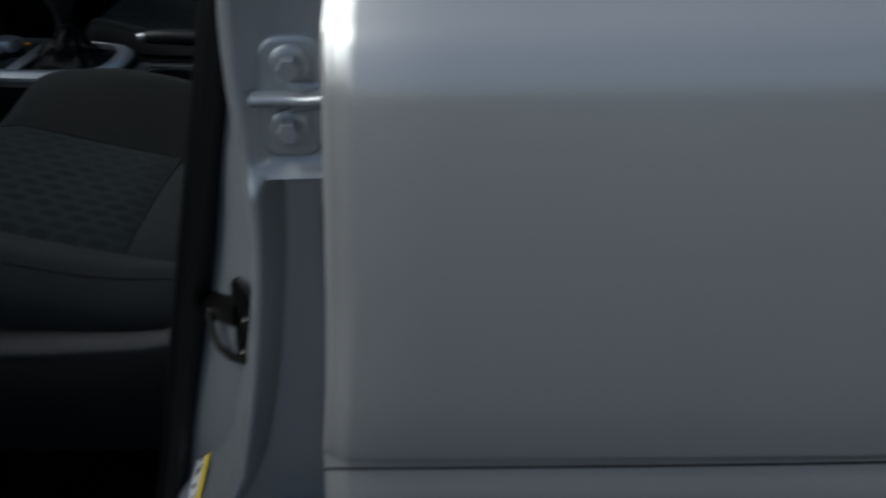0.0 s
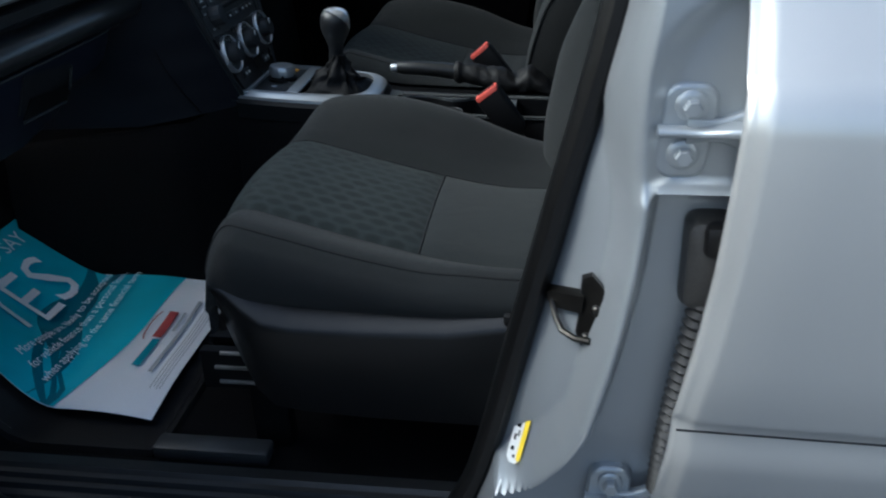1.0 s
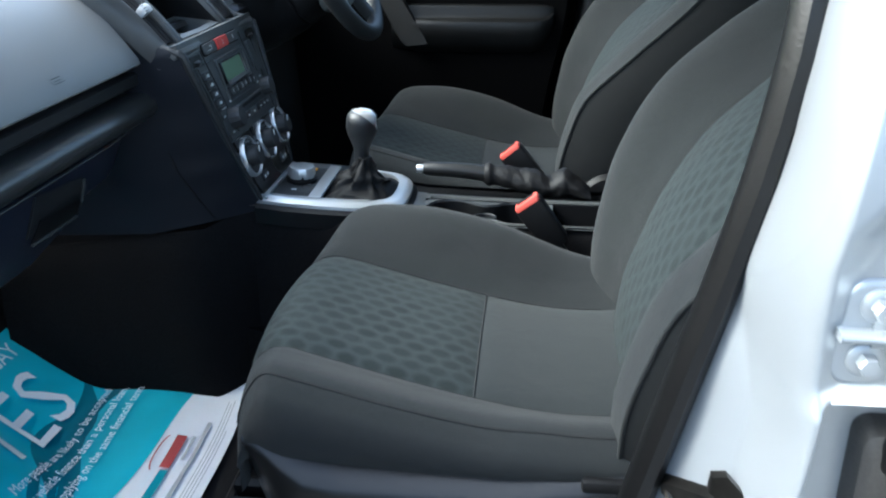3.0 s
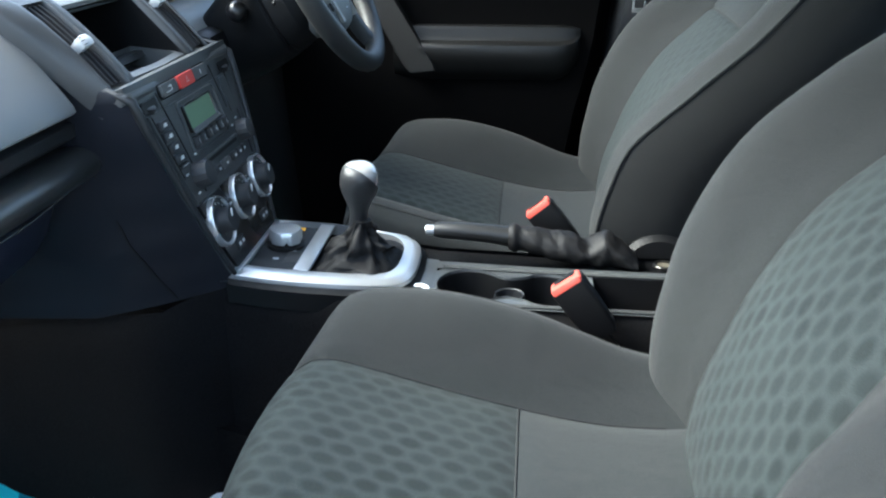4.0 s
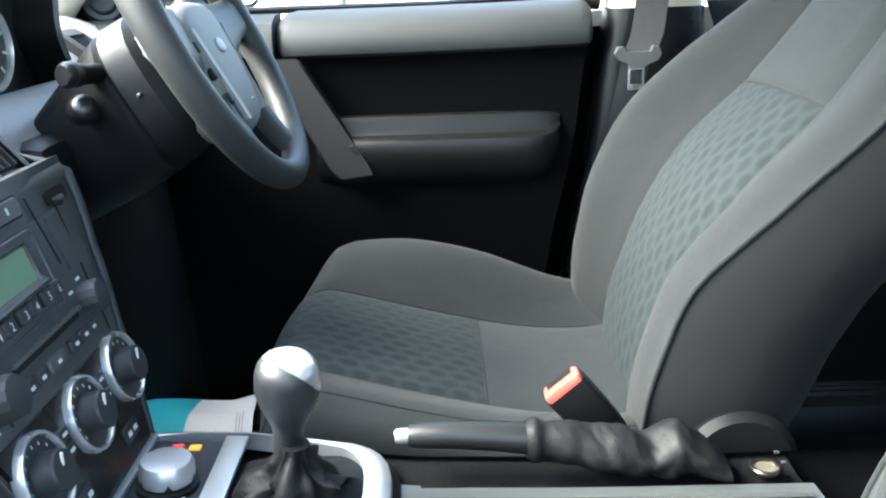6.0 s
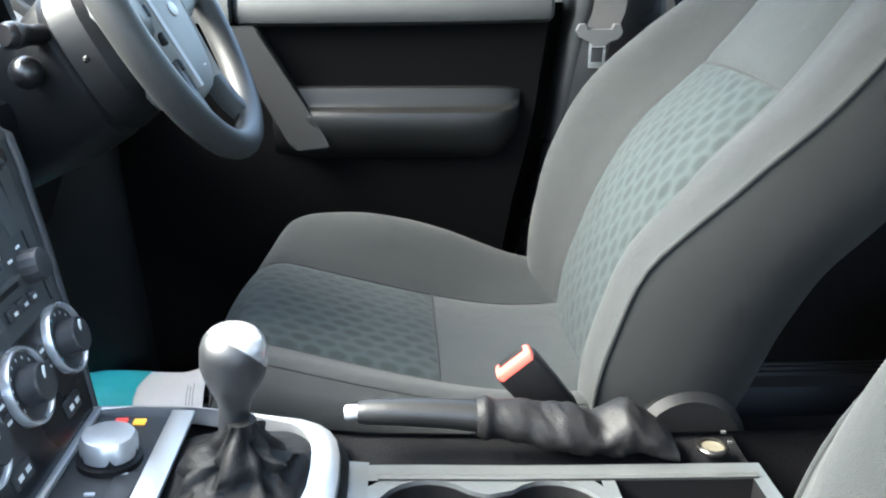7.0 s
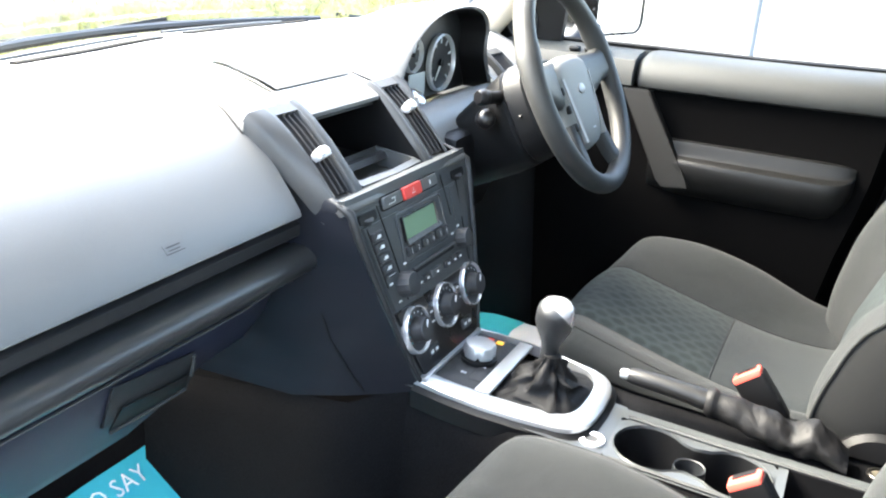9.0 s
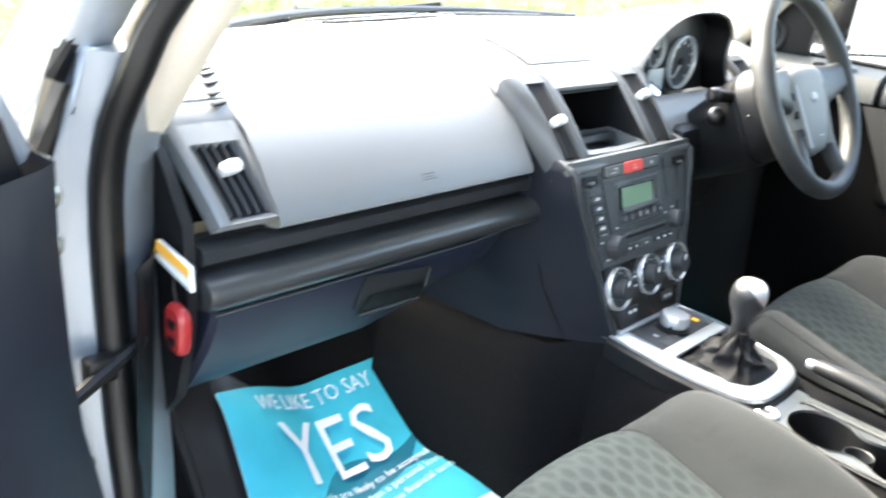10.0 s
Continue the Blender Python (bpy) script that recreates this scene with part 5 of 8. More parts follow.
def vent_normal(i, line):
    a, b = Vector(line[max(i - 1, 0)]), Vector(line[min(i + 1, len(line) - 1)])
    d = (b - a).normalized()
    return Vector((-d.y, 0, d.x)) * -1 if -d.y < 0 else Vector((-d.y, 0, d.x))


def air_vent(yc, w, dx, label, slant=0.0, span=(0.0, 1.0), tab=3.0, rim=0.009, slats=5, frame_mat=None):
    line = vent_line(*span)
    t = thing("air_vent", (-0.50 + dx, yc, 1.02), label, "air vent", "dashboard vents")

    def pt(i, y, h):
        nrm = vent_normal(i, line)
        return V(line[i][0] + dx, yc + y + slant * (line[i][1] - 1.08), line[i][1]) + nrm * h
    bm = bmesh.new()
    for s in (-1, 1):
        loft(bm, [[pt(i, s * (w / 2 + a), h) for a, h in ((0, -0.022), (0, 0.001), (0.0015, 0.004), (rim * 0.6, 0.004), (rim, 0.001), (rim, -0.02))] for i in range(7)])
    for i, j in ((0, 1), (5, 6)):
        loft(bm, [[pt(i, y, -0.02), pt(i, y, 0.004), pt(j, y, 0.004), pt(j, y, -0.02)] if i == 0 else [pt(i, y, -0.022), pt(i, y, -0.008), pt(j, y, 0.004), pt(j, y, -0.02)] for y in (-w / 2 - 0.002, w / 2 + 0.002)])
    part("frame", bm, frame_mat or M_FRAME, t)
    bm = bmesh.new()
    sheet(bm, [[pt(i, y, -0.020) for y in (-w / 2, w / 2)] for i in range(7)])
    part("backing", bm, M_BLACK, t)
    for k in range(slats):
        y = -w / 2 + w * (k + 0.35) / slats
        bm = bmesh.new()
        loft(bm, [[pt(i, y - 0.0006, -0.019), pt(i, y - 0.0008, 0.000), pt(i, y + 0.0006, 0.0012), pt(i, y + w / slats * 0.45, -0.006), pt(i, y + w / slats * 0.5, -0.019)] for i in range(1, 6)])
        part("slat", bm, M_SLAT, t)
    bm = bmesh.new()
    i0 = int(tab)
    c = pt(i0, 0.0, 0.006).lerp(pt(i0 + 1, 0.0, 0.006), tab - i0)
    nrm = vent_normal(i0, line)
    dn = Vector((nrm.z, 0, -nrm.x))
    loft(bm, [[c + nrm * (h + 0.16 * b * s) + dn * (a * s) + V(0, b * s, 0) for a, b in ((-0.009, -0.015), (-0.012, 0.0), (-0.010, 0.015), (0.0, 0.019), (0.010, 0.016), (0.012, 0.0), (0.011, -0.014), (0.0, -0.017))] for h, s in ((-0.008, 0.56), (0.002, 0.66), (0.005, 0.62), (0.0062, 0.45))])
    tab_ = part("thumb_tab", bm, M_TAB, t, "pale silver thumb tab")
    for q in (-0.006, 0.0, 0.006):
        bm = bmesh.new()
        tube(bm, [c + nrm * 0.0058 + dn * q * 0.8 + V(0, -0.008, 0) - nrm * 0.0012, c + nrm * 0.0066 + dn * q * 0.8 + V(0, 0.010, 0)], 0.0008, 5)
        part("grip_rib", bm, M_GRIPGREY, tab_)
    return t


air_vent(-0.1410, 0.043, 0.0, "centre air vent with dark slats, passenger half", tab=3.3, rim=0.004, slats=4)
air_vent(0.1150, 0.048, 0.0, "centre air vent with dark slats, driver half", tab=2.55, rim=0.004, slats=4)
air_vent(-0.667, 0.056, -0.045, "dark slatted air vent at the dashboard's open end", slant=-0.20, span=(0.32, 1.12), tab=2.2, rim=0.013, slats=5, frame_mat=M_SOFT)
air_vent(0.566, 0.050, -0.020, "dark slatted air vent beside the driver's door")


# ---- centre stack ----
def SP(y, s, h=0.0):
    """Point on the sloping face of the centre stack: across, down from its top edge, and out of it."""
    return V(-0.439 + 0.287 * s + 0.958 * h, y, 1.014 - 0.958 * s + 0.287 * h)


def stack_half(s):
    return lerp_table([(-0.02, 0.168), (0.02, 0.163), (0.10, 0.143), (0.17, 0.122), (0.22, 0.104), (0.26, 0.090)], s)


stack = thing("centre_stack", (-0.40, 0, 0.78), "charcoal centre stack with radio, heater dials and open bin", "dashboard centre")
bm = bmesh.new()
rows = []
for s in (-0.022, -0.018, 0.0, 0.04, 0.08, 0.12, 0.16, 0.20, 0.235, 0.262):
    w = stack_half(s)
    rows.append([SP(y, s, h) for y, h in ((-w - 0.001, -0.020), (-w - 0.001, -0.010), (-w, -0.003), (-w + 0.005, 0), (-w * 0.5, 0.002), (0, 0.003), (w * 0.5, 0.002), (w - 0.005, 0), (w, -0.003), (w + 0.001, -0.010), (w + 0.001, -0.020))])
sheet(bm, rows)
part("facia", bm, M_FACIA, stack, angle=50)

# dark flank of the stack running down to the tunnel
for sd in (-1, 1):
    bm = bmesh.new()
    rows = []
    dy = 0.0 if sd < 0 else -0.02
    UPPER = ((-1.125, -0.592, 0.190 + dy), (-1.09, -0.552, 0.182 + dy), (-1.05, -0.512, 0.1700 + dy * 0.6), (-1.038, -0.494, 0.1660))
    edge = [(V(*((lambda q: (q[0], sd * q[1], -z))(curve_table(UPPER, z)))), 0.0) for z in [-1.125 + 0.0145 * i for i in range(7)]]
    for i in range(25):
        s_ = -0.016 + 0.278 * i / 24
        p = SP(0, s_, -0.004)
        edge.append((V(p.x, sd * (stack_half(s_) + 0.0015), p.z), i / 24))
    for p, k in edge:
        spread = 0.006 + 0.062 * k
        rows.append([p, p + V(-0.012, sd * 0.002, -0.001), p + V(-0.04, sd * spread * 0.30, -0.004), p + V(-0.09, sd * spread * 0.68, -0.010), p + V(-0.16, sd * spread, -0.020), V(-0.75, p.y + sd * spread, p.z - 0.030)])
    sheet(bm, rows)
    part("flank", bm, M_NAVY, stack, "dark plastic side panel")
    bm = bmesh.new()
    tube(bm, [V(-0.50, sd * 0.166, 0.955), V(-0.492, sd * 0.160, 0.90), V(-0.475, sd * 0.152, 0.84), V(-0.452, sd * 0.138, 0.79), V(-0.435, sd * 0.125, 0.757)], 0.0018, 5)
    part("flank_joint", bm, M_BLACK, stack)

# rounded rim down each side of the facia, from the vents' feet
for sd in (-1, 1):
    bm = bmesh.new()
    tube(bm, [V(-0.480, sd * 0.164, 1.036), V(-0.458, sd * 0.166, 1.027)] + [SP(sd * (stack_half(s_) - 0.001), s_, 0.0005) for s_ in (-0.004, 0.01, 0.03, 0.06, 0.10, 0.14, 0.18, 0.22, 0.25)], [0.0015, 0.005, 0.006, 0.0058, 0.0055, 0.005, 0.0045, 0.004, 0.004, 0.0035, 0.003], 10)
    part("side_rim", bm, M_HARD, stack, angle=60)

# wide rounded surround outside each centre vent and the narrow cheek between vent and bin
SURROUND = VENT + [(-0.452, 1.0165)]
FLAT = ((0.0, -0.022), (0.0, 0.002), (0.06, 0.0040), (0.22, 0.0042), (0.50, 0.0040), (0.86, 0.0022), (0.97, -0.004), (1.0, -0.034))
FALLING = ((0.0, -0.022), (0.0, 0.002), (0.08, 0.0045), (0.26, 0.0035), (0.46, -0.0005), (0.68, -0.0075), (0.88, -0.016), (1.0, -0.030))
for sd in (-1, 1):
    bm = bmesh.new()
    y_in = 0.1620 if sd < 0 else 0.1390
    rings = []
    for i, (x, z) in enumerate(SURROUND):
        n_ = vent_normal(min(i, 6), VENT)
        w_ = 0.0420 - 0.035 * smooth_step(0, 6.5, i)
        k_ = smooth_step(0, 4, i)
        rings.append([V(x, sd * (y_in + (a0 + (a1 - a0) * k_) * w_), z) + n_ * (h0 + (h1 - h0) * k_) for (a0, h0), (a1, h1) in zip(FLAT, FALLING)])
    loft(bm, rings)
    part("vent_surround", bm, M_FRAME, stack, "rounded charcoal surround beside the vent", angle=60)
    bm = bmesh.new()
    y_c, y_b = (0.1190, 0.0985) if sd < 0 else (0.0905, 0.0745)
    loft(bm, [[V(x, sd * (y_b + (y_c - y_b) * a), z + b) for a, b in ((0, -0.06), (0, 0.002), (0.2, 0.006), (0.7, 0.005), (1.0, 0.001), (1.0, -0.06))] for x, z in VENT])
    part("bin_cheek", bm, M_FRAME, stack, angle=50)
# open bin
bm = bmesh.new()
yb, ym = 0.0862, -0.012
sheet(bm, [[V(-0.555, ym - yb, 1.119), V(-0.555, ym + yb, 1.119)], [V(-0.545, ym - yb, 1.108), V(-0.545, ym + yb, 1.108)], [V(-0.66, ym - yb, 1.10), V(-0.66, ym + yb, 1.10)], [V(-0.67, ym - yb, 1.03), V(-0.67, ym + yb, 1.03)], [V(-0.53, ym - yb, 1.022), V(-0.53, ym + yb, 1.022)]])
for sd in (-1, 1):
    sheet(bm, [[V(-0.55, ym + sd * yb, 1.119), V(-0.67, ym + sd * yb, 1.115)], [V(-0.52, ym + sd * yb, 1.085), V(-0.67, ym + sd * yb, 1.08)], [V(-0.46, ym + sd * yb, 1.02), V(-0.67, ym + sd * yb, 1.02)]])
part("bin_lining", bm, M_BLACK, stack)
bm = bmesh.new()
loft(bm, [[V(-0.545 + a, y, 1.112 + b) for a, b in ((-0.054, 0.0235), (-0.040, 0.0190), (-0.020, 0.0125), (-0.004, 0.0055), (0.001, 0.001), (0.001, -0.004), (-0.004, -0.006), (-0.04, 0.0))] for y in (-0.117, -0.06, -0.01, 0.04, 0.093)])
part("bin_lip", bm, M_SOFT, stack)
bm = bmesh.new()
tube(bm, [V(-0.556, -0.099, 1.101), V(-0.556, 0.075, 1.101)], 0.0022, 6)
part("bin_shutter_edge", bm, M_DOORGREY, stack)
# tray at the foot of the bin
bm = bmesh.new()
outer = [(-0.545, 0.0855), (-0.482, 0.0855), (-0.467, 0.079), (-0.463, 0.0), (-0.467, -0.079), (-0.482, -0.0855), (-0.545, -0.0855)]
inner = [(-0.541, 0.077), (-0.488, 0.077), (-0.477, 0.071), (-0.473, 0.0), (-0.477, -0.071), (-0.488, -0.077), (-0.541, -0.077)]


def tray_z(x):
    return 1.026 - 0.10 * (x + 0.45)


outer, inner = ([(x, y + ym) for x, y in line] for line in (outer, inner))
loft(bm, [[V(x, y, tray_z(x) - 0.02) for x, y in outer], [V(x, y, tray_z(x) + 0.004) for x, y in outer], [V(x, y, tray_z(x) + 0.006) for x, y in inner], [V(x - 0.002, ym + (y - ym) * 0.96, tray_z(x) - 0.024) for x, y in inner]])
part("tray", bm, M_LEDGE, stack)
# pale rolled ledge across the top of the facia
bm = bmesh.new()
ledge = [(-0.470, 1.012), (-0.468, 1.0255), (-0.4635, 1.0300), (-0.456, 1.0315), (-0.4475, 1.0305), (-0.4415, 1.0280), (-0.4385, 1.0205), (-0.4395, 1.0165), (-0.450, 1.010)]
loft(bm, [[V(-0.455 + (x + 0.455) * k, y, 1.022 + (z - 1.022) * k) for x, z in ledge] for y, k in ((-0.1700, 0.40), (-0.1690, 0.75), (-0.163, 0.98), (-0.1, 1.0), (0.0, 1.0), (0.1, 1.0), (0.160, 1.0), (0.165, 0.8), (0.1665, 0.45))])
part("top_ledge", bm, M_LEDGE, stack, "pale rounded ledge", angle=50)
bm = bmesh.new()
loft(bm, [[V(x, y, z) for x, z in ((-0.55, 1.026), (-0.535, 1.036), (-0.525, 1.036), (-0.520, 1.028))] for y in (-0.0975, 0.0735)])
part("tray_step", bm, M_HARD, stack)


def key(name, y, s, w, h, mat, parent, depth=0.004, bev=0.0016, label="", base=0.002):
    bm = bmesh.new()
    pts = round_rect(w, h, min(w, h) * 0.18, 3)
    loft(bm, [[SP(y + a * k, s + b * k, base + d) for a, b in pts] for d, k in ((-0.004, 1.0), (depth - bev, 1.0), (depth, 1 - bev / max(w, h) * 2.2))])
    return part(name, bm, mat, parent, label)


def mark(y, s, w, h, parent, base=0.0066, mat=None):
    bm = bmesh.new()
    vs = [bm.verts.new(SP(y + a, s + b, base)) for a, b in ((-w / 2, -h / 2), (w / 2, -h / 2), (w / 2, h / 2), (-w / 2, h / 2))]
    bm.faces.new(vs)
    return part("symbol", bm, mat or M_MARK, parent)


# hazard row
bm = bmesh.new()
pts = round_rect(0.158, 0.019, 0.005, 3)
loft(bm, [[SP(-0.022 + a, 0.0005 + b, d) for a, b in pts] for d in (-0.004, 0.0035)])
part("switch_bezel", bm, M_GLOSSBLACK, stack)
k_ = key("switch", -0.0720, 0.0005, 0.050, 0.0155, M_LEDGE, stack)
mark(-0.072, -0.002, 0.010, 0.0016, k_)
mark(-0.078, 0.0035, 0.018, 0.0010, k_)
mark(-0.069, 0.001, 0.0016, 0.005, k_)
k_ = key("hazard_switch", -0.0205, 0.0005, 0.050, 0.0170, M_RED, stack, 0.0055, label="red hazard switch")
bm = bmesh.new()
tri_pts = [(-0.0045, 0.0035), (0.0045, 0.0035), (0, -0.0045)]
loft(bm, [[SP(-0.0205 + a * f, 0.0005 + b * f, 0.0079) for a, b in tri_pts] for f in (1.0, 0.72)], caps=False)
part("triangle_mark", bm, M_MARK, k_)
k_ = key("switch", 0.0295, 0.0005, 0.048, 0.0155, M_LEDGE, stack)
mark(0.0295, 0.0005, 0.004, 0.006, k_)
# fine grooves that part the radio from its flanking panels
for g in ((-0.1120, -0.002, -0.0955, 0.074), (-0.0955, 0.074, -0.086, 0.132), (0.066, -0.002, 0.074, 0.060), (0.110, 0.014, 0.102, 0.135), (-0.1445, 0.020, -0.1265, 0.103)):
    bm = bmesh.new()
    tube(bm, [SP(g[0] + (g[2] - g[0]) * i / 4, g[1] + (g[3] - g[1]) * i / 4, 0.0042) for i in range(5)], 0.0011, 5)
    part("panel_groove", bm, M_BLACK, stack)
# thumb wheels of the vents, each side
for y in (-0.134, 0.122):
    bm = bmesh.new()
    pts = round_rect(0.040, 0.013, 0.004, 3)
    loft(bm, [[SP(y + a, 0.008 + b, d) for a, b in pts] for d in (-0.004, 0.0032)])
    part("wheel_slot", bm, M_BLACK, stack)
    bm = bmesh.new()
    lathe(bm, [(0.013, -0.004), (0.0145, -0.003), (0.0145, 0.003), (0.013, 0.004)], Matrix.Translation(SP(y, 0.008, -0.006)) @ pose(0, 0, 0, 0, 17, 0), 24)
    part("thumb_wheel", bm, M_HARD, stack)

# radio
radio = thing("car_radio", (-0.42, -0.01, 0.90), "charcoal car radio with a green display and two knobs", "car radio")
bm = bmesh.new()
body = [(-0.150, 0.018), (0.135, 0.018), (0.130, 0.05), (0.119, 0.10), (0.108, 0.138), (-0.118, 0.138), (-0.130, 0.10), (-0.143, 0.05)]
loft(bm, [[SP(y, s, h) for y, s in body] for h in (-0.006, 0.004)])
part("front_panel", bm, M_FACIA, radio)
bm = bmesh.new()
pts = round_rect(0.128, 0.068, 0.006, 4)
loft(bm, [[SP(-0.012 + a * k, 0.054 + b * k, h) for a, b in pts] for h, k in ((0.002, 1.0), (0.0060, 1.0), (0.0070, 0.975), (0.0070, 0.95), (0.0055, 0.94), (0.0055, 0.2))])
part("display_panel", bm, M_FACIA, radio)
bm = bmesh.new()
pts = round_rect(0.096, 0.033, 0.003, 3)
loft(bm, [[SP(-0.019 + a * k, 0.043 + b * k + (0.002 if b > 0 else 0), h) for a, b in pts] for h, k in ((0.004, 1.0), (0.0090, 1.0), (0.0095, 0.96), (0.0062, 0.93))], caps=False)
part("display_frame", bm, M_GLOSSBLACK, radio)
bm = bmesh.new()
slab(bm, [SP(y, s, 0.0064) for y, s in ((-0.0625, 0.0295), (0.0250, 0.0295), (0.0250, 0.0575), (-0.0625, 0.0575))], (0.0012, 0, 0.0004))
part("display", bm, M_LCD, radio, "green lit display")
bm = bmesh.new()
slab(bm, [SP(y, s, h) for y, s, h in ((-0.064, 0.0585, 0.0065), (0.034, 0.0570, 0.0065), (0.034, 0.0620, 0.0098), (-0.064, 0.0640, 0.0098))], (0.001, 0, 0.0003))
part("display_sill", bm, M_LEDGE, radio)
for i, y in enumerate((-0.0604, -0.0417, -0.0176, 0.0008, 0.0240, 0.0427)):
    k_ = key("preset_key", y, 0.0735, 0.0172, 0.0135, M_BUTTON, radio, 0.004, base=0.006)
    bm = bmesh.new()
    print_words(bm, str(i + 1), 0.0100, lambda a, b, y=y: SP(y + a, 0.0770 - b, 0.0108), "CENTER")
    part("numeral", bm, M_MARK, k_, flip=False)
for i, (y, s_) in enumerate(((-0.1268, 0.0344), (-0.1241, 0.0485), (-0.1211, 0.0634), (-0.1183, 0.0778))):
    k_ = key("side_key", y, s_, 0.026, 0.0125, M_BUTTON, radio, 0.004, base=0.004)
    mark(y, s_, 0.0085, 0.0042, k_, 0.0086)
    mark(y - 0.006, s_ + 0.001, 0.0020, 0.0020, k_, 0.0086)
k_ = key("side_key", -0.1170, 0.0880, 0.024, 0.0055, M_BUTTON, radio, 0.004, base=0.004)
mark(-0.117, 0.0880, 0.017, 0.0010, k_, 0.0086)
bm = bmesh.new()
pts = round_rect(0.024, 0.050, 0.003, 3)
loft(bm, [[SP(0.0940 + a + b * 0.06, 0.0450 + b, h) for a, b in pts] for h in (0.002, 0.0058)])
part("side_blank", bm, M_FACIA, radio)


def knob(y, s, r, h, parent, name="knob"):
    bm = bmesh.new()
    rings = []
    for rr, hh in ((r * 1.04, 0.0), (r, 0.004), (r * 0.96, h * 0.8), (r * 0.88, h), (r * 0.6, h + 0.0008)):
        rings.append([SP(y + rr * (1 + (0.03 if k % 2 else 0)) * math.cos(k * math.tau / 28), s + rr * (1 + (0.03 if k % 2 else 0)) * math.sin(k * math.tau / 28), hh) for k in range(28)])
    loft(bm, rings)
    return part(name, bm, M_BUTTON, parent, angle=25)


knob(-0.0900, 0.1095, 0.0170, 0.022, radio)
knob(0.0875, 0.0985, 0.0150, 0.020, radio)
for y, s in ((-0.1198, 0.0995), (-0.1080, 0.1270), (-0.0780, 0.0850), (0.0640, 0.0850), (0.0850, 0.0790), (-0.0700, 0.1270)):
    mark(y, s, 0.0085, 0.0026, radio, 0.0062)
# disc slot with its long lips
bm = bmesh.new()
pts = round_rect(0.118, 0.0055, 0.0025, 3)
loft(bm, [[SP(0.002 + a, 0.1030 + b, h) for a, b in pts] for h in (0.001, 0.0062)])
part("disc_slot", bm, M_BLACK, radio)
bm = bmesh.new()
pts = round_rect(0.126, 0.0035, 0.0015, 3)
loft(bm, [[SP(0.002 + a, 0.0985 + b, h) for a, b in pts] for h in (0.001, 0.0085)])
part("slot_lip", bm, M_LEDGE, radio)
for y, w_, mat_ in ((-0.0504, 0.0190, M_BUTTON), (-0.0310, 0.0180, M_BUTTON), (-0.0020, 0.0300, M_LEDGE), (0.0330, 0.0180, M_BUTTON), (0.0535, 0.0190, M_BUTTON), (0.0710, 0.0120, M_BUTTON)):
    k_ = key("small_key", y, 0.1200, w_, 0.0110, mat_, radio, 0.004, base=0.004)
    mark(y, 0.1205, 0.0065, 0.0030, k_, 0.0086)

# heater panel
heater = thing("heater_panel", (-0.385, 0, 0.80), "black heater panel with three chrome-ringed dials", "heater controls")
bm = bmesh.new()
body = [(-0.120, 0.140), (0.112, 0.140), (0.106, 0.17), (0.093, 0.215), (0.080, 0.250), (-0.080, 0.250), (-0.096, 0.215), (-0.110, 0.17)]
loft(bm, [[SP(y, s, h) for y, s in body] for h in (-0.006, 0.0045)])
part("front_panel", bm, M_GLOSSBLACK, heater)


def dial(y, s, hot=False):
    bm = bmesh.new()
    prof = ((0.0330, 0.002), (0.0330, 0.008), (0.0318, 0.0115), (0.0296, 0.0115), (0.0285, 0.009), (0.0285, 0.004))
    loft(bm, [[SP(y + r * math.cos(k * math.tau / 40), s + r * math.sin(k * math.tau / 40), h) for k in range(40)] for r, h in prof], caps=False)
    d_ = part("bezel_ring", bm, M_DIALRING, heater, "bright silver ring", angle=30)
    bm = bmesh.new()
    prof = ((0.0285, 0.004), (0.0285, 0.0075), (0.0175, 0.0075), (0.0165, 0.010), (0.0160, 0.022), (0.0150, 0.0235), (0.006, 0.0235))
    loft(bm, [[SP(y + r * math.cos(k * math.tau / 36), s + r * math.sin(k * math.tau / 36), h) for k in range(36)] for r, h in prof])
    part("dial_face", bm, M_BUTTON, d_, angle=30)
    bm = bmesh.new()
    box(bm, SP(y, s - 0.008, 0.0245), (0.0016, 0.0022, 0.010), 0.0)
    part("pointer", bm, M_MARK, d_)
    for k in range(11):
        a = radians(150 + 24 * k)
        bm = bmesh.new()
        vs = [bm.verts.new(SP(y + math.cos(a) * 0.0232 + u, s + math.sin(a) * 0.0232 + v, 0.0080)) for u, v in ((-0.001, -0.0014), (0.001, -0.0014), (0.001, 0.0014), (-0.001, 0.0014))]
        bm.faces.new(vs)
        part("scale_mark", bm, M_MARK if not hot or k > 4 else M_LOGOA, d_)


dial(-0.0845, 0.1745, True)
dial(0.0030, 0.1715)
dial(0.0880, 0.1690, True)
for y, s in ((-0.040, 0.166), (0.044, 0.160), (-0.040, 0.180), (0.044, 0.176)):
    k_ = key("small_key", y, s, 0.017, 0.011, M_BUTTON, heater, 0.003, base=0.004)
    mark(y, s, 0.008, 0.0028, k_, 0.0076)
for y in (-0.052, 0.054):
    k_ = key("small_key", y, 0.217, 0.030, 0.015, M_BUTTON, heater, 0.003, base=0.004)
    for o in (-0.007, 0.006):
        mark(y + o, 0.217, 0.008, 0.0045, k_, 0.0076)


# ---- instrument binnacle ----
binn = thing("instrument_binnacle", (-0.62, 0.37, 1.08), "arched black instrument binnacle with two dials", "instrument cluster")
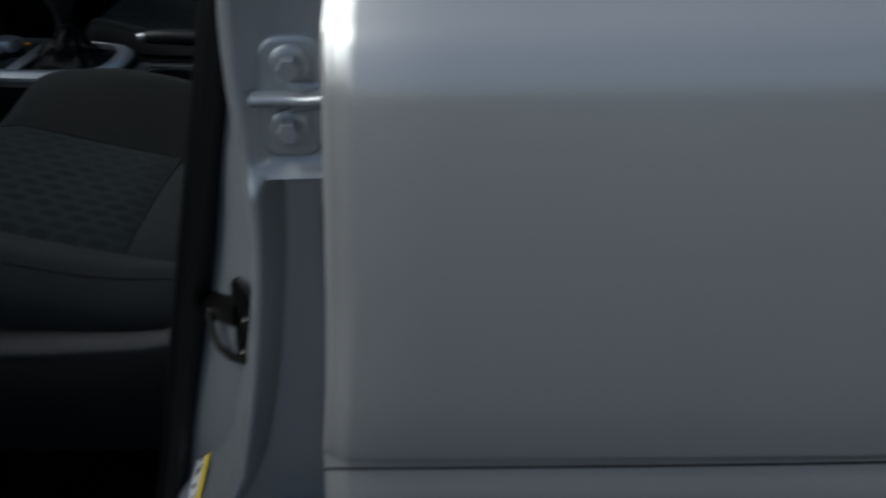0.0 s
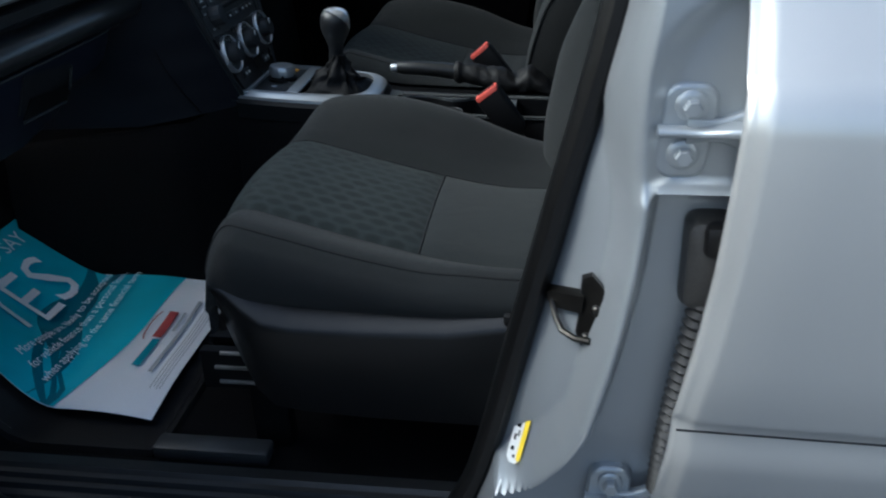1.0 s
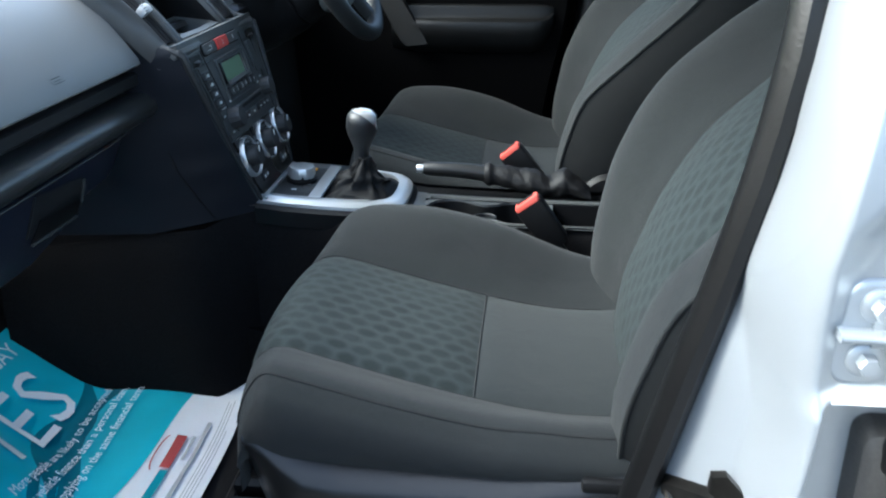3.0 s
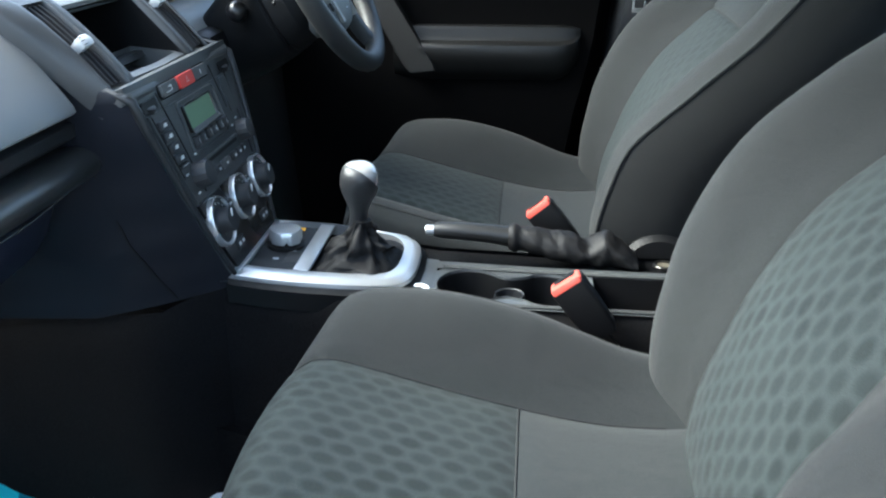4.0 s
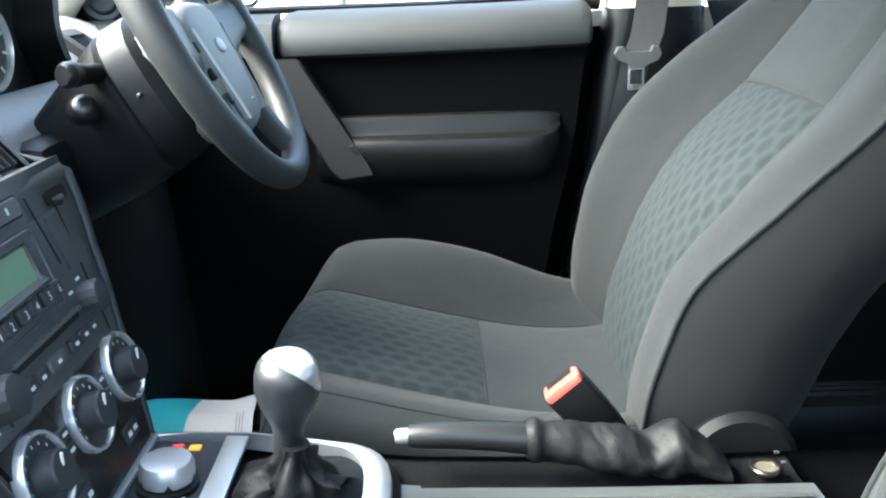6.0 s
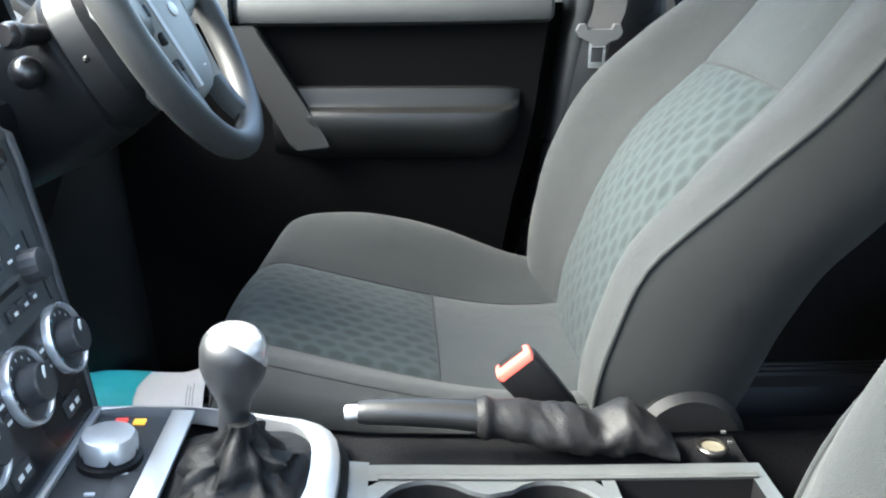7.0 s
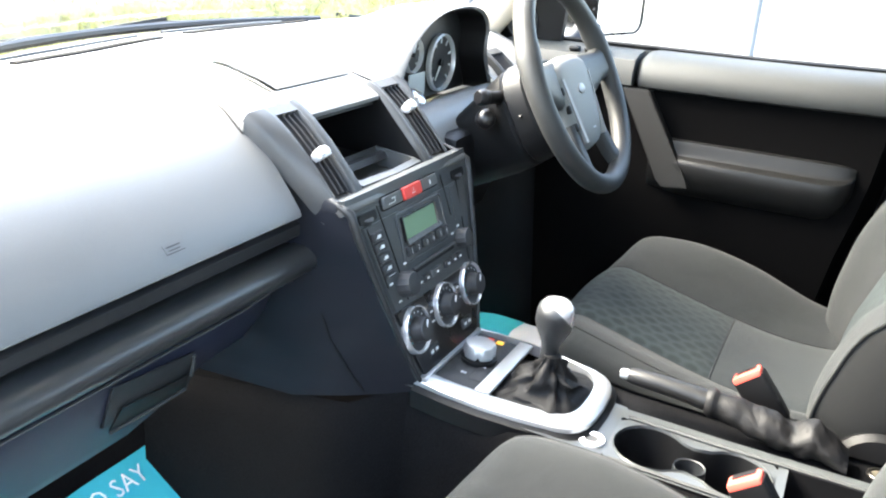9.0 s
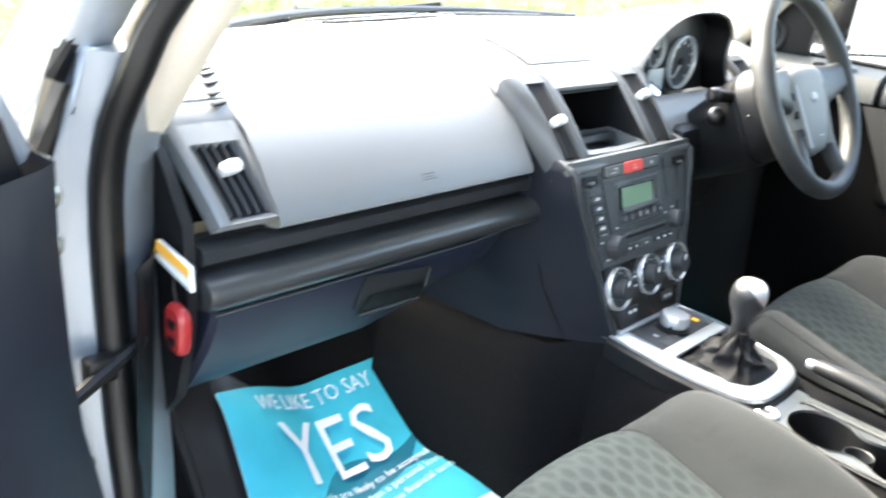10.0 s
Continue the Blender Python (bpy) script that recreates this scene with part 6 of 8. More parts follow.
ARCH = [(0.160, 1.060), (0.157, 1.095), (0.164, 1.120), (0.182, 1.150), (0.210, 1.178), (0.252, 1.202), (0.305, 1.217), (0.365, 1.222), (0.420, 1.220), (0.460, 1.211), (0.484, 1.194), (0.492, 1.172), (0.488, 1.150), (0.490, 1.125), (0.503, 1.100), (0.517, 1.076), (0.522, 1.060)]
ARCH = smooth_line(ARCH, 4)


def arch_ring(x, grow, zlow, zscale):
    return [V(x, 0.366 + (y - 0.366) * grow, zlow + (z - 1.09) * zscale) for y, z in ARCH]


bm = bmesh.new()
sheet(bm, [arch_ring(-0.612, 0.945, 1.090, 0.92), arch_ring(-0.59, 0.955, 1.090, 0.94), arch_ring(-0.562, 0.972, 1.090, 0.955)])
part("inner_hood", bm, M_BLACK, binn)
bm = bmesh.new()
sheet(bm, [arch_ring(-0.562, 0.972, 1.090, 0.955), arch_ring(-0.556, 0.990, 1.090, 0.985), arch_ring(-0.560, 1.012, 1.090, 1.01), arch_ring(-0.60, 1.035, 1.090, 1.02), arch_ring(-0.67, 1.06, 1.095, 0.90), arch_ring(-0.75, 1.09, 1.105, 0.58), arch_ring(-0.83, 1.11, 1.12, 0.24), arch_ring(-0.89, 1.12, 1.135, 0.03)])
part("hood", bm, M_SOFT, binn, angle=60)
bm = bmesh.new()
slab(bm, [p + V(0.004, 0, 0) for p in arch_ring(-0.616, 0.95, 1.090, 0.92)], (-0.01, 0, 0))
face = part("gauge_plate", bm, M_CLUSTER, binn)


def gauge(y, z, r, needle):
    bm = bmesh.new()
    lathe(bm, [(r, 0), (r, 0.008), (r * 0.95, 0.010), (r * 0.91, 0.006), (r * 0.91, 0)], Matrix.Translation((-0.610, y, z)) @ pose(0, 0, 0, 0, 90, 0), 36, caps=False)
    g = part("gauge_rim", bm, M_GAUGERIM, binn)
    bm = bmesh.new()
    lathe(bm, [(r * 0.9, 0.001), (r * 0.9, 0.002), (0, 0.002)], Matrix.Translation((-0.610, y, z)) @ pose(0, 0, 0, 0, 90, 0), 32)
    part("dial_face", bm, M_CLUSTER, g)
    n_ = 9 if r > 0.03 else 5
    for k in range(n_):
        a = radians(225 - 270 * k / (n_ - 1))
        bm = bmesh.new()
        c = V(-0.6068, y + math.cos(a) * r * 0.76, z + math.sin(a) * r * 0.76)
        box(bm, c, (0.001, 0.0028, r * 0.20), 0, Matrix.Rotation(a - math.pi / 2, 3, "X"))
        part("scale_mark", bm, M_MARK, g)
    a = radians(needle)
    bm = bmesh.new()
    tube(bm, [V(-0.605, y, z), V(-0.605, y + math.cos(a) * r * 0.7, z + math.sin(a) * r * 0.7)], [0.0022, 0.001], 5)
    part("needle", bm, M_MARK, g)
    bm = bmesh.new()
    lathe(bm, [(r * 0.14, 0.003), (r * 0.14, 0.008), (0, 0.009)], Matrix.Translation((-0.610, y, z)) @ pose(0, 0, 0, 0, 90, 0), 16)
    part("hub", bm, M_BLACK, g)


gauge(0.398, 1.118, 0.051, 235)
gauge(0.290, 1.142, 0.030, 60)
bm = bmesh.new()
box(bm, (-0.605, 0.306, 1.090), (0.004, 0.058, 0.040), 0.002)
part("trip_display", bm, M_LCDGREY, binn, "pale information display")
# ledge below the dials and the facia round the column
bm = bmesh.new()
rows = []
for x, z in ((-0.618, 1.054), (-0.585, 1.060), (-0.562, 1.074), (-0.550, 1.074), (-0.534, 1.062), (-0.512, 1.036), (-0.497, 1.010), (-0.502, 0.985), (-0.55, 0.95), (-0.60, 0.86), (-0.63, 0.78)):
    rows.append([V(x, y, z) for y in (0.174, 0.24, 0.30, 0.36, 0.42, 0.48, 0.56, 0.62, 0.70)])
sheet(bm, rows[:8])
part("lower_facia", bm, M_FACIA_LIT, binn)
bm = bmesh.new()
sheet(bm, rows[7:])
part("knee_panel", bm, M_SHROUD, binn)
bm = bmesh.new()
lathe(bm, [(0.018, 0), (0.018, 0.006), (0.014, 0.009), (0.0, 0.009)], Matrix.Translation((-0.570, 0.236, 1.082)) @ pose(0, 0, 0, 0, 40, 0), 18)
part("trip_knob", bm, M_CHROME, binn, "silver round button")

# ---- steering column and wheel ----
bm = bmesh.new()
box(bm, (-0.515, 0.345, 0.985), (0.07, 0.25, 0.10), 0.02)
part("column_opening", bm, M_BLACK, binn)
col = thing("steering_column", (-0.5, 0.362, 0.98), "black plastic steering column shroud with two stalks", "steering column")
WC = Vector((-0.337, 0.346, 1.126))
TILT = radians(27.0)
WU, WV = Vector((0, 1, 0)), Vector((-math.sin(TILT), 0, math.cos(TILT)))
WN = Vector((math.cos(TILT), 0, math.sin(TILT)))


def wp(a, b, h=0.0):
    """Point of the steering wheel: across, up its plane, out towards the driver."""
    return WC + WU * a + WV * b + WN * h


bm = bmesh.new()
rings = []
for h, w, up, dn, off in ((-0.30, 0.058, 0.000, -0.100, 0), (-0.22, 0.060, 0.018, -0.104, 0), (-0.15, 0.066, 0.046, -0.106, 0), (-0.105, 0.078, 0.062, -0.102, 0), (-0.10, 0.079, 0.063, -0.101, 0), (-0.096, 0.076, 0.060, -0.096, 0), (-0.090, 0.084, 0.066, -0.100, 0), (-0.060, 0.084, 0.066, -0.092, 0), (-0.045, 0.074, 0.056, -0.080, 0)):
    pts = []
    for k in range(24):
        a = math.tau * k / 24
        ca, sa = math.cos(a), math.sin(a)
        pts.append(wp(math.copysign(abs(ca) ** 0.7, ca) * w, (up if sa > 0 else -dn) * math.copysign(abs(sa) ** 0.75, sa) - 0.005, h))
    rings.append(pts)
loft(bm, rings)
part("shroud", bm, M_SHROUD, col, angle=30)


def stalk(side, drop):
    bm = bmesh.new()
    a0 = wp(side * 0.06, 0.018 - drop, -0.10)
    a1 = wp(side * 0.090, 0.024 - drop, -0.108)
    a2 = wp(side * 0.100, 0.027 - drop, -0.112)
    tube(bm, [a0, a1, a2], [0.011, 0.010, 0.012], 12)
    s_ = part("stalk", bm, M_BLACK, col)
    bm = bmesh.new()
    d = (a2 - a1).normalized()
    tube(bm, [a2 - d * 0.004, a2 + d * 0.002, a2 + d * 0.014, a2 + d * 0.018, a2 + d * 0.018], [0.0105, 0.0130, 0.0130, 0.0100, 0.006], 16)
    part("twist_cap", bm, M_GLOSSBLACK, s_)
    bm = bmesh.new()
    tube(bm, [a2 + d * 0.006, a2 + d * 0.009], [0.0136, 0.0136], 16)
    part("collar", bm, M_HARD, s_)


stalk(-1, 0.0)
stalk(1, 0.0)
bm = bmesh.new()
bmesh.ops.create_icosphere(bm, subdivisions=3, radius=0.0165, matrix=Matrix.Translation(wp(-0.088, -0.004, -0.132)))
part("cruise_button_ball", bm, M_GLOSSBLACK, col)
bm = bmesh.new()
box(bm, (-0.52, 0.245, 0.935), (0.03, 0.034, 0.016), 0.004, Euler((0, radians(25), 0)).to_matrix())
part("bonnet_release", bm, M_DOORGREY, col)
for a, b in ((0.04, -0.085), (-0.092, -0.02)):
    bm = bmesh.new()
    bmesh.ops.create_icosphere(bm, subdivisions=1, radius=0.004, matrix=Matrix.Translation(wp(a, b, -0.072)))
    part("screw_hole", bm, M_BLACK, col)

wheel = thing("steering_wheel", WC, "dark grey leather steering wheel with silver switch strips", "steering wheel")
R_W = 0.170
bm = bmesh.new()
rings = []
for k in range(64):
    a = math.tau * k / 64
    grip = 1 + 0.14 * (math.exp(-((abs(math.cos(a)) - 0.94) / 0.05) ** 2) if math.sin(a) > 0 else 0)
    cdir = WU * math.cos(a) + WV * math.sin(a)
    rings.append([WC + cdir * (R_W + 0.0160 * grip * math.cos(b)) + WN * (0.0170 * grip * math.sin(b)) for b in [math.tau * j / 14 for j in range(14)]])
loft(bm, rings, loop=True)
part("rim", bm, M_WHEEL, wheel, "worn dark leather rim")
# airbag hub
bm = bmesh.new()
hub_o = [(0, 0.046), (0.045, 0.043), (0.072, 0.033), (0.079, 0.014), (0.076, -0.012), (0.068, -0.050), (0.056, -0.082), (0.034, -0.101), (0, -0.105)]
hub_o = hub_o + [(-a, b) for a, b in hub_o[-2:0:-1]]
loft(bm, [[wp(a * k, b * k, h) for a, b in hub_o] for h, k in ((-0.055, 0.96), (-0.018, 1.04), (-0.008, 1.0), (-0.001, 0.92), (0.003, 0.75), (0.004, 0.4))])
hub = part("airbag_cover", bm, M_HUB, wheel, "smooth grey airbag cover", angle=50)
for cut in (-1, 1):
    bm = bmesh.new()
    loft(bm, [[wp(cut * (0.062 + a + 0.14 * b), b, h) for a, h in ((-0.003, -0.012), (-0.003, 0.0045), (0.003, 0.0030), (0.003, -0.014))] for b in (-0.094, -0.090, -0.03, 0.008, 0.012)])
    part("switch_strip", bm, M_STRIP, hub, "silver switch strip")
for cut in (-1, 1):
    for b in (-0.066, -0.036, -0.006):
        bm = bmesh.new()
        box(bm, wp(cut * (0.0705 + 0.14 * b), b, -0.004), (0.010, 0.008, 0.014), 0.003, Matrix.Rotation(-TILT, 3, "Y"))
        part("switch", bm, M_BLACK, hub)
bm = bmesh.new()
loft(bm, [[wp(0.014 * math.cos(a) * k, -0.012 + 0.0085 * math.sin(a) * k, h) for a in [math.tau * j / 24 for j in range(24)]] for h, k in ((0.000, 1.0), (0.0055, 1.0), (0.0065, 0.85))])
part("badge", bm, M_STRIP, hub, "small oval badge")
bm = bmesh.new()
vs = [bm.verts.new(wp(a, b, 0.0048)) for a, b in ((-0.007, -0.078), (0.007, -0.078), (0.007, -0.076), (-0.007, -0.076))]
bm.faces.new(vs)
part("airbag_word_mark", bm, M_GREYPRINT, hub)
# spokes
for pts, wd in (([(-0.040, 0.004, -0.014), (-0.085, 0.006, -0.012), (-0.130, 0.012, -0.006), (-0.164, 0.018, 0.0)], (0.040, 0.036, 0.026, 0.027)), ([(0.040, 0.004, -0.014), (0.085, 0.006, -0.012), (0.130, 0.012, -0.006), (0.164, 0.018, 0.0)], (0.040, 0.036, 0.026, 0.027)),
                ([(-0.058, -0.062, -0.014), (-0.064, -0.095, -0.013), (-0.070, -0.128, -0.009), (-0.074, -0.156, 0.0)], (0.016, 0.016, 0.015, 0.018)), ([(0.058, -0.062, -0.014), (0.064, -0.095, -0.013), (0.070, -0.128, -0.009), (0.074, -0.156, 0.0)], (0.016, 0.016, 0.015, 0.018))):
    bm = bmesh.new()
    rings = []
    for (a, b, h), w_ in zip(pts, wd):
        d = Vector((pts[-1][0] - pts[0][0], pts[-1][1] - pts[0][1])).normalized()
        q = Vector((-d.y, d.x))
        rings.append([wp(a + q.x * u, b + q.y * u, h + v) for u, v in ((-w_, -0.010), (-w_, 0.003), (-w_ * 0.85, 0.008), (-w_ * 0.5, 0.011), (w_ * 0.5, 0.011), (w_ * 0.85, 0.008), (w_, 0.003), (w_, -0.010))])
    loft(bm, rings)
    part("spoke", bm, M_WHEEL, wheel, angle=60)

# ---- centre console ----
con = thing("centre_console", (0, 0, 0.50), "black plastic centre console with cup holders between the seats", "console")


def con_top(x):
    return lerp_table([(-0.40, 0.772), (-0.20, 0.760), (-0.12, 0.7515), (0.05, 0.7465), (0.25, 0.744)], x)


def con_half(x):
    return lerp_table([(-0.40, 0.094), (-0.30, 0.104), (-0.18, 0.104), (-0.10, 0.102), (0.25, 0.100), (0.42, 0.10)], x)


for sd in (-1, 1):
    bm = bmesh.new()
    rows = []
    for x in (-0.80, -0.60, -0.505, -0.45, -0.385, -0.30, -0.2, -0.12, 0.0, 0.12, 0.23, 0.42):
        w = con_half(x) if x > -0.39 else 0.15
        zt = con_top(x) - 0.004 if x > -0.39 else 0.755 - 0.14 * (-0.385 - x)
        if x > 0.22:
            zt = 0.742
        rows.append([V(x, sd * (w - 0.006), zt), V(x, sd * w, zt - 0.006), V(x, sd * (w + 0.004), zt - 0.05), V(x, sd * (w + 0.012), 0.60), V(x, sd * (w + 0.016), 0.42)])
    sheet(bm, rows[4:])
    part("side_panel", bm, M_CHEEK, con, angle=60)
    bm = bmesh.new()
    sheet(bm, rows[:5])
    part("carpeted_cheek", bm, M_CHEEK, con, "brown-black carpeted lower cheek", angle=60)
# deck with holes: two cups and a well, bordered by a rail each side
bm = bmesh.new()


def deck(x0, x1, y0, y1, nx=6):
    sheet(bm, [[V(x, y, con_top(x)) for y in (y0, (y0 + y1) / 2, y1)] for x in [x0 + (x1 - x0) * i / nx for i in range(nx + 1)]])


for d_ in ((-0.40, -0.118, -0.100, 0.040, 8), (-0.118, 0.23, 0.012, 0.036, 8), (-0.118, 0.23, -0.100, -0.093, 8), (0.082, 0.094, -0.093, 0.012, 1), (0.216, 0.23, -0.093, 0.012, 1)):
    bm = bmesh.new()
    deck(*d_)
    part("deck", bm, M_FACIA, con, angle=60)
bm = bmesh.new()
sheet(bm, [[V(x, 0.036, con_top(x)), V(x, 0.040, con_top(x) - 0.012), V(x, 0.070, con_top(x) - 0.013), V(x, 0.100, con_top(x) - 0.010)] for x in [-0.30 + 0.530 * i / 12 for i in range(13)]])
part("lever_recess", bm, M_CARPET, con, angle=60)
for y_ in (0.014, -0.094):
    bm = bmesh.new()
    tube(bm, [V(x, y_, con_top(x) + 0.0015) for x in (-0.11, 0.0, 0.1, 0.22)], 0.0032, 6)
    part("deck_edge", bm, M_DOORGREY, con)
# cup holders
bm = bmesh.new()
outline = [(-0.115, -0.041)] + [(-0.068 + 0.047 * math.cos(radians(a)), -0.041 + 0.051 * math.sin(radians(a))) for a in range(165, 44, -15)] + [(-0.026, -0.009), (-0.018, -0.011), (-0.010, -0.009)] + [(0.036 + 0.046 * math.cos(radians(a)), -0.041 + 0.051 * math.sin(radians(a))) for a in range(135, -136, -15)] + [(-0.010, -0.073), (-0.018, -0.071), (-0.026, -0.073)] + [(-0.068 + 0.047 * math.cos(radians(a)), -0.041 + 0.051 * math.sin(radians(a))) for a in range(-45, -166, -15)]
rect = []
for x, y in outline:
    dx, dy = x + 0.018, y + 0.041
    m_ = max(abs(dx) / 0.101, abs(dy) / 0.0535)
    rect.append((-0.018 + dx / m_, -0.041 + dy / m_))
ring3 = [V(x, y, con_top(x) + 0.003) for x, y in [(-0.018 + (p + 0.018) * 0.985, -0.041 + (q + 0.041) * 0.97) for p, q in outline]]
loft(bm, [[V(x, y, con_top(x)) for x, y in rect], [V(x, y, con_top(x) + 0.0005) for x, y in outline], ring3, [V(-0.018 + (x + 0.018) * 0.975, -0.041 + (y + 0.041) * 0.95, con_top(x) - 0.001) for x, y in outline]], caps=False)
part("cup_rim", bm, M_FACIA, con, "raised rim round the cup holders", angle=50)
bm = bmesh.new()
loft(bm, [[V(-0.018 + (x + 0.018) * 0.975, -0.041 + (y + 0.041) * 0.95, con_top(x) - 0.001) for x, y in outline], [V(-0.018 + (x + 0.018) * 0.96, -0.041 + (y + 0.041) * 0.93, con_top(x) - 0.012) for x, y in outline], [V(-0.018 + (x + 0.018) * 0.92, -0.041 + (y + 0.041) * 0.9, 0.665) for x, y in outline]], caps=False)
sheet(bm, [[V(-0.12, -0.095, 0.666), V(-0.12, 0.012, 0.666)], [V(0.09, -0.095, 0.666), V(0.09, 0.012, 0.666)]])
part("cup_holder", bm, M_SHROUD, con, "double cup holder", angle=50)
bm = bmesh.new()
loft(bm, [[V(-0.017 + r * math.cos(k * math.tau / 24), -0.041 + r * 0.95 * math.sin(k * math.tau / 24), z) for k in range(24)] for r, z in ((0.0205, 0.668), (0.0205, 0.738), (0.0195, 0.741), (0.0180, 0.740), (0.0172, 0.690))], caps=False)
part("coin_cup", bm, M_HARD, con)
# square well behind the cups
bm = bmesh.new()
w4 = [(0.094, 0.012), (0.216, 0.012), (0.216, -0.093), (0.094, -0.093)]
loft(bm, [[V(x, y, con_top(x) - 0.0005) for x, y in w4], [V(x, y, con_top(x) - 0.01) for x, y in w4], [V(0.155 + (x - 0.155) * 0.95, -0.04 + (y + 0.04) * 0.95, 0.655) for x, y in w4]], caps=False)
sheet(bm, [[V(0.09, -0.095, 0.656), V(0.09, 0.013, 0.656)], [V(0.22, -0.095, 0.656), V(0.22, 0.013, 0.656)]])
part("storage_well", bm, M_BLACK, con)


def ring_socket(name, x, y, r, lining, label):
    t = thing(name, (x, y, con_top(x)), label, "power socket", "console sockets")
    bm = bmesh.new()
    loft(bm, [[V(x + q * math.cos(k * math.tau / 28), y + q * math.sin(k * math.tau / 28), con_top(x) + h) for k in range(28)] for q, h in ((r, 0), (r, 0.0025), (r * 0.92, 0.004), (r * 0.76, 0.004), (r * 0.72, 0.001))], caps=False)
    part("rim", bm, M_STEEL if lining else M_SILVER, t)
    bm = bmesh.new()
    lathe(bm, [(r * 0.74, 0.0015), (0, 0.0012)], pose(x, y, con_top(x)), 24)
    part("cap", bm, lining or M_PAPER, t)


M_BRASS = material("dull_gold_socket", (0.22, 0.20, 0.15), 0.4, metal=0.7, var=0.2, vscale=60)
ring_socket("power_socket", 0.196, 0.060, 0.015, M_BRASS, "round power socket with a dull gold insert on the console")
# badge ring near the front of the deck, a pale annulus with a notch
t = thing("console_ring", (-0.135, -0.068, con_top(-0.135)), "pale ring of a small round socket on the console", "socket")
bm = bmesh.new()
pts = [radians(a) for a in range(0, 360, 15)]
rings = []
for a in pts:
    c, s = math.cos(a), math.sin(a)
    rings.append([V(-0.137 + r * c, -0.066 + r * s, con_top(-0.137) + h) for r, h in ((0.0175, 0.0), (0.0165, 0.003), (0.0095, 0.003), (0.0085, 0.0))])
loft(bm, rings, loop=True)
part("ring", bm, M_PAPER, t)
bm = bmesh.new()
lathe(bm, [(0.0092, 0.0), (0.0092, 0.0018), (0, 0.0018)], pose(-0.137, -0.066, con_top(-0.137)), 18)
part("socket_slot", bm, M_GAITER, t)
for a in (0.003, 0.009):
    bm = bmesh.new()
    box(bm, (0.216, 0.060 + a * 3, con_top(0.21) + 0.001), (0.004, 0.003, 0.002), 0.0)
    tagged(part("deck_mark", bm, M_DOORGREY), "small pale printed mark on the console", "mark", "console marks")

# silver gear surround
sur = thing("gear_surround", (-0.27, 0, 0.76), "silver gear lever surround with rounded rear end", "trim panel")


def surround_outline(g):
    pts = [(-0.376 - g * 0.2, 0.094 + g)]
    pts += [(-0.33, 0.099 + g), (-0.28, 0.100 + g), (-0.23, 0.094 + g)]
    pts += [(-0.206 + (0.062 + g) * math.cos(radians(a)) ** 0.60, (0.087 + g) * math.copysign(abs(math.sin(radians(a))) ** 0.68, a)) for a in range(75, -76, -15)]
    pts += [(-0.23, -0.094 - g), (-0.28, -0.100 - g), (-0.33, -0.099 - g), (-0.376 - g * 0.2, -0.094 - g)]
    return pts


def plate_z(x):
    return lerp_table([(-0.40, 0.785), (-0.376, 0.783), (-0.30, 0.779), (-0.22, 0.773), (-0.14, 0.768)], x)


bm = bmesh.new()
loft(bm, [[V(x, y, plate_z(x) + dz) for x, y in surround_outline(g)] for g, dz in ((0.008, -0.040), (0.010, -0.014), (0.004, -0.010), (0.003, -0.008))], caps=False)
part("skirt", bm, M_SHROUD, sur, "dark skirt")
bm = bmesh.new()
o_ = surround_outline(0.003)
i_ = surround_outline(-0.021)
i_ = [(x, y + 0.013 * smooth_step(0.05, 0.08, y)) for x, y in i_]
i_[0], i_[-1] = (-0.374, 0.080), (-0.374, -0.074)
loft(bm, [[V(x, y, plate_z(x) + dz) for x, y in pts] for pts, dz in ((o_, -0.009), (surround_outline(0.002), -0.003), (surround_outline(-0.004), 0.002), (surround_outline(-0.010), 0.004), (i_, 0.003), (i_, -0.014))], caps=False)
part("frame", bm, M_SILVER, sur, "bright silver frame")
bm = bmesh.new()
box(bm, (-0.287, 0.005, plate_z(-0.287) + 0.0005), (0.021, 0.164, 0.006), 0.0015, Euler((0, radians(3), 0)).to_matrix())
part("cross_bar", bm, M_SILVER, sur)
bm = bmesh.new()
box(bm, (-0.3625, -0.004, plate_z(-0.363) + 0.0015), (0.007, 0.184, 0.006), 0.0015)
part("front_bar", bm, M_SILVER, sur)

# terrain switch panel
ter = thing("terrain_switch", (-0.333, 0, 0.77), "black switch panel with a chrome rotary knob", "rotary switch")
bm = bmesh.new()
box(bm, (-0.3335, 0.004, plate_z(-0.333) - 0.006), (0.078, 0.160, 0.010), 0.004, Euler((0, radians(3), 0)).to_matrix())
part("panel", bm, M_HARD, ter)
bm = bmesh.new()
m = pose(-0.329, 0.008, plate_z(-0.329) - 0.002, 0, 3, 0)
rings = []
for r, h in ((0.026, 0.0), (0.026, 0.006), (0.022, 0.007), (0.0215, 0.020)):
    rings.append([m @ Vector((r * math.cos(k * math.tau / 48), r * math.sin(k * math.tau / 48), h)) for k in range(48)])
loft(bm, rings)
part("collar", bm, M_BLACK, ter)
bm = bmesh.new()
rings = []
for r, h, fl in ((0.0225, 0.009, 0.06), (0.0230, 0.012, 0.06), (0.0230, 0.022, 0.05), (0.0205, 0.0265, 0.03), (0.014, 0.0275, 0.0)):
    rings.append([m @ Vector((r * (1 - fl * (0.5 + 0.5 * math.cos(5 * k * math.tau / 60)) ** 6) * math.cos(k * math.tau / 60), r * (1 - fl * (0.5 + 0.5 * math.cos(5 * k * math.tau / 60)) ** 6) * math.sin(k * math.tau / 60), h)) for k in range(60)])
loft(bm, rings)
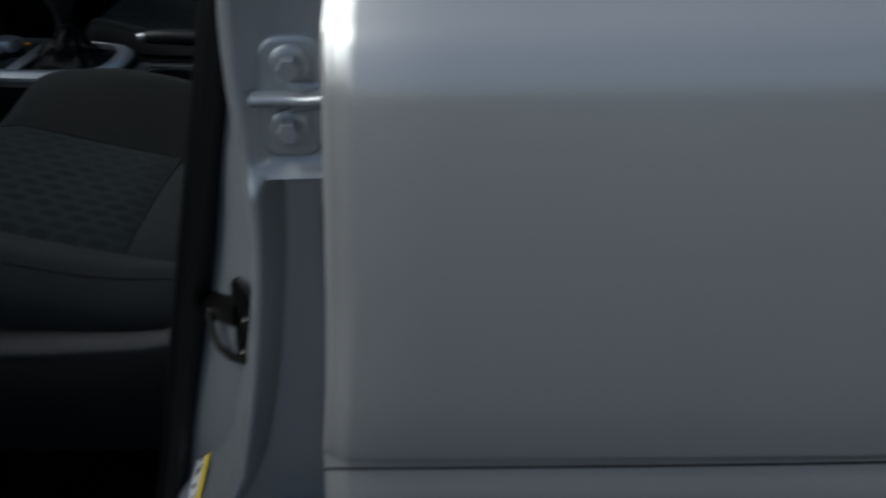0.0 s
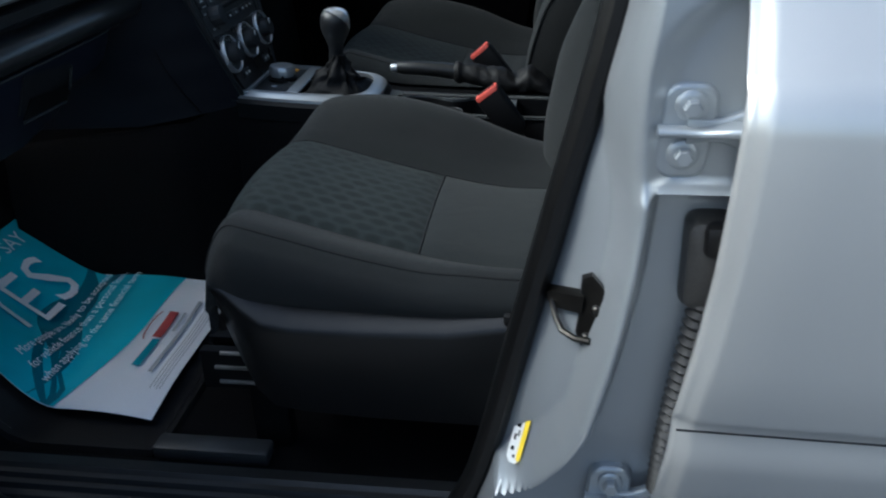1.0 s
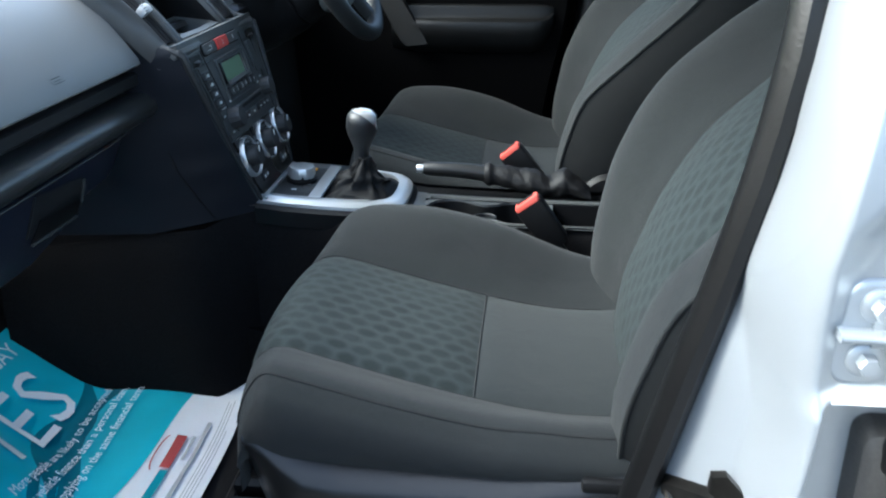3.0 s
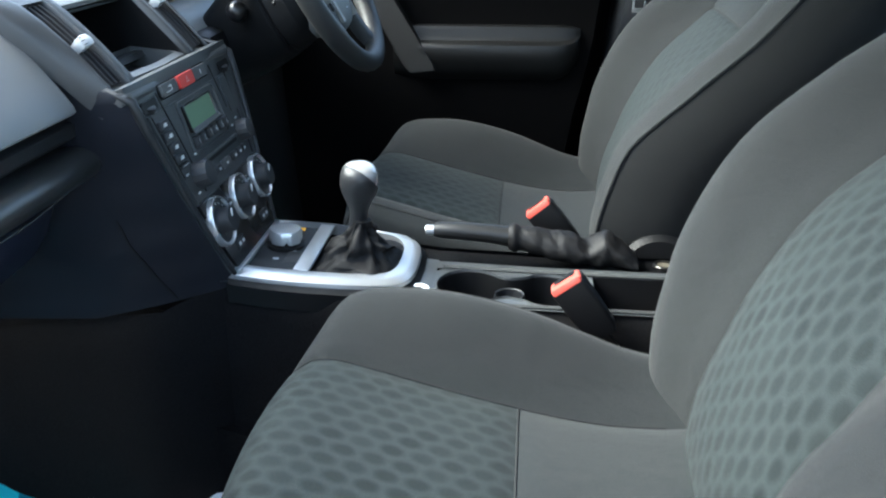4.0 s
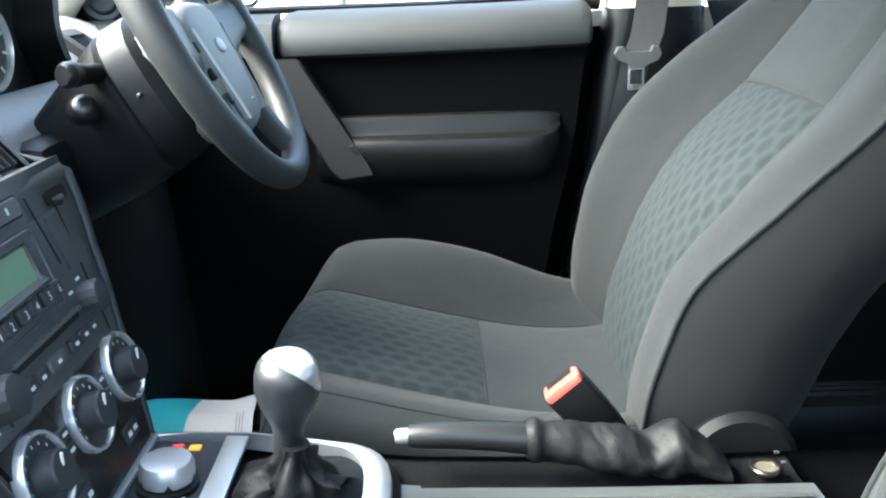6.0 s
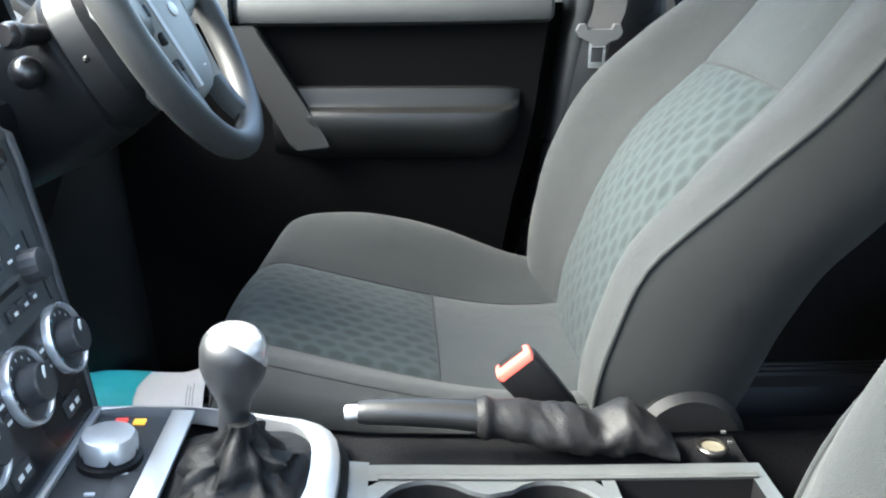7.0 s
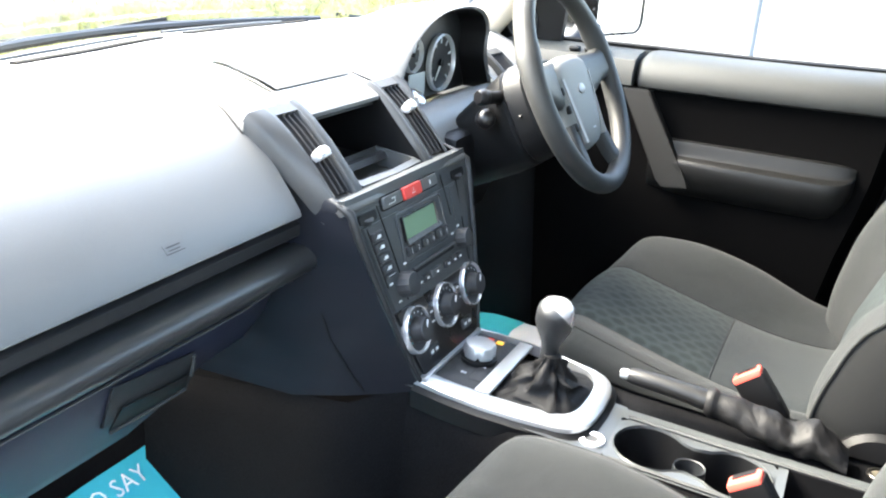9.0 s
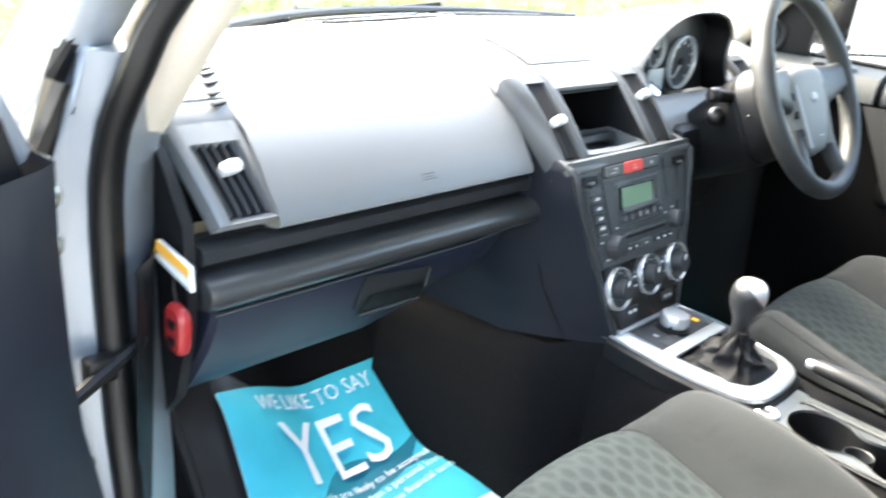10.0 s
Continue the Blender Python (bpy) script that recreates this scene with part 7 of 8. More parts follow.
part("knob", bm, M_SILVER, ter, "chrome rotary knob", angle=30)
for x, y, mat in ((-0.322, 0.070, M_AMBER), (-0.338, 0.070, M_REDLAMP)):
    bm = bmesh.new()
    box(bm, (x, y, plate_z(x) - 0.0005), (0.011, 0.009, 0.003), 0.0012)
    part("tell_tale", bm, mat, ter)
for x, y, w_ in ((-0.330, -0.040, 0.008), (-0.308, -0.030, 0.007), (-0.312, -0.012, 0.006)):
    bm = bmesh.new()
    box(bm, (x, y, plate_z(x) - 0.0003), (w_, 0.003, 0.0016), 0.0)
    part("symbol", bm, M_GREYPRINT, ter)
bm = bmesh.new()
box(bm, (-0.309, -0.030, plate_z(-0.309) - 0.001), (0.020, 0.040, 0.003), 0.001)
part("rocker_switch", bm, M_BUTTON, ter)

# gear lever with leather boot
gear = thing("gear_lever", (-0.215, -0.005, 0.765), "gear lever with black leather boot and silver-topped knob", "gear lever")
G0 = Vector((-0.222, -0.006, 0.772))
KT = Vector((-0.213, -0.028, 0.905))
bm = bmesh.new()
rings = []
rnd = random.Random(7)
for i in range(15):
    k = i / 14
    ring = []
    for j in range(48):
        a = math.tau * j / 48
        ca, sa = math.cos(a), math.sin(a)
        bx = 0.063 * math.copysign(abs(ca) ** 0.45, ca) - 0.003
        by = 0.073 * math.copysign(abs(sa) ** 0.5, sa) * (1.0 if ca < 0.3 else 1 - 0.30 * (ca - 0.3))
        crease = noise.noise(Vector((ca * 2.2, sa * 2.2, k * 5.0)))
        fold = -0.010 * math.sin(k * math.pi) ** 0.7 * abs(crease) ** 0.6 + 0.007 * math.sin(k * math.pi) * (math.sin(4 * a + 3 * k) + 0.7 * math.sin(9 * a - 5 * k + 1.0)) + 0.005 * math.sin(2 * a + 16 * k) * math.sin(k * math.pi)
        shrink = (1 - k) ** 1.25
        c = G0.lerp(KT + Vector((0.0, 0.004, -0.070)), k)
        top = 0.0115 * (1 - shrink)
        rad = Vector((bx * shrink + ca * (top + fold), by * shrink + sa * (top + fold), 0))
        zz = plate_z(-0.22) - 0.004 + (0.064) * (k ** 1.35) + 0.006 * math.sin(k * math.pi) * math.sin(3 * a + 7 * k)
        ring.append(V(c.x + rad.x, c.y + rad.y, zz))
    rings.append(ring)
loft(bm, rings)
part("boot", bm, M_LEATHER, gear, "creased black leather boot", angle=70)
bm = bmesh.new()
ax = (KT - Vector((-0.220, -0.016, 0.83))).normalized()
prof = [(0.0115, -0.085), (0.0122, -0.078), (0.0124, -0.066), (0.0118, -0.056), (0.0130, -0.046), (0.0172, -0.035), (0.0224, -0.023), (0.0254, -0.012), (0.0250, -0.002)]
base = KT - ax * 0.012
rot = ax.to_track_quat("Z", "Y").to_matrix().to_4x4()
prof = prof + [(0.0250, 0.002), (0.0232, 0.009), (0.0190, 0.0145), (0.0135, 0.0170), (0.0070, 0.0182), (0.0, 0.0186)]
lathe(bm, prof, Matrix.Translation(base) @ rot, 36)
cap_way = Vector((0.50, 0.50, 0.70)).normalized()
cut = base + cap_way * 0.0015
cap = bm.copy()
bmesh.ops.bisect_plane(cap, geom=cap.verts[:] + cap.edges[:] + cap.faces[:], plane_co=cut, plane_no=cap_way, clear_inner=True)
bmesh.ops.bisect_plane(bm, geom=bm.verts[:] + bm.edges[:] + bm.faces[:], plane_co=cut, plane_no=cap_way, clear_outer=True)
part("knob", bm, M_HARD, gear, "dark grey plastic knob", angle=60)
part("knob_cap", cap, M_DIALRING, gear, "silver knob cap", angle=60)

# handbrake
hb = thing("handbrake", (0.05, 0.065, 0.75), "handbrake lever with worn leather grip and black gaiter", "handbrake")
pth = [V(-0.128, 0.066, 0.787), V(-0.120, 0.066, 0.787), V(-0.09, 0.066, 0.7865), V(-0.05, 0.066, 0.784), V(-0.018, 0.066, 0.780)]
bm = bmesh.new()
rings = []
for p, r in zip([pth[0] - V(0.0, 0, 0)] + pth, (0.006, 0.0095, 0.0115, 0.0125, 0.0135, 0.0145)):
    rings.append([p + V(0, r * 1.05 * math.cos(a), r * math.sin(a)) for a in [math.tau * j / 16 for j in range(16)]])
loft(bm, rings)
part("grip", bm, M_GRIP, hb, "worn grey leather grip")
bm = bmesh.new()
lathe(bm, [(0.0072, 0), (0.0072, 0.010), (0.006, 0.013), (0.0, 0.0135)], Matrix.Translation((-0.127, 0.066, 0.787)) @ pose(0, 0, 0, 0, -90, 0), 16)
part("push_button", bm, M_SILVER, hb, "chrome push button")
bm = bmesh.new()
rings = []
stations = [(-0.022, 0.781, 0.0165, 0.0175), (-0.014, 0.780, 0.0195, 0.021), (-0.006, 0.779, 0.0165, 0.0175), (0.010, 0.777, 0.0205, 0.0190), (0.040, 0.771, 0.024, 0.0215), (0.070, 0.766, 0.027, 0.0225), (0.088, 0.762, 0.025, 0.0190), (0.100, 0.764, 0.027, 0.0235), (0.115, 0.768, 0.029, 0.0250), (0.128, 0.763, 0.028, 0.0200), (0.142, 0.757, 0.030, 0.0160), (0.158, 0.750, 0.030, 0.0090)]
for i in range(67):
    x = -0.022 + 0.180 * i / 66
    z, ry, rz = curve_table(stations, x)
    free = smooth_step(-0.004, 0.03, x) * (1 - 0.6 * smooth_step(0.13, 0.158, x))
    ring = []
    for j in range(32):
        a = math.tau * j / 32
        crease = noise.noise(Vector((x * 60, math.cos(a) * 1.6 + x * 25, math.sin(a) * 1.6)))
        wr = 1 + free * (0.16 * crease - 0.10 * abs(noise.noise(Vector((x * 110 + math.sin(a) * 1.5, math.cos(a) * 1.2, 4.0)))))
        zz = z + rz * wr * math.sin(a)
        ring.append(V(x, 0.064 + ry * wr * math.cos(a), max(zz, con_top(x) - 0.006) if x > 0.01 else zz))
    rings.append(ring)
loft(bm, rings)
part("gaiter", bm, M_LEATHER, hb, "creased black leather gaiter", angle=70)

# ---- driver's door, closed ----
dd = thing("driver_door", (-0.1, 0.80, 0.45), "closed driver's door with black and grey plastic inner trim", "car door")


def ysec(z):
    return lerp_table([(0.45, 0.735), (0.70, 0.715), (0.86, 0.705), (0.98, 0.715), (1.06, 0.715), (1.09, 0.722), (1.115, 0.745), (1.13, 0.79)], z)


def dx_front(z):
    return lerp_table([(0.45, -0.50), (0.9, -0.52), (1.13, -0.50)], z)


def dx_rear(z):
    return lerp_table([(0.45, 0.02), (0.72, 0.078), (0.985, 0.128), (1.13, 0.146)], z)


bm = bmesh.new()
zs = [0.45, 0.6, 0.7, 0.80, 0.86, 0.90, 0.95, 1.0, 1.04, 1.07, 1.10]
sheet(bm, [[V(dx_front(z) + (dx_rear(z) - dx_front(z)) * k, ysec(z) + 0.01, z) for k in (0, 0.2, 0.4, 0.6, 0.8, 0.97, 1)] + [V(dx_rear(z) + 0.010, ysec(z) + 0.05, z), V(dx_rear(z) + 0.05, ysec(z) + 0.085, z), V(dx_rear(z) + 0.12, ysec(z) + 0.09, z)] for z in zs])
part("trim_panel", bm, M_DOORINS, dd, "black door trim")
# padded top rail
bm = bmesh.new()
rail = [(0.775, 1.06), (0.722, 1.068), (0.708, 1.074), (0.703, 1.086), (0.706, 1.104), (0.716, 1.120), (0.735, 1.131), (0.770, 1.137), (0.812, 1.138), (0.82, 1.06)]
loft(bm, [[V(x, 0.76 + (y - 0.76) * s, 1.10 + (z - 1.10) * s + dz) for y, z in rail] for x, s, dz in ((-0.332, 0.7, -0.004), (-0.322, 0.94, -0.002), (-0.305, 1, 0.0), (-0.15, 1, 0.001), (0.0, 1, 0.003), (0.125, 1, 0.006), (0.140, 0.95, 0.006), (0.146, 0.8, 0.006))])
part("top_rail", bm, M_DOORGREY, dd, "soft grey padded top rail")
# front quarter: grey facia ahead of the rail and diagonal trim
bm = bmesh.new()
loft(bm, [[V(x, y, z) for y, z in ((0.70, 1.074), (0.698, 1.10), (0.71, 1.122), (0.74, 1.132), (0.80, 1.134), (0.80, 1.07))] for x in (-0.62, -0.45, -0.335)])
part("front_quarter", bm, M_DOORGREY, dd)
bm = bmesh.new()
quad = [V(-0.354, 0.700, 1.070), V(-0.298, 0.700, 1.070), V(-0.200, 0.684, 0.908), V(-0.190, 0.690, 0.890), V(-0.244, 0.690, 0.884), V(-0.258, 0.684, 0.900)]
slab(bm, quad, (0, 0.03, 0))
bmesh.ops.bevel(bm, geom=bm.edges[:], offset=0.003, segments=2, affect="EDGES")
part("diagonal_trim", bm, M_DIAG, dd, "grey diagonal trim piece")
# arm rest with hollow pull
bm = bmesh.new()
arm = [(0.722, 0.980), (0.712, 0.977), (0.706, 0.968), (0.704, 0.957), (0.698, 0.950), (0.686, 0.947), (0.677, 0.943), (0.673, 0.935), (0.676, 0.915), (0.686, 0.892), (0.702, 0.874), (0.722, 0.866)]
loft(bm, [[V(x, 0.722 + (y - 0.722) * s, 0.968 + (z - 0.968) * q) for y, z in arm] for x, s, q in ((-0.28, 0.5, 0.9), (-0.22, 0.66, 1.0), (-0.10, 0.72, 1), (0.0, 0.72, 1), (0.045, 0.70, 1.0), (0.066, 0.63, 0.94), (0.082, 0.50, 0.80), (0.093, 0.30, 0.58), (0.098, 0.12, 0.40))])
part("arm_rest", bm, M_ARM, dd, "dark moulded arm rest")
bm = bmesh.new()
sheet(bm, [[V(-0.60, 0.80, 1.13), V(0.15, 0.80, 1.14)], [V(-0.42, 0.76, 1.35), V(0.19, 0.76, 1.36)], [V(-0.15, 0.70, 1.58), V(0.22, 0.70, 1.60)]])
ob = part("window_pane", bm, M_GLASS, dd)
ob.visible_shadow = False
bm = bmesh.new()
tube(bm, [V(-0.62, 0.80, 1.135), V(-0.32, 0.80, 1.139), V(-0.1, 0.803, 1.140), V(0.15, 0.805, 1.147)], 0.006, 6)
part("window_channel", bm, M_SEAL, dd)
bm = bmesh.new()
tube(bm, [V(0.150, 0.80, 1.13), V(0.185, 0.765, 1.35), V(0.21, 0.70, 1.59)], 0.022, 8)
part("window_frame", bm, M_SEAL, dd)
# sail panel with tweeter at the front corner
bm = bmesh.new()
slab(bm, [V(-0.68, 0.775, 1.115), V(-0.515, 0.775, 1.120), V(-0.506, 0.768, 1.21), V(-0.500, 0.755, 1.30), V(-0.535, 0.755, 1.30), V(-0.62, 0.765, 1.20)], (0, 0.02, 0))
part("corner_panel", bm, M_BLACK, dd)
for r0, h0 in ((0.036, 0.006), (0.024, 0.009)):
    bm = bmesh.new()
    loft(bm, [[V(-0.600 + r * math.cos(k * math.tau / 28), 0.770 - h, 1.165 + r * math.sin(k * math.tau / 28)) for k in range(28)] for r, h in ((r0, 0), (r0, h0), (r0 * 0.9, h0 + 0.002), (r0 * 0.8, h0))])
    part("tweeter", bm, M_HARD, dd)
for i in range(3):
    bm = bmesh.new()
    box(bm, (-0.40 - 0.032 * i, 0.722, 1.130), (0.022, 0.020, 0.010), 0.004)
    part("window_switch", bm, M_BLACK, dd)
bm = bmesh.new()
sheet(bm, [[V(x, 0.955 - 0.6 * max(0, z - 1.0) ** 1.2, z) for x in (-0.62, -0.3, 0.1, 0.6, 1.2)] for z in (0.42, 0.7, 0.95, 1.05, 1.12)])
part("outer_skin", bm, M_PAINT, dd)

# driver's centre pillar: black lower trim, beige upper
bm = bmesh.new()
rings = []
for z, x0, x1 in ((0.44, 0.06, 0.40), (0.64, 0.102, 0.36), (0.74, 0.118, 0.345), (0.93, 0.150, 0.335), (1.07, 0.168, 0.330), (1.128, 0.176, 0.326)):
    rings.append([V(x0, 0.80, z), V(x0 + 0.001, 0.762, z), V(x0 + 0.006, 0.751, z), V(x0 + 0.016, 0.744, z), V(x0 + 0.030, 0.741, z), V((x0 + x1) / 2, 0.740, z), V(x1 - 0.014, 0.742, z), V(x1, 0.76, z), V(x1, 0.82, z)])
loft(bm, rings)
setting("pillar_trim_lower_driver", bm, M_GLOSSBLACK, "black plastic lower trim of the driver's centre pillar", "pillar", angle=60)
bm = bmesh.new()
rings = []
for z, x0, x1, yy in ((1.128, 0.180, 0.322, 0.738), (1.25, 0.19, 0.315, 0.725), (1.42, 0.20, 0.31, 0.69), (1.60, 0.20, 0.31, 0.63)):
    rings.append([V(x0, yy + 0.07, z), V(x0 + 0.002, yy + 0.02, z), V(x0 + 0.016, yy + 0.006, z), V((x0 + x1) / 2, yy, z), V(x1 - 0.016, yy + 0.006, z), V(x1, yy + 0.02, z), V(x1, yy + 0.07, z)])
loft(bm, rings)
setting("pillar_trim_upper_driver", bm, M_BEIGE, "beige upper trim of the driver's centre pillar", "pillar", angle=60)
# rear driver-side door trim and window beyond the pillar
bm = bmesh.new()
sheet(bm, [[V(0.34, 0.755, z), V(0.8, 0.755, z), V(1.3, 0.755, z)] for z in (0.44, 0.8, 1.1)] + [[V(0.34, 0.80, 1.135), V(0.8, 0.80, 1.14), V(1.3, 0.80, 1.15)]])
setting("rear_door_trim_driver", bm, M_CARPET, "dark plastic trim of the rear door on the driver's side", "door trim")
bm = bmesh.new()
sheet(bm, [[V(0.33, 0.80, 1.135), V(1.3, 0.80, 1.15)], [V(0.33, 0.70, 1.60), V(1.3, 0.69, 1.62)]])
ob = setting("window_rear_driver", bm, M_GLASS, "clear rear side window glass", "window")
ob.visible_shadow = False

# seat belt on the driver's pillar
belt = thing("seat_belt", (0.23, 0.70, 1.0), "grey webbing seat belt with its tongue hanging on the pillar", "seat belt")


def webbing(pts, w, bm):
    rows = []
    for (x, y, z), tw in pts:
        rows.append([V(x - w / 2 * math.cos(tw), y - w / 2 * math.sin(tw), z), V(x, y, z), V(x + w / 2 * math.cos(tw), y + w / 2 * math.sin(tw), z)])
    sheet(bm, rows)
    sheet(bm, [[p + V(0, -0.0014, 0) for p in r] for r in rows])
    return bm


bm = webbing([((0.252, 0.700, 1.50), 0.15), ((0.246, 0.705, 1.30), 0.12), ((0.232, 0.700, 1.15), 0.1), ((0.222, 0.690, 1.09), 0.1), ((0.206, 0.682, 1.056), 0.1)], 0.050, bmesh.new())
part("shoulder_webbing", bm, M_BELT, belt)
bm = webbing([((0.206, 0.686, 1.052), 0.2), ((0.195, 0.690, 1.00), 0.35), ((0.180, 0.698, 0.92), 0.5), ((0.160, 0.703, 0.80), 0.6), ((0.14, 0.705, 0.70), 0.7), ((0.13, 0.705, 0.58), 0.7)], 0.046, bmesh.new())
part("lap_webbing", bm, M_BELT, belt)
bm = bmesh.new()
loft(bm, [[V(0.206 + a, 0.676 + o, 1.062 + b) for a, b in ((-0.034, 0.004), (-0.030, 0.013), (-0.022, 0.014), (-0.018, 0.006), (0.018, 0.006), (0.022, 0.014), (0.030, 0.013), (0.034, 0.002), (0.028, -0.007), (0.014, -0.012), (0.008, -0.018), (-0.008, -0.018), (-0.014, -0.012), (-0.028, -0.006))] for o in (-0.008, 0.006)])
tg = part("tongue_grip", bm, M_GRIPGREY, belt, "grey plastic belt tongue grip")
bm = bmesh.new()
o4 = [(-0.0125, -0.014), (0.0125, -0.014), (0.0125, -0.050), (-0.0125, -0.050)]
i4 = [(-0.0085, -0.020), (0.0085, -0.020), (0.0085, -0.041), (-0.0085, -0.041)]
loft(bm, [[V(0.204 + a, y, 1.062 + b) for a, b in p] for p, y in ((o4, 0.672), (i4, 0.672), (i4, 0.6745), (o4, 0.6745), (o4, 0.672))], caps=False)
part("tongue_plate", bm, M_CHROME, tg, "bright steel tongue")

# door mirror outside the driver's window
mir = thing("door_mirror", (-0.45, 0.95, 1.10), "black door mirror outside the driver's window", "door mirror")
MIR = Matrix.Translation((-0.446, 0.955, 1.228)) @ Matrix.Rotation(radians(-20), 4, "Z")
bm = bmesh.new()
loft(bm, [[MIR @ V(dx, a * k, b * k) for a, b in round_rect(0.180, 0.180, 0.03, 5)] for dx, k in ((0.0, 0.94), (0.008, 0.97), (0.004, 1.0), (-0.04, 1.0), (-0.10, 0.9), (-0.14, 0.55))])
part("housing", bm, M_GLOSSBLACK, mir)
bm = bmesh.new()
loft(bm, [[MIR @ V(dx, a, b) for a, b in round_rect(0.166, 0.166, 0.026, 5)] for dx in (-0.002, 0.004)])
part("mirror_glass", bm, M_MIRROR, mir)
bm = bmesh.new()
tube(bm, [V(-0.52, 0.81, 1.10), V(-0.51, 0.85, 1.12), V(-0.49, 0.90, 1.16)], [0.03, 0.026, 0.03], 10)
part("stem", bm, M_GLOSSBLACK, mir)


# ---- paper floor mats ----
def paper_mat(name, corner_r, along, across, length, width, label, full):
    """Printed paper mat lying on the floor and up the toe board. along: unit way to its top; across: unit way to its right."""
    corner_r, along, across = Vector(corner_r), Vector(along), Vector(across)
    t = thing(name, corner_r, label, "paper floor mat", "paper floor mats")

    def place(u, v, lift=0.0):
        """u across from the left edge, v up from the bottom edge; the sheet follows the floor."""
        q = corner_r + across * u
        left_ = v
        while left_ > 1e-6:
            step = min(left_, 0.02)
            slope = (floor_z(q.x - 0.01, q.y) - floor_z(q.x + 0.01, q.y)) / 0.02
            q = q + along * (step / math.sqrt(1 + slope * slope))
            left_ -= step
        wave = 0.004 * math.sin(u * 17 + v * 9) + 0.003 * math.sin(v * 23 - u * 6) + 0.010 * smooth_step(0.05, 0.0, v) * smooth_step(0.3, 0.44, u)
        return V(q.x, q.y, floor_z(q.x, q.y) + 0.016 + wave + lift)

    def wave_edge(u):
        k = u / width
        return 0.152 - 0.074 * k - 0.010 * math.sin(k * 5.2) + (0.0 if full else 0.01)

    us = [width * i / 22 for i in range(23)]
    bm = bmesh.new()
    rows = [[place(u, length * i / 36) for u in us] for i in range(37)]
    sheet(bm, rows)
    sheet(bm, [[p - V(0, 0, 0.0012) for p in r] for r in rows])
    part("sheet", bm, M_PAPER, t, "white paper sheet", angle=80)
    bm = bmesh.new()
    sheet(bm, [[place(u, wave_edge(u) + (length - wave_edge(u)) * i / 26, 0.0012) for u in us] for i in range(27)])
    part("teal_print", bm, M_TEAL, t, "teal printed field", angle=80, flip=True)
    # darker ribbons swirling through the teal
    for f0, f1, th in ((0.155, 0.33, 0.020), (0.19, 0.25, 0.030), (0.22, 0.20, 0.013), (0.16, 0.27, 0.010)):
        bm = bmesh.new()
        rows = []
        for i in range(23):
            u = us[i]
            k = u / width
            c = f0 + (f1 - f0) * k + 0.035 * math.sin(k * 5.5 + f1 * 20)
            h = th * (0.25 + math.sin(math.pi * k)) * (0.6 + 0.4 * math.sin(k * 9 + f0 * 50))
            c = max(c, wave_edge(u) + 0.006 + abs(h))
            rows.append([place(u, c - abs(h), 0.0020), place(u, c, 0.0020), place(u, c + abs(h), 0.0020)])
        sheet(bm, rows)
        part("ribbon_print", bm, M_TEALDARK, t, angle=80)

    def text(body, size, u, v, mat, nm, turn=0.0, lift=0.0065, align="LEFT", slant=1.0):
        bm = bmesh.new()
        c, s = math.cos(turn), math.sin(turn)
        print_words(bm, body, size, lambda a, b: place(u + a * slant * c - b * s, v + a * slant * s + b * c, lift), align)
        part(nm, bm, mat, t, flip=False, angle=80)
    if full:
        text("WE LIKE TO SAY", 0.042, width * 0.5, 0.394, M_PAPER, "heading", align="CENTER", slant=0.92)
        text("YES", 0.150, width * 0.5, 0.266, M_PAPER, "large_word", align="CENTER", slant=1.02)
        for i, line in enumerate(("More people are likely to be accepted", "for vehicle finance than a personal loan,", "when applying on the same financial terms")):
            text(line, 0.0215, width * 0.5, 0.232 - 0.027 * i, M_PAPER, "printed_line", align="CENTER", slant=0.98)
    # emblem and small print as plain shapes
    def print_bar(u, v, w, h, mat, nm, lift=0.0034):
        bm = bmesh.new()
        n_ = max(2, int(w / 0.02))
        vs = [[bm.verts.new(place(u + w * i / n_, v + y, lift)) for i in range(n_ + 1)] for y in (0.0, h)]
        for i in range(n_):
            bm.faces.new((vs[0][i], vs[0][i + 1], vs[1][i + 1], vs[1][i]))
        part(nm, bm, mat, t, flip=False, angle=80)

    print_bar(0.112, 0.066, 0.084, 0.013, M_LOGOA, "emblem_shape")
    print_bar(0.202, 0.067, 0.082, 0.016, M_LOGOB, "emblem_shape")
    bm = bmesh.new()
    arc_ = [(0.236 + 0.045 * math.cos(radians(a)), 0.090 + 0.010 * math.sin(radians(a))) for a in range(15, 166, 15)]
    tops = [bm.verts.new(place(a, b + 0.0022, 0.0034)) for a, b in arc_]
    lows = [bm.verts.new(place(a, b, 0.0034)) for a, b in arc_]
    for i in range(len(arc_) - 1):
        bm.faces.new((lows[i], lows[i + 1], tops[i + 1], tops[i]))
    part("emblem_arc", bm, M_LOGOB, t, flip=False, angle=80)
    print_bar(0.226, 0.054, 0.060, 0.0048, M_GREYPRINT, "small_print_bar")
    print_bar(0.100, 0.040, 0.225, 0.0065, M_GREYPRINT, "small_print_bar")
    for v, u0, u1 in ((0.026, 0.060, 0.380), (0.021, 0.065, 0.375), (0.016, 0.060, 0.382), (0.011, 0.062, 0.310)):
        print_bar(u0, v, u1 - u0, 0.0013, M_GREYPRINT, "small_print_bar")
    return t


paper_mat("paper_mat", (-0.383, -0.566, FLOOR), (-0.9979, 0.065, 0), (-0.040, 0.9992, 0), 0.445, 0.432, "teal and white printed paper mat on the passenger floor", True)
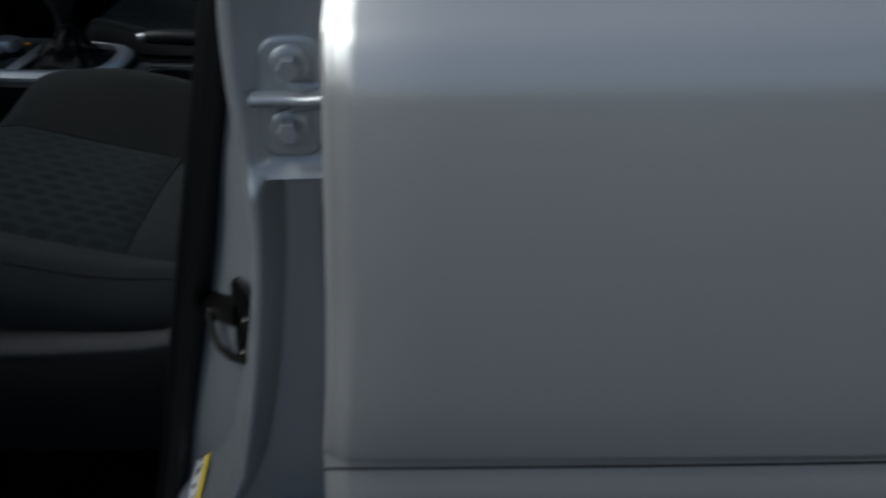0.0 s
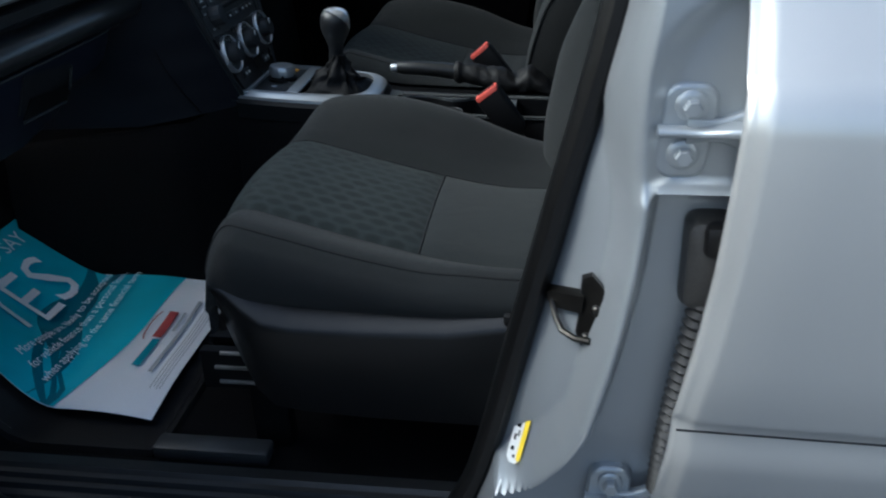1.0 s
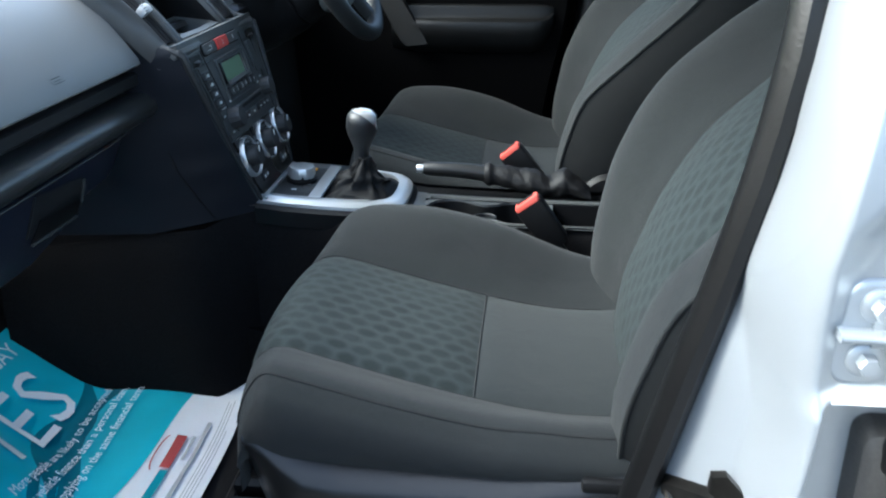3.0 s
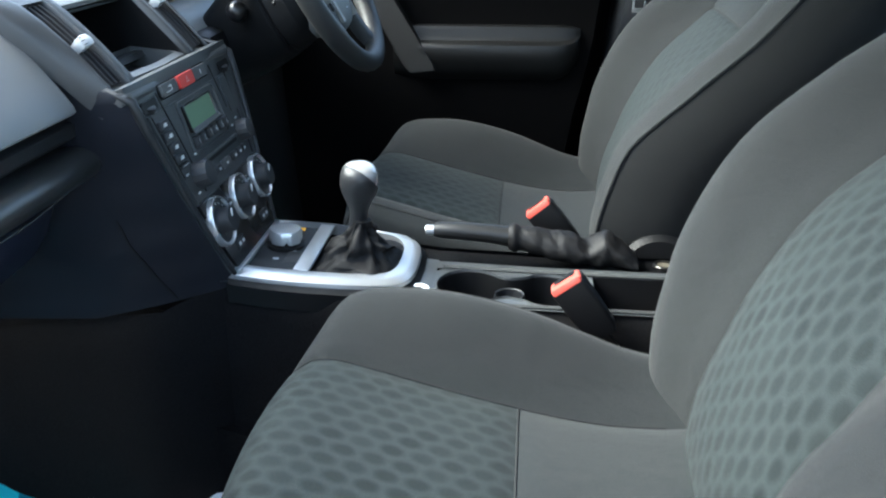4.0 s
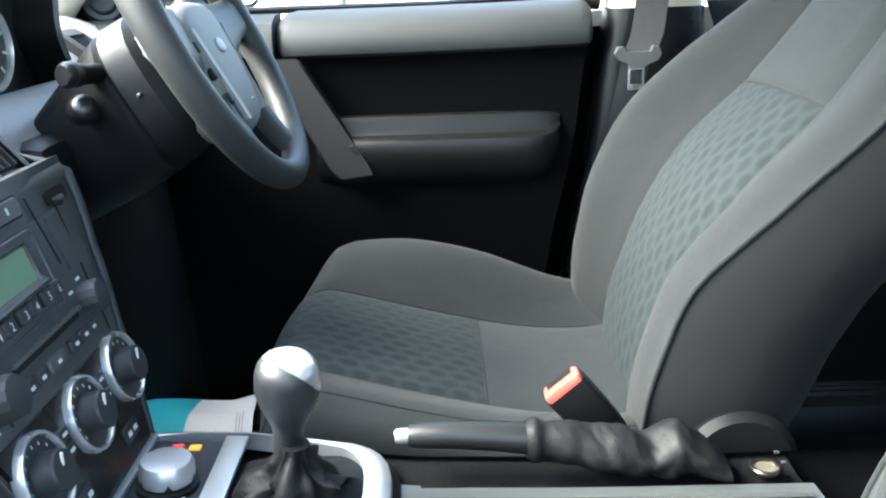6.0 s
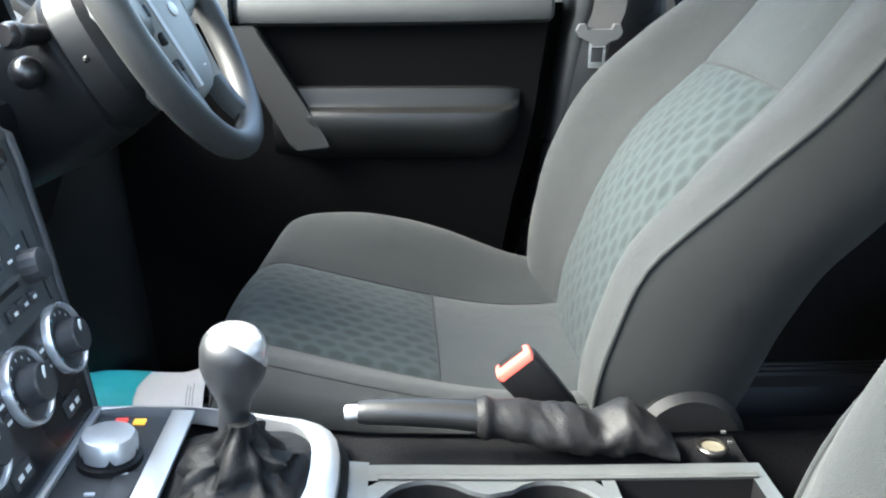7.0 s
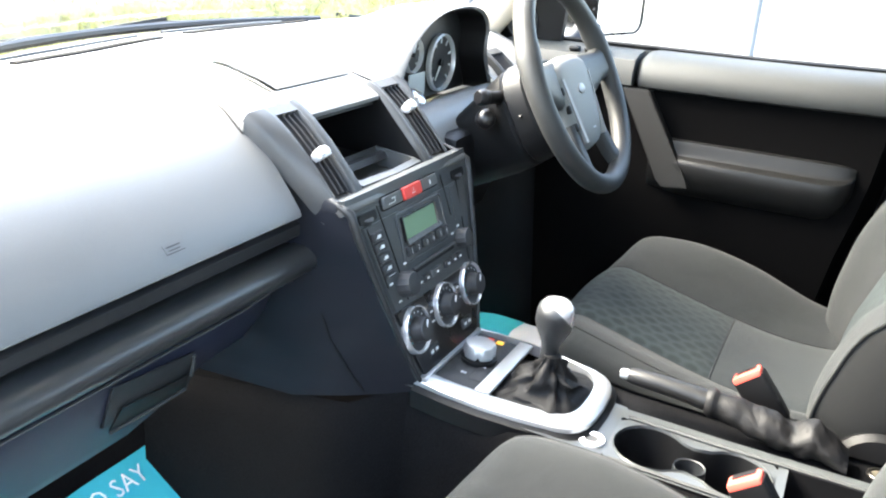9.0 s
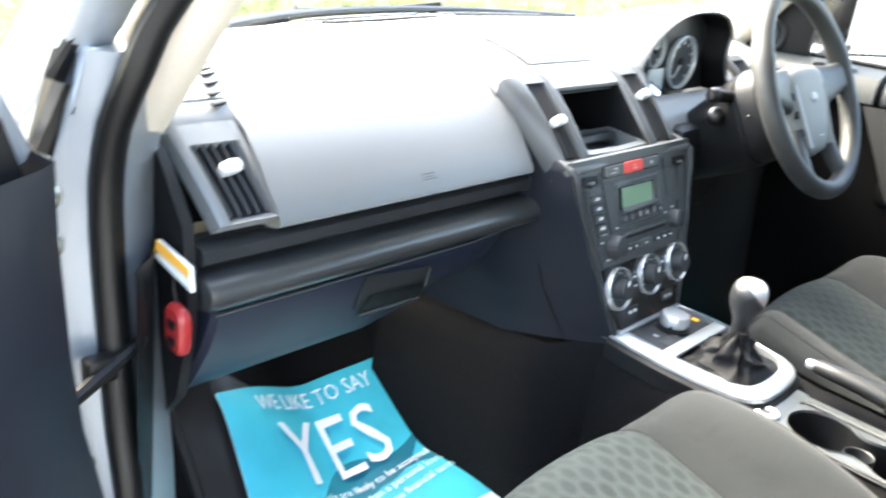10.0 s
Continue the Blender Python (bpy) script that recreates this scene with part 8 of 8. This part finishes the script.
paper_mat("paper_mat", (-0.40, 0.29, FLOOR), (-0.999, 0.03, 0), (-0.03, 0.9995, 0), 0.30, 0.432, "teal and white printed paper mat on the driver's floor", False)
# rubber mats underneath
for y0, y1, x1, nm in ((-0.625, -0.11, -0.345, "passenger"), (0.14, 0.65, -0.36, "driver")):
    t = thing("floor_mat", ((x1 - 0.5) / 2 - 0.2, (y0 + y1) / 2, FLOOR), "black rubber floor mat with raised edge on the " + nm + "'s floor", "floor mat", "floor mats")
    bm = bmesh.new()
    rows = []
    for x, z in [(x1, -0.001), (x1 - 0.004, 0.007), (x1 - 0.012, 0.007), (x1 - 0.016, 0.003)] + [(x1 - 0.04 - 0.03 * i, 0.003) for i in range(14)]:
        rows.append([V(x, y, floor_z(x, y) + z + dz) for y, dz in [(y0, -0.002), (y0 + 0.004, 0.006), (y0 + 0.014, 0.006), (y0 + 0.018, 0)] + [(y0 + (y1 - y0) * k / 12, 0) for k in range(1, 12)] + [(y1 - 0.018, 0), (y1 - 0.014, 0.006), (y1 - 0.004, 0.006), (y1, -0.002)]])
    sheet(bm, rows)
    part("mat", bm, M_MAT, t)

# ---- tag and key fob hanging at the end of the dashboard ----
tagk = thing("key_tag", (-0.53, -0.742, 0.94), "orange and white card key tag with a red fob", "key tag")
bm = bmesh.new()
slab(bm, [V(-0.546, -0.739, 0.984), V(-0.541, -0.739, 1.004), V(-0.480, -0.741, 0.996), V(-0.476, -0.741, 0.972)], (0, -0.004, 0))
part("card", bm, M_STICKER, tagk, "white card")
bm = bmesh.new()
slab(bm, [V(-0.5445, -0.7435, 0.992), V(-0.541, -0.7435, 1.005), V(-0.480, -0.7455, 0.997), V(-0.479, -0.7455, 0.986)], (0, -0.001, 0))
part("orange_band", bm, M_ORANGE, tagk)
bm = bmesh.new()
tube(bm, [V(-0.512, -0.742, 0.985), V(-0.510, -0.744, 0.965), V(-0.503, -0.744, 0.944)], 0.0012, 6)
part("cord", bm, M_BLACK, tagk)
bm = bmesh.new()
loft(bm, [[V(-0.499 + a * k, -0.738 + dy, 0.924 + b * k - a * 0.2) for a, b in round_rect(0.030, 0.050, 0.010, 4)] for dy, k in ((0, 0.85), (-0.004, 1.0), (-0.010, 1.0), (-0.014, 0.85))])
part("fob", bm, M_FOB, tagk, "red plastic fob")
for b in (-0.012, 0.006):
    bm = bmesh.new()
    box(bm, (-0.499, -0.753, 0.924 + b), (0.014, 0.002, 0.010), 0.0008)
    part("fob_button", bm, M_BLACK, tagk)

# ---- passenger door standing open ----
OPEN = 70.0
HINGE = Vector((-0.530, -0.90, 0))
TURN = Matrix.Translation(HINGE + Vector((-0.030, 0.035, 0))) @ Matrix.Rotation(radians(-OPEN), 4, "Z") @ Matrix.Translation(-HINGE)


def swing(bm):
    for v in bm.verts:
        v.co = TURN @ v.co
    return bm


pd = thing("passenger_door", TURN @ Vector((-0.1, -0.9, 0.45)), "silver passenger door standing wide open, dark trim inside", "car door")
bm = bmesh.new()
rows = []
for z in (0.44, 0.55, 0.7, 0.8, 0.9, 1.0, 1.05, 1.08, 1.12):
    y = door_y(z)
    rows.append([V(-0.50, -y + 0.05, z), V(-0.505, -y + 0.01, z), V(-0.498, -y, z), V(-0.3, -y - 0.004, z), (V(-0.1, -y - 0.006, z)), V(0.1, -y - 0.004, z), V(0.228, -y, z), V(0.235, -y + 0.01, z), V(0.235, -y + 0.06, z)])
part("outer_skin", swing(sheet(bm, rows)), M_PAINT, pd, angle=60)
bm = bmesh.new()
rows = []
for z in (0.46, 0.6, 0.75, 0.87, 0.95, 1.06, 1.10, 1.125):
    y = ysec(min(z, 1.11)) + 0.045
    e = lerp_table([(0.46, 0.045), (0.745, 0.042), (0.856, 0.012), (0.93, 0.002), (1.0, -0.008)], z)
    rows.append([V(-0.503, -0.90, z), V(-0.497 - e, -0.83, z), V(-0.490 - e, -0.808, z), V(-0.47 - e, -0.80, z), V(-0.385, -y, z), V(-0.2, -y, z), V(0.05, -y, z), V(0.15, -y, z), V(0.18, -y - 0.03, z), V(0.234, -0.90, z)])
part("inner_trim", swing(sheet(bm, rows)), M_NAVY, pd)
bm = bmesh.new()
loft(bm, [[V(x, -0.765 - (y - 0.72) * s * -1 - 0.0, 0.92 + (z - 0.92)) for y, z in arm] for x, s in ((-0.30, 0.3), (-0.27, 1.0), (0.05, 1.0), (0.08, 0.3))])
part("arm_rest", swing(bm), M_DOORGREY, pd)
bm = bmesh.new()
tube(bm, [V(-0.48, -0.86, 1.12), V(-0.42, -0.85, 1.22), V(-0.25, -0.80, 1.42), V(-0.12, -0.75, 1.55), V(0.0, -0.735, 1.585), V(0.15, -0.735, 1.58), V(0.215, -0.76, 1.50), V(0.235, -0.82, 1.30), V(0.235, -0.865, 1.12)], 0.022, 10)
part("window_frame", swing(bm), M_PAINT_IN, pd)
bm = bmesh.new()
sheet(bm, [[V(-0.46, -0.855, 1.12), V(0.23, -0.86, 1.12)], [V(-0.30, -0.82, 1.34), V(0.23, -0.82, 1.34)], [V(-0.10, -0.75, 1.55), V(0.20, -0.75, 1.55)]])
ob = part("window_pane", swing(bm), M_GLASS, pd)
ob.visible_shadow = False
bm = bmesh.new()
box(bm, (-0.468, -0.952, 1.021), (0.012, 0.130, 0.044), 0.005)
part("painted_band", bm, M_PAINT, pd, "silver band above the trim")
bm = bmesh.new()
loft(bm, [[V(x, y, z) for y, z in ((-0.902, 1.048), (-0.898, 1.075), (-0.902, 1.12), (-0.914, 1.160), (-0.932, 1.178), (-1.0, 1.19), (-1.0, 1.045))] for x in (-0.488, -0.466, -0.462)])
part("mirror_corner", bm, M_BLACK, pd, "black corner panel")
for z, yh in ((1.055, -0.866), (0.775, -0.845)):
    bm = bmesh.new()
    box(bm, (-0.535, yh, z), (0.05, 0.012, 0.075), 0.004)
    h_ = part("hinge", bm, M_PAINT_IN, pd, "painted bolted hinge")
    bm = bmesh.new()
    lathe(bm, [(0.009, -0.035), (0.009, 0.035)], pose(-0.510, yh - 0.008, z), 12)
    part("knuckle", bm, M_PAINT_IN, h_)
    for dz in (-0.022, 0.022):
        bm = bmesh.new()
        lathe(bm, [(0.012, 0), (0.012, 0.003), (0.009, 0.004), (0.008, 0.010), (0, 0.011)], Matrix.Translation((-0.512, yh + 0.004, z + dz)) @ pose(0, 0, 0, 0, 90, 0), 14)
        part("bolt", bm, M_CHROME, h_)
t = thing("door_check_strap", (-0.48, -0.86, 0.90), "black steel door check strap", "check strap")
bm = bmesh.new()
tube(bm, [V(-0.510, -0.775, 0.918), V(-0.500, -0.82, 0.900), V(-0.490, -0.865, 0.882), V(-0.478, -0.93, 0.865)], [0.006, 0.008, 0.007, 0.006], 8)
part("strap", bm, M_BLACK, t)
bm = bmesh.new()
box(bm, (-0.508, -0.823, 0.900), (0.02, 0.03, 0.026), 0.004)
part("bracket", bm, M_BLACK, t)
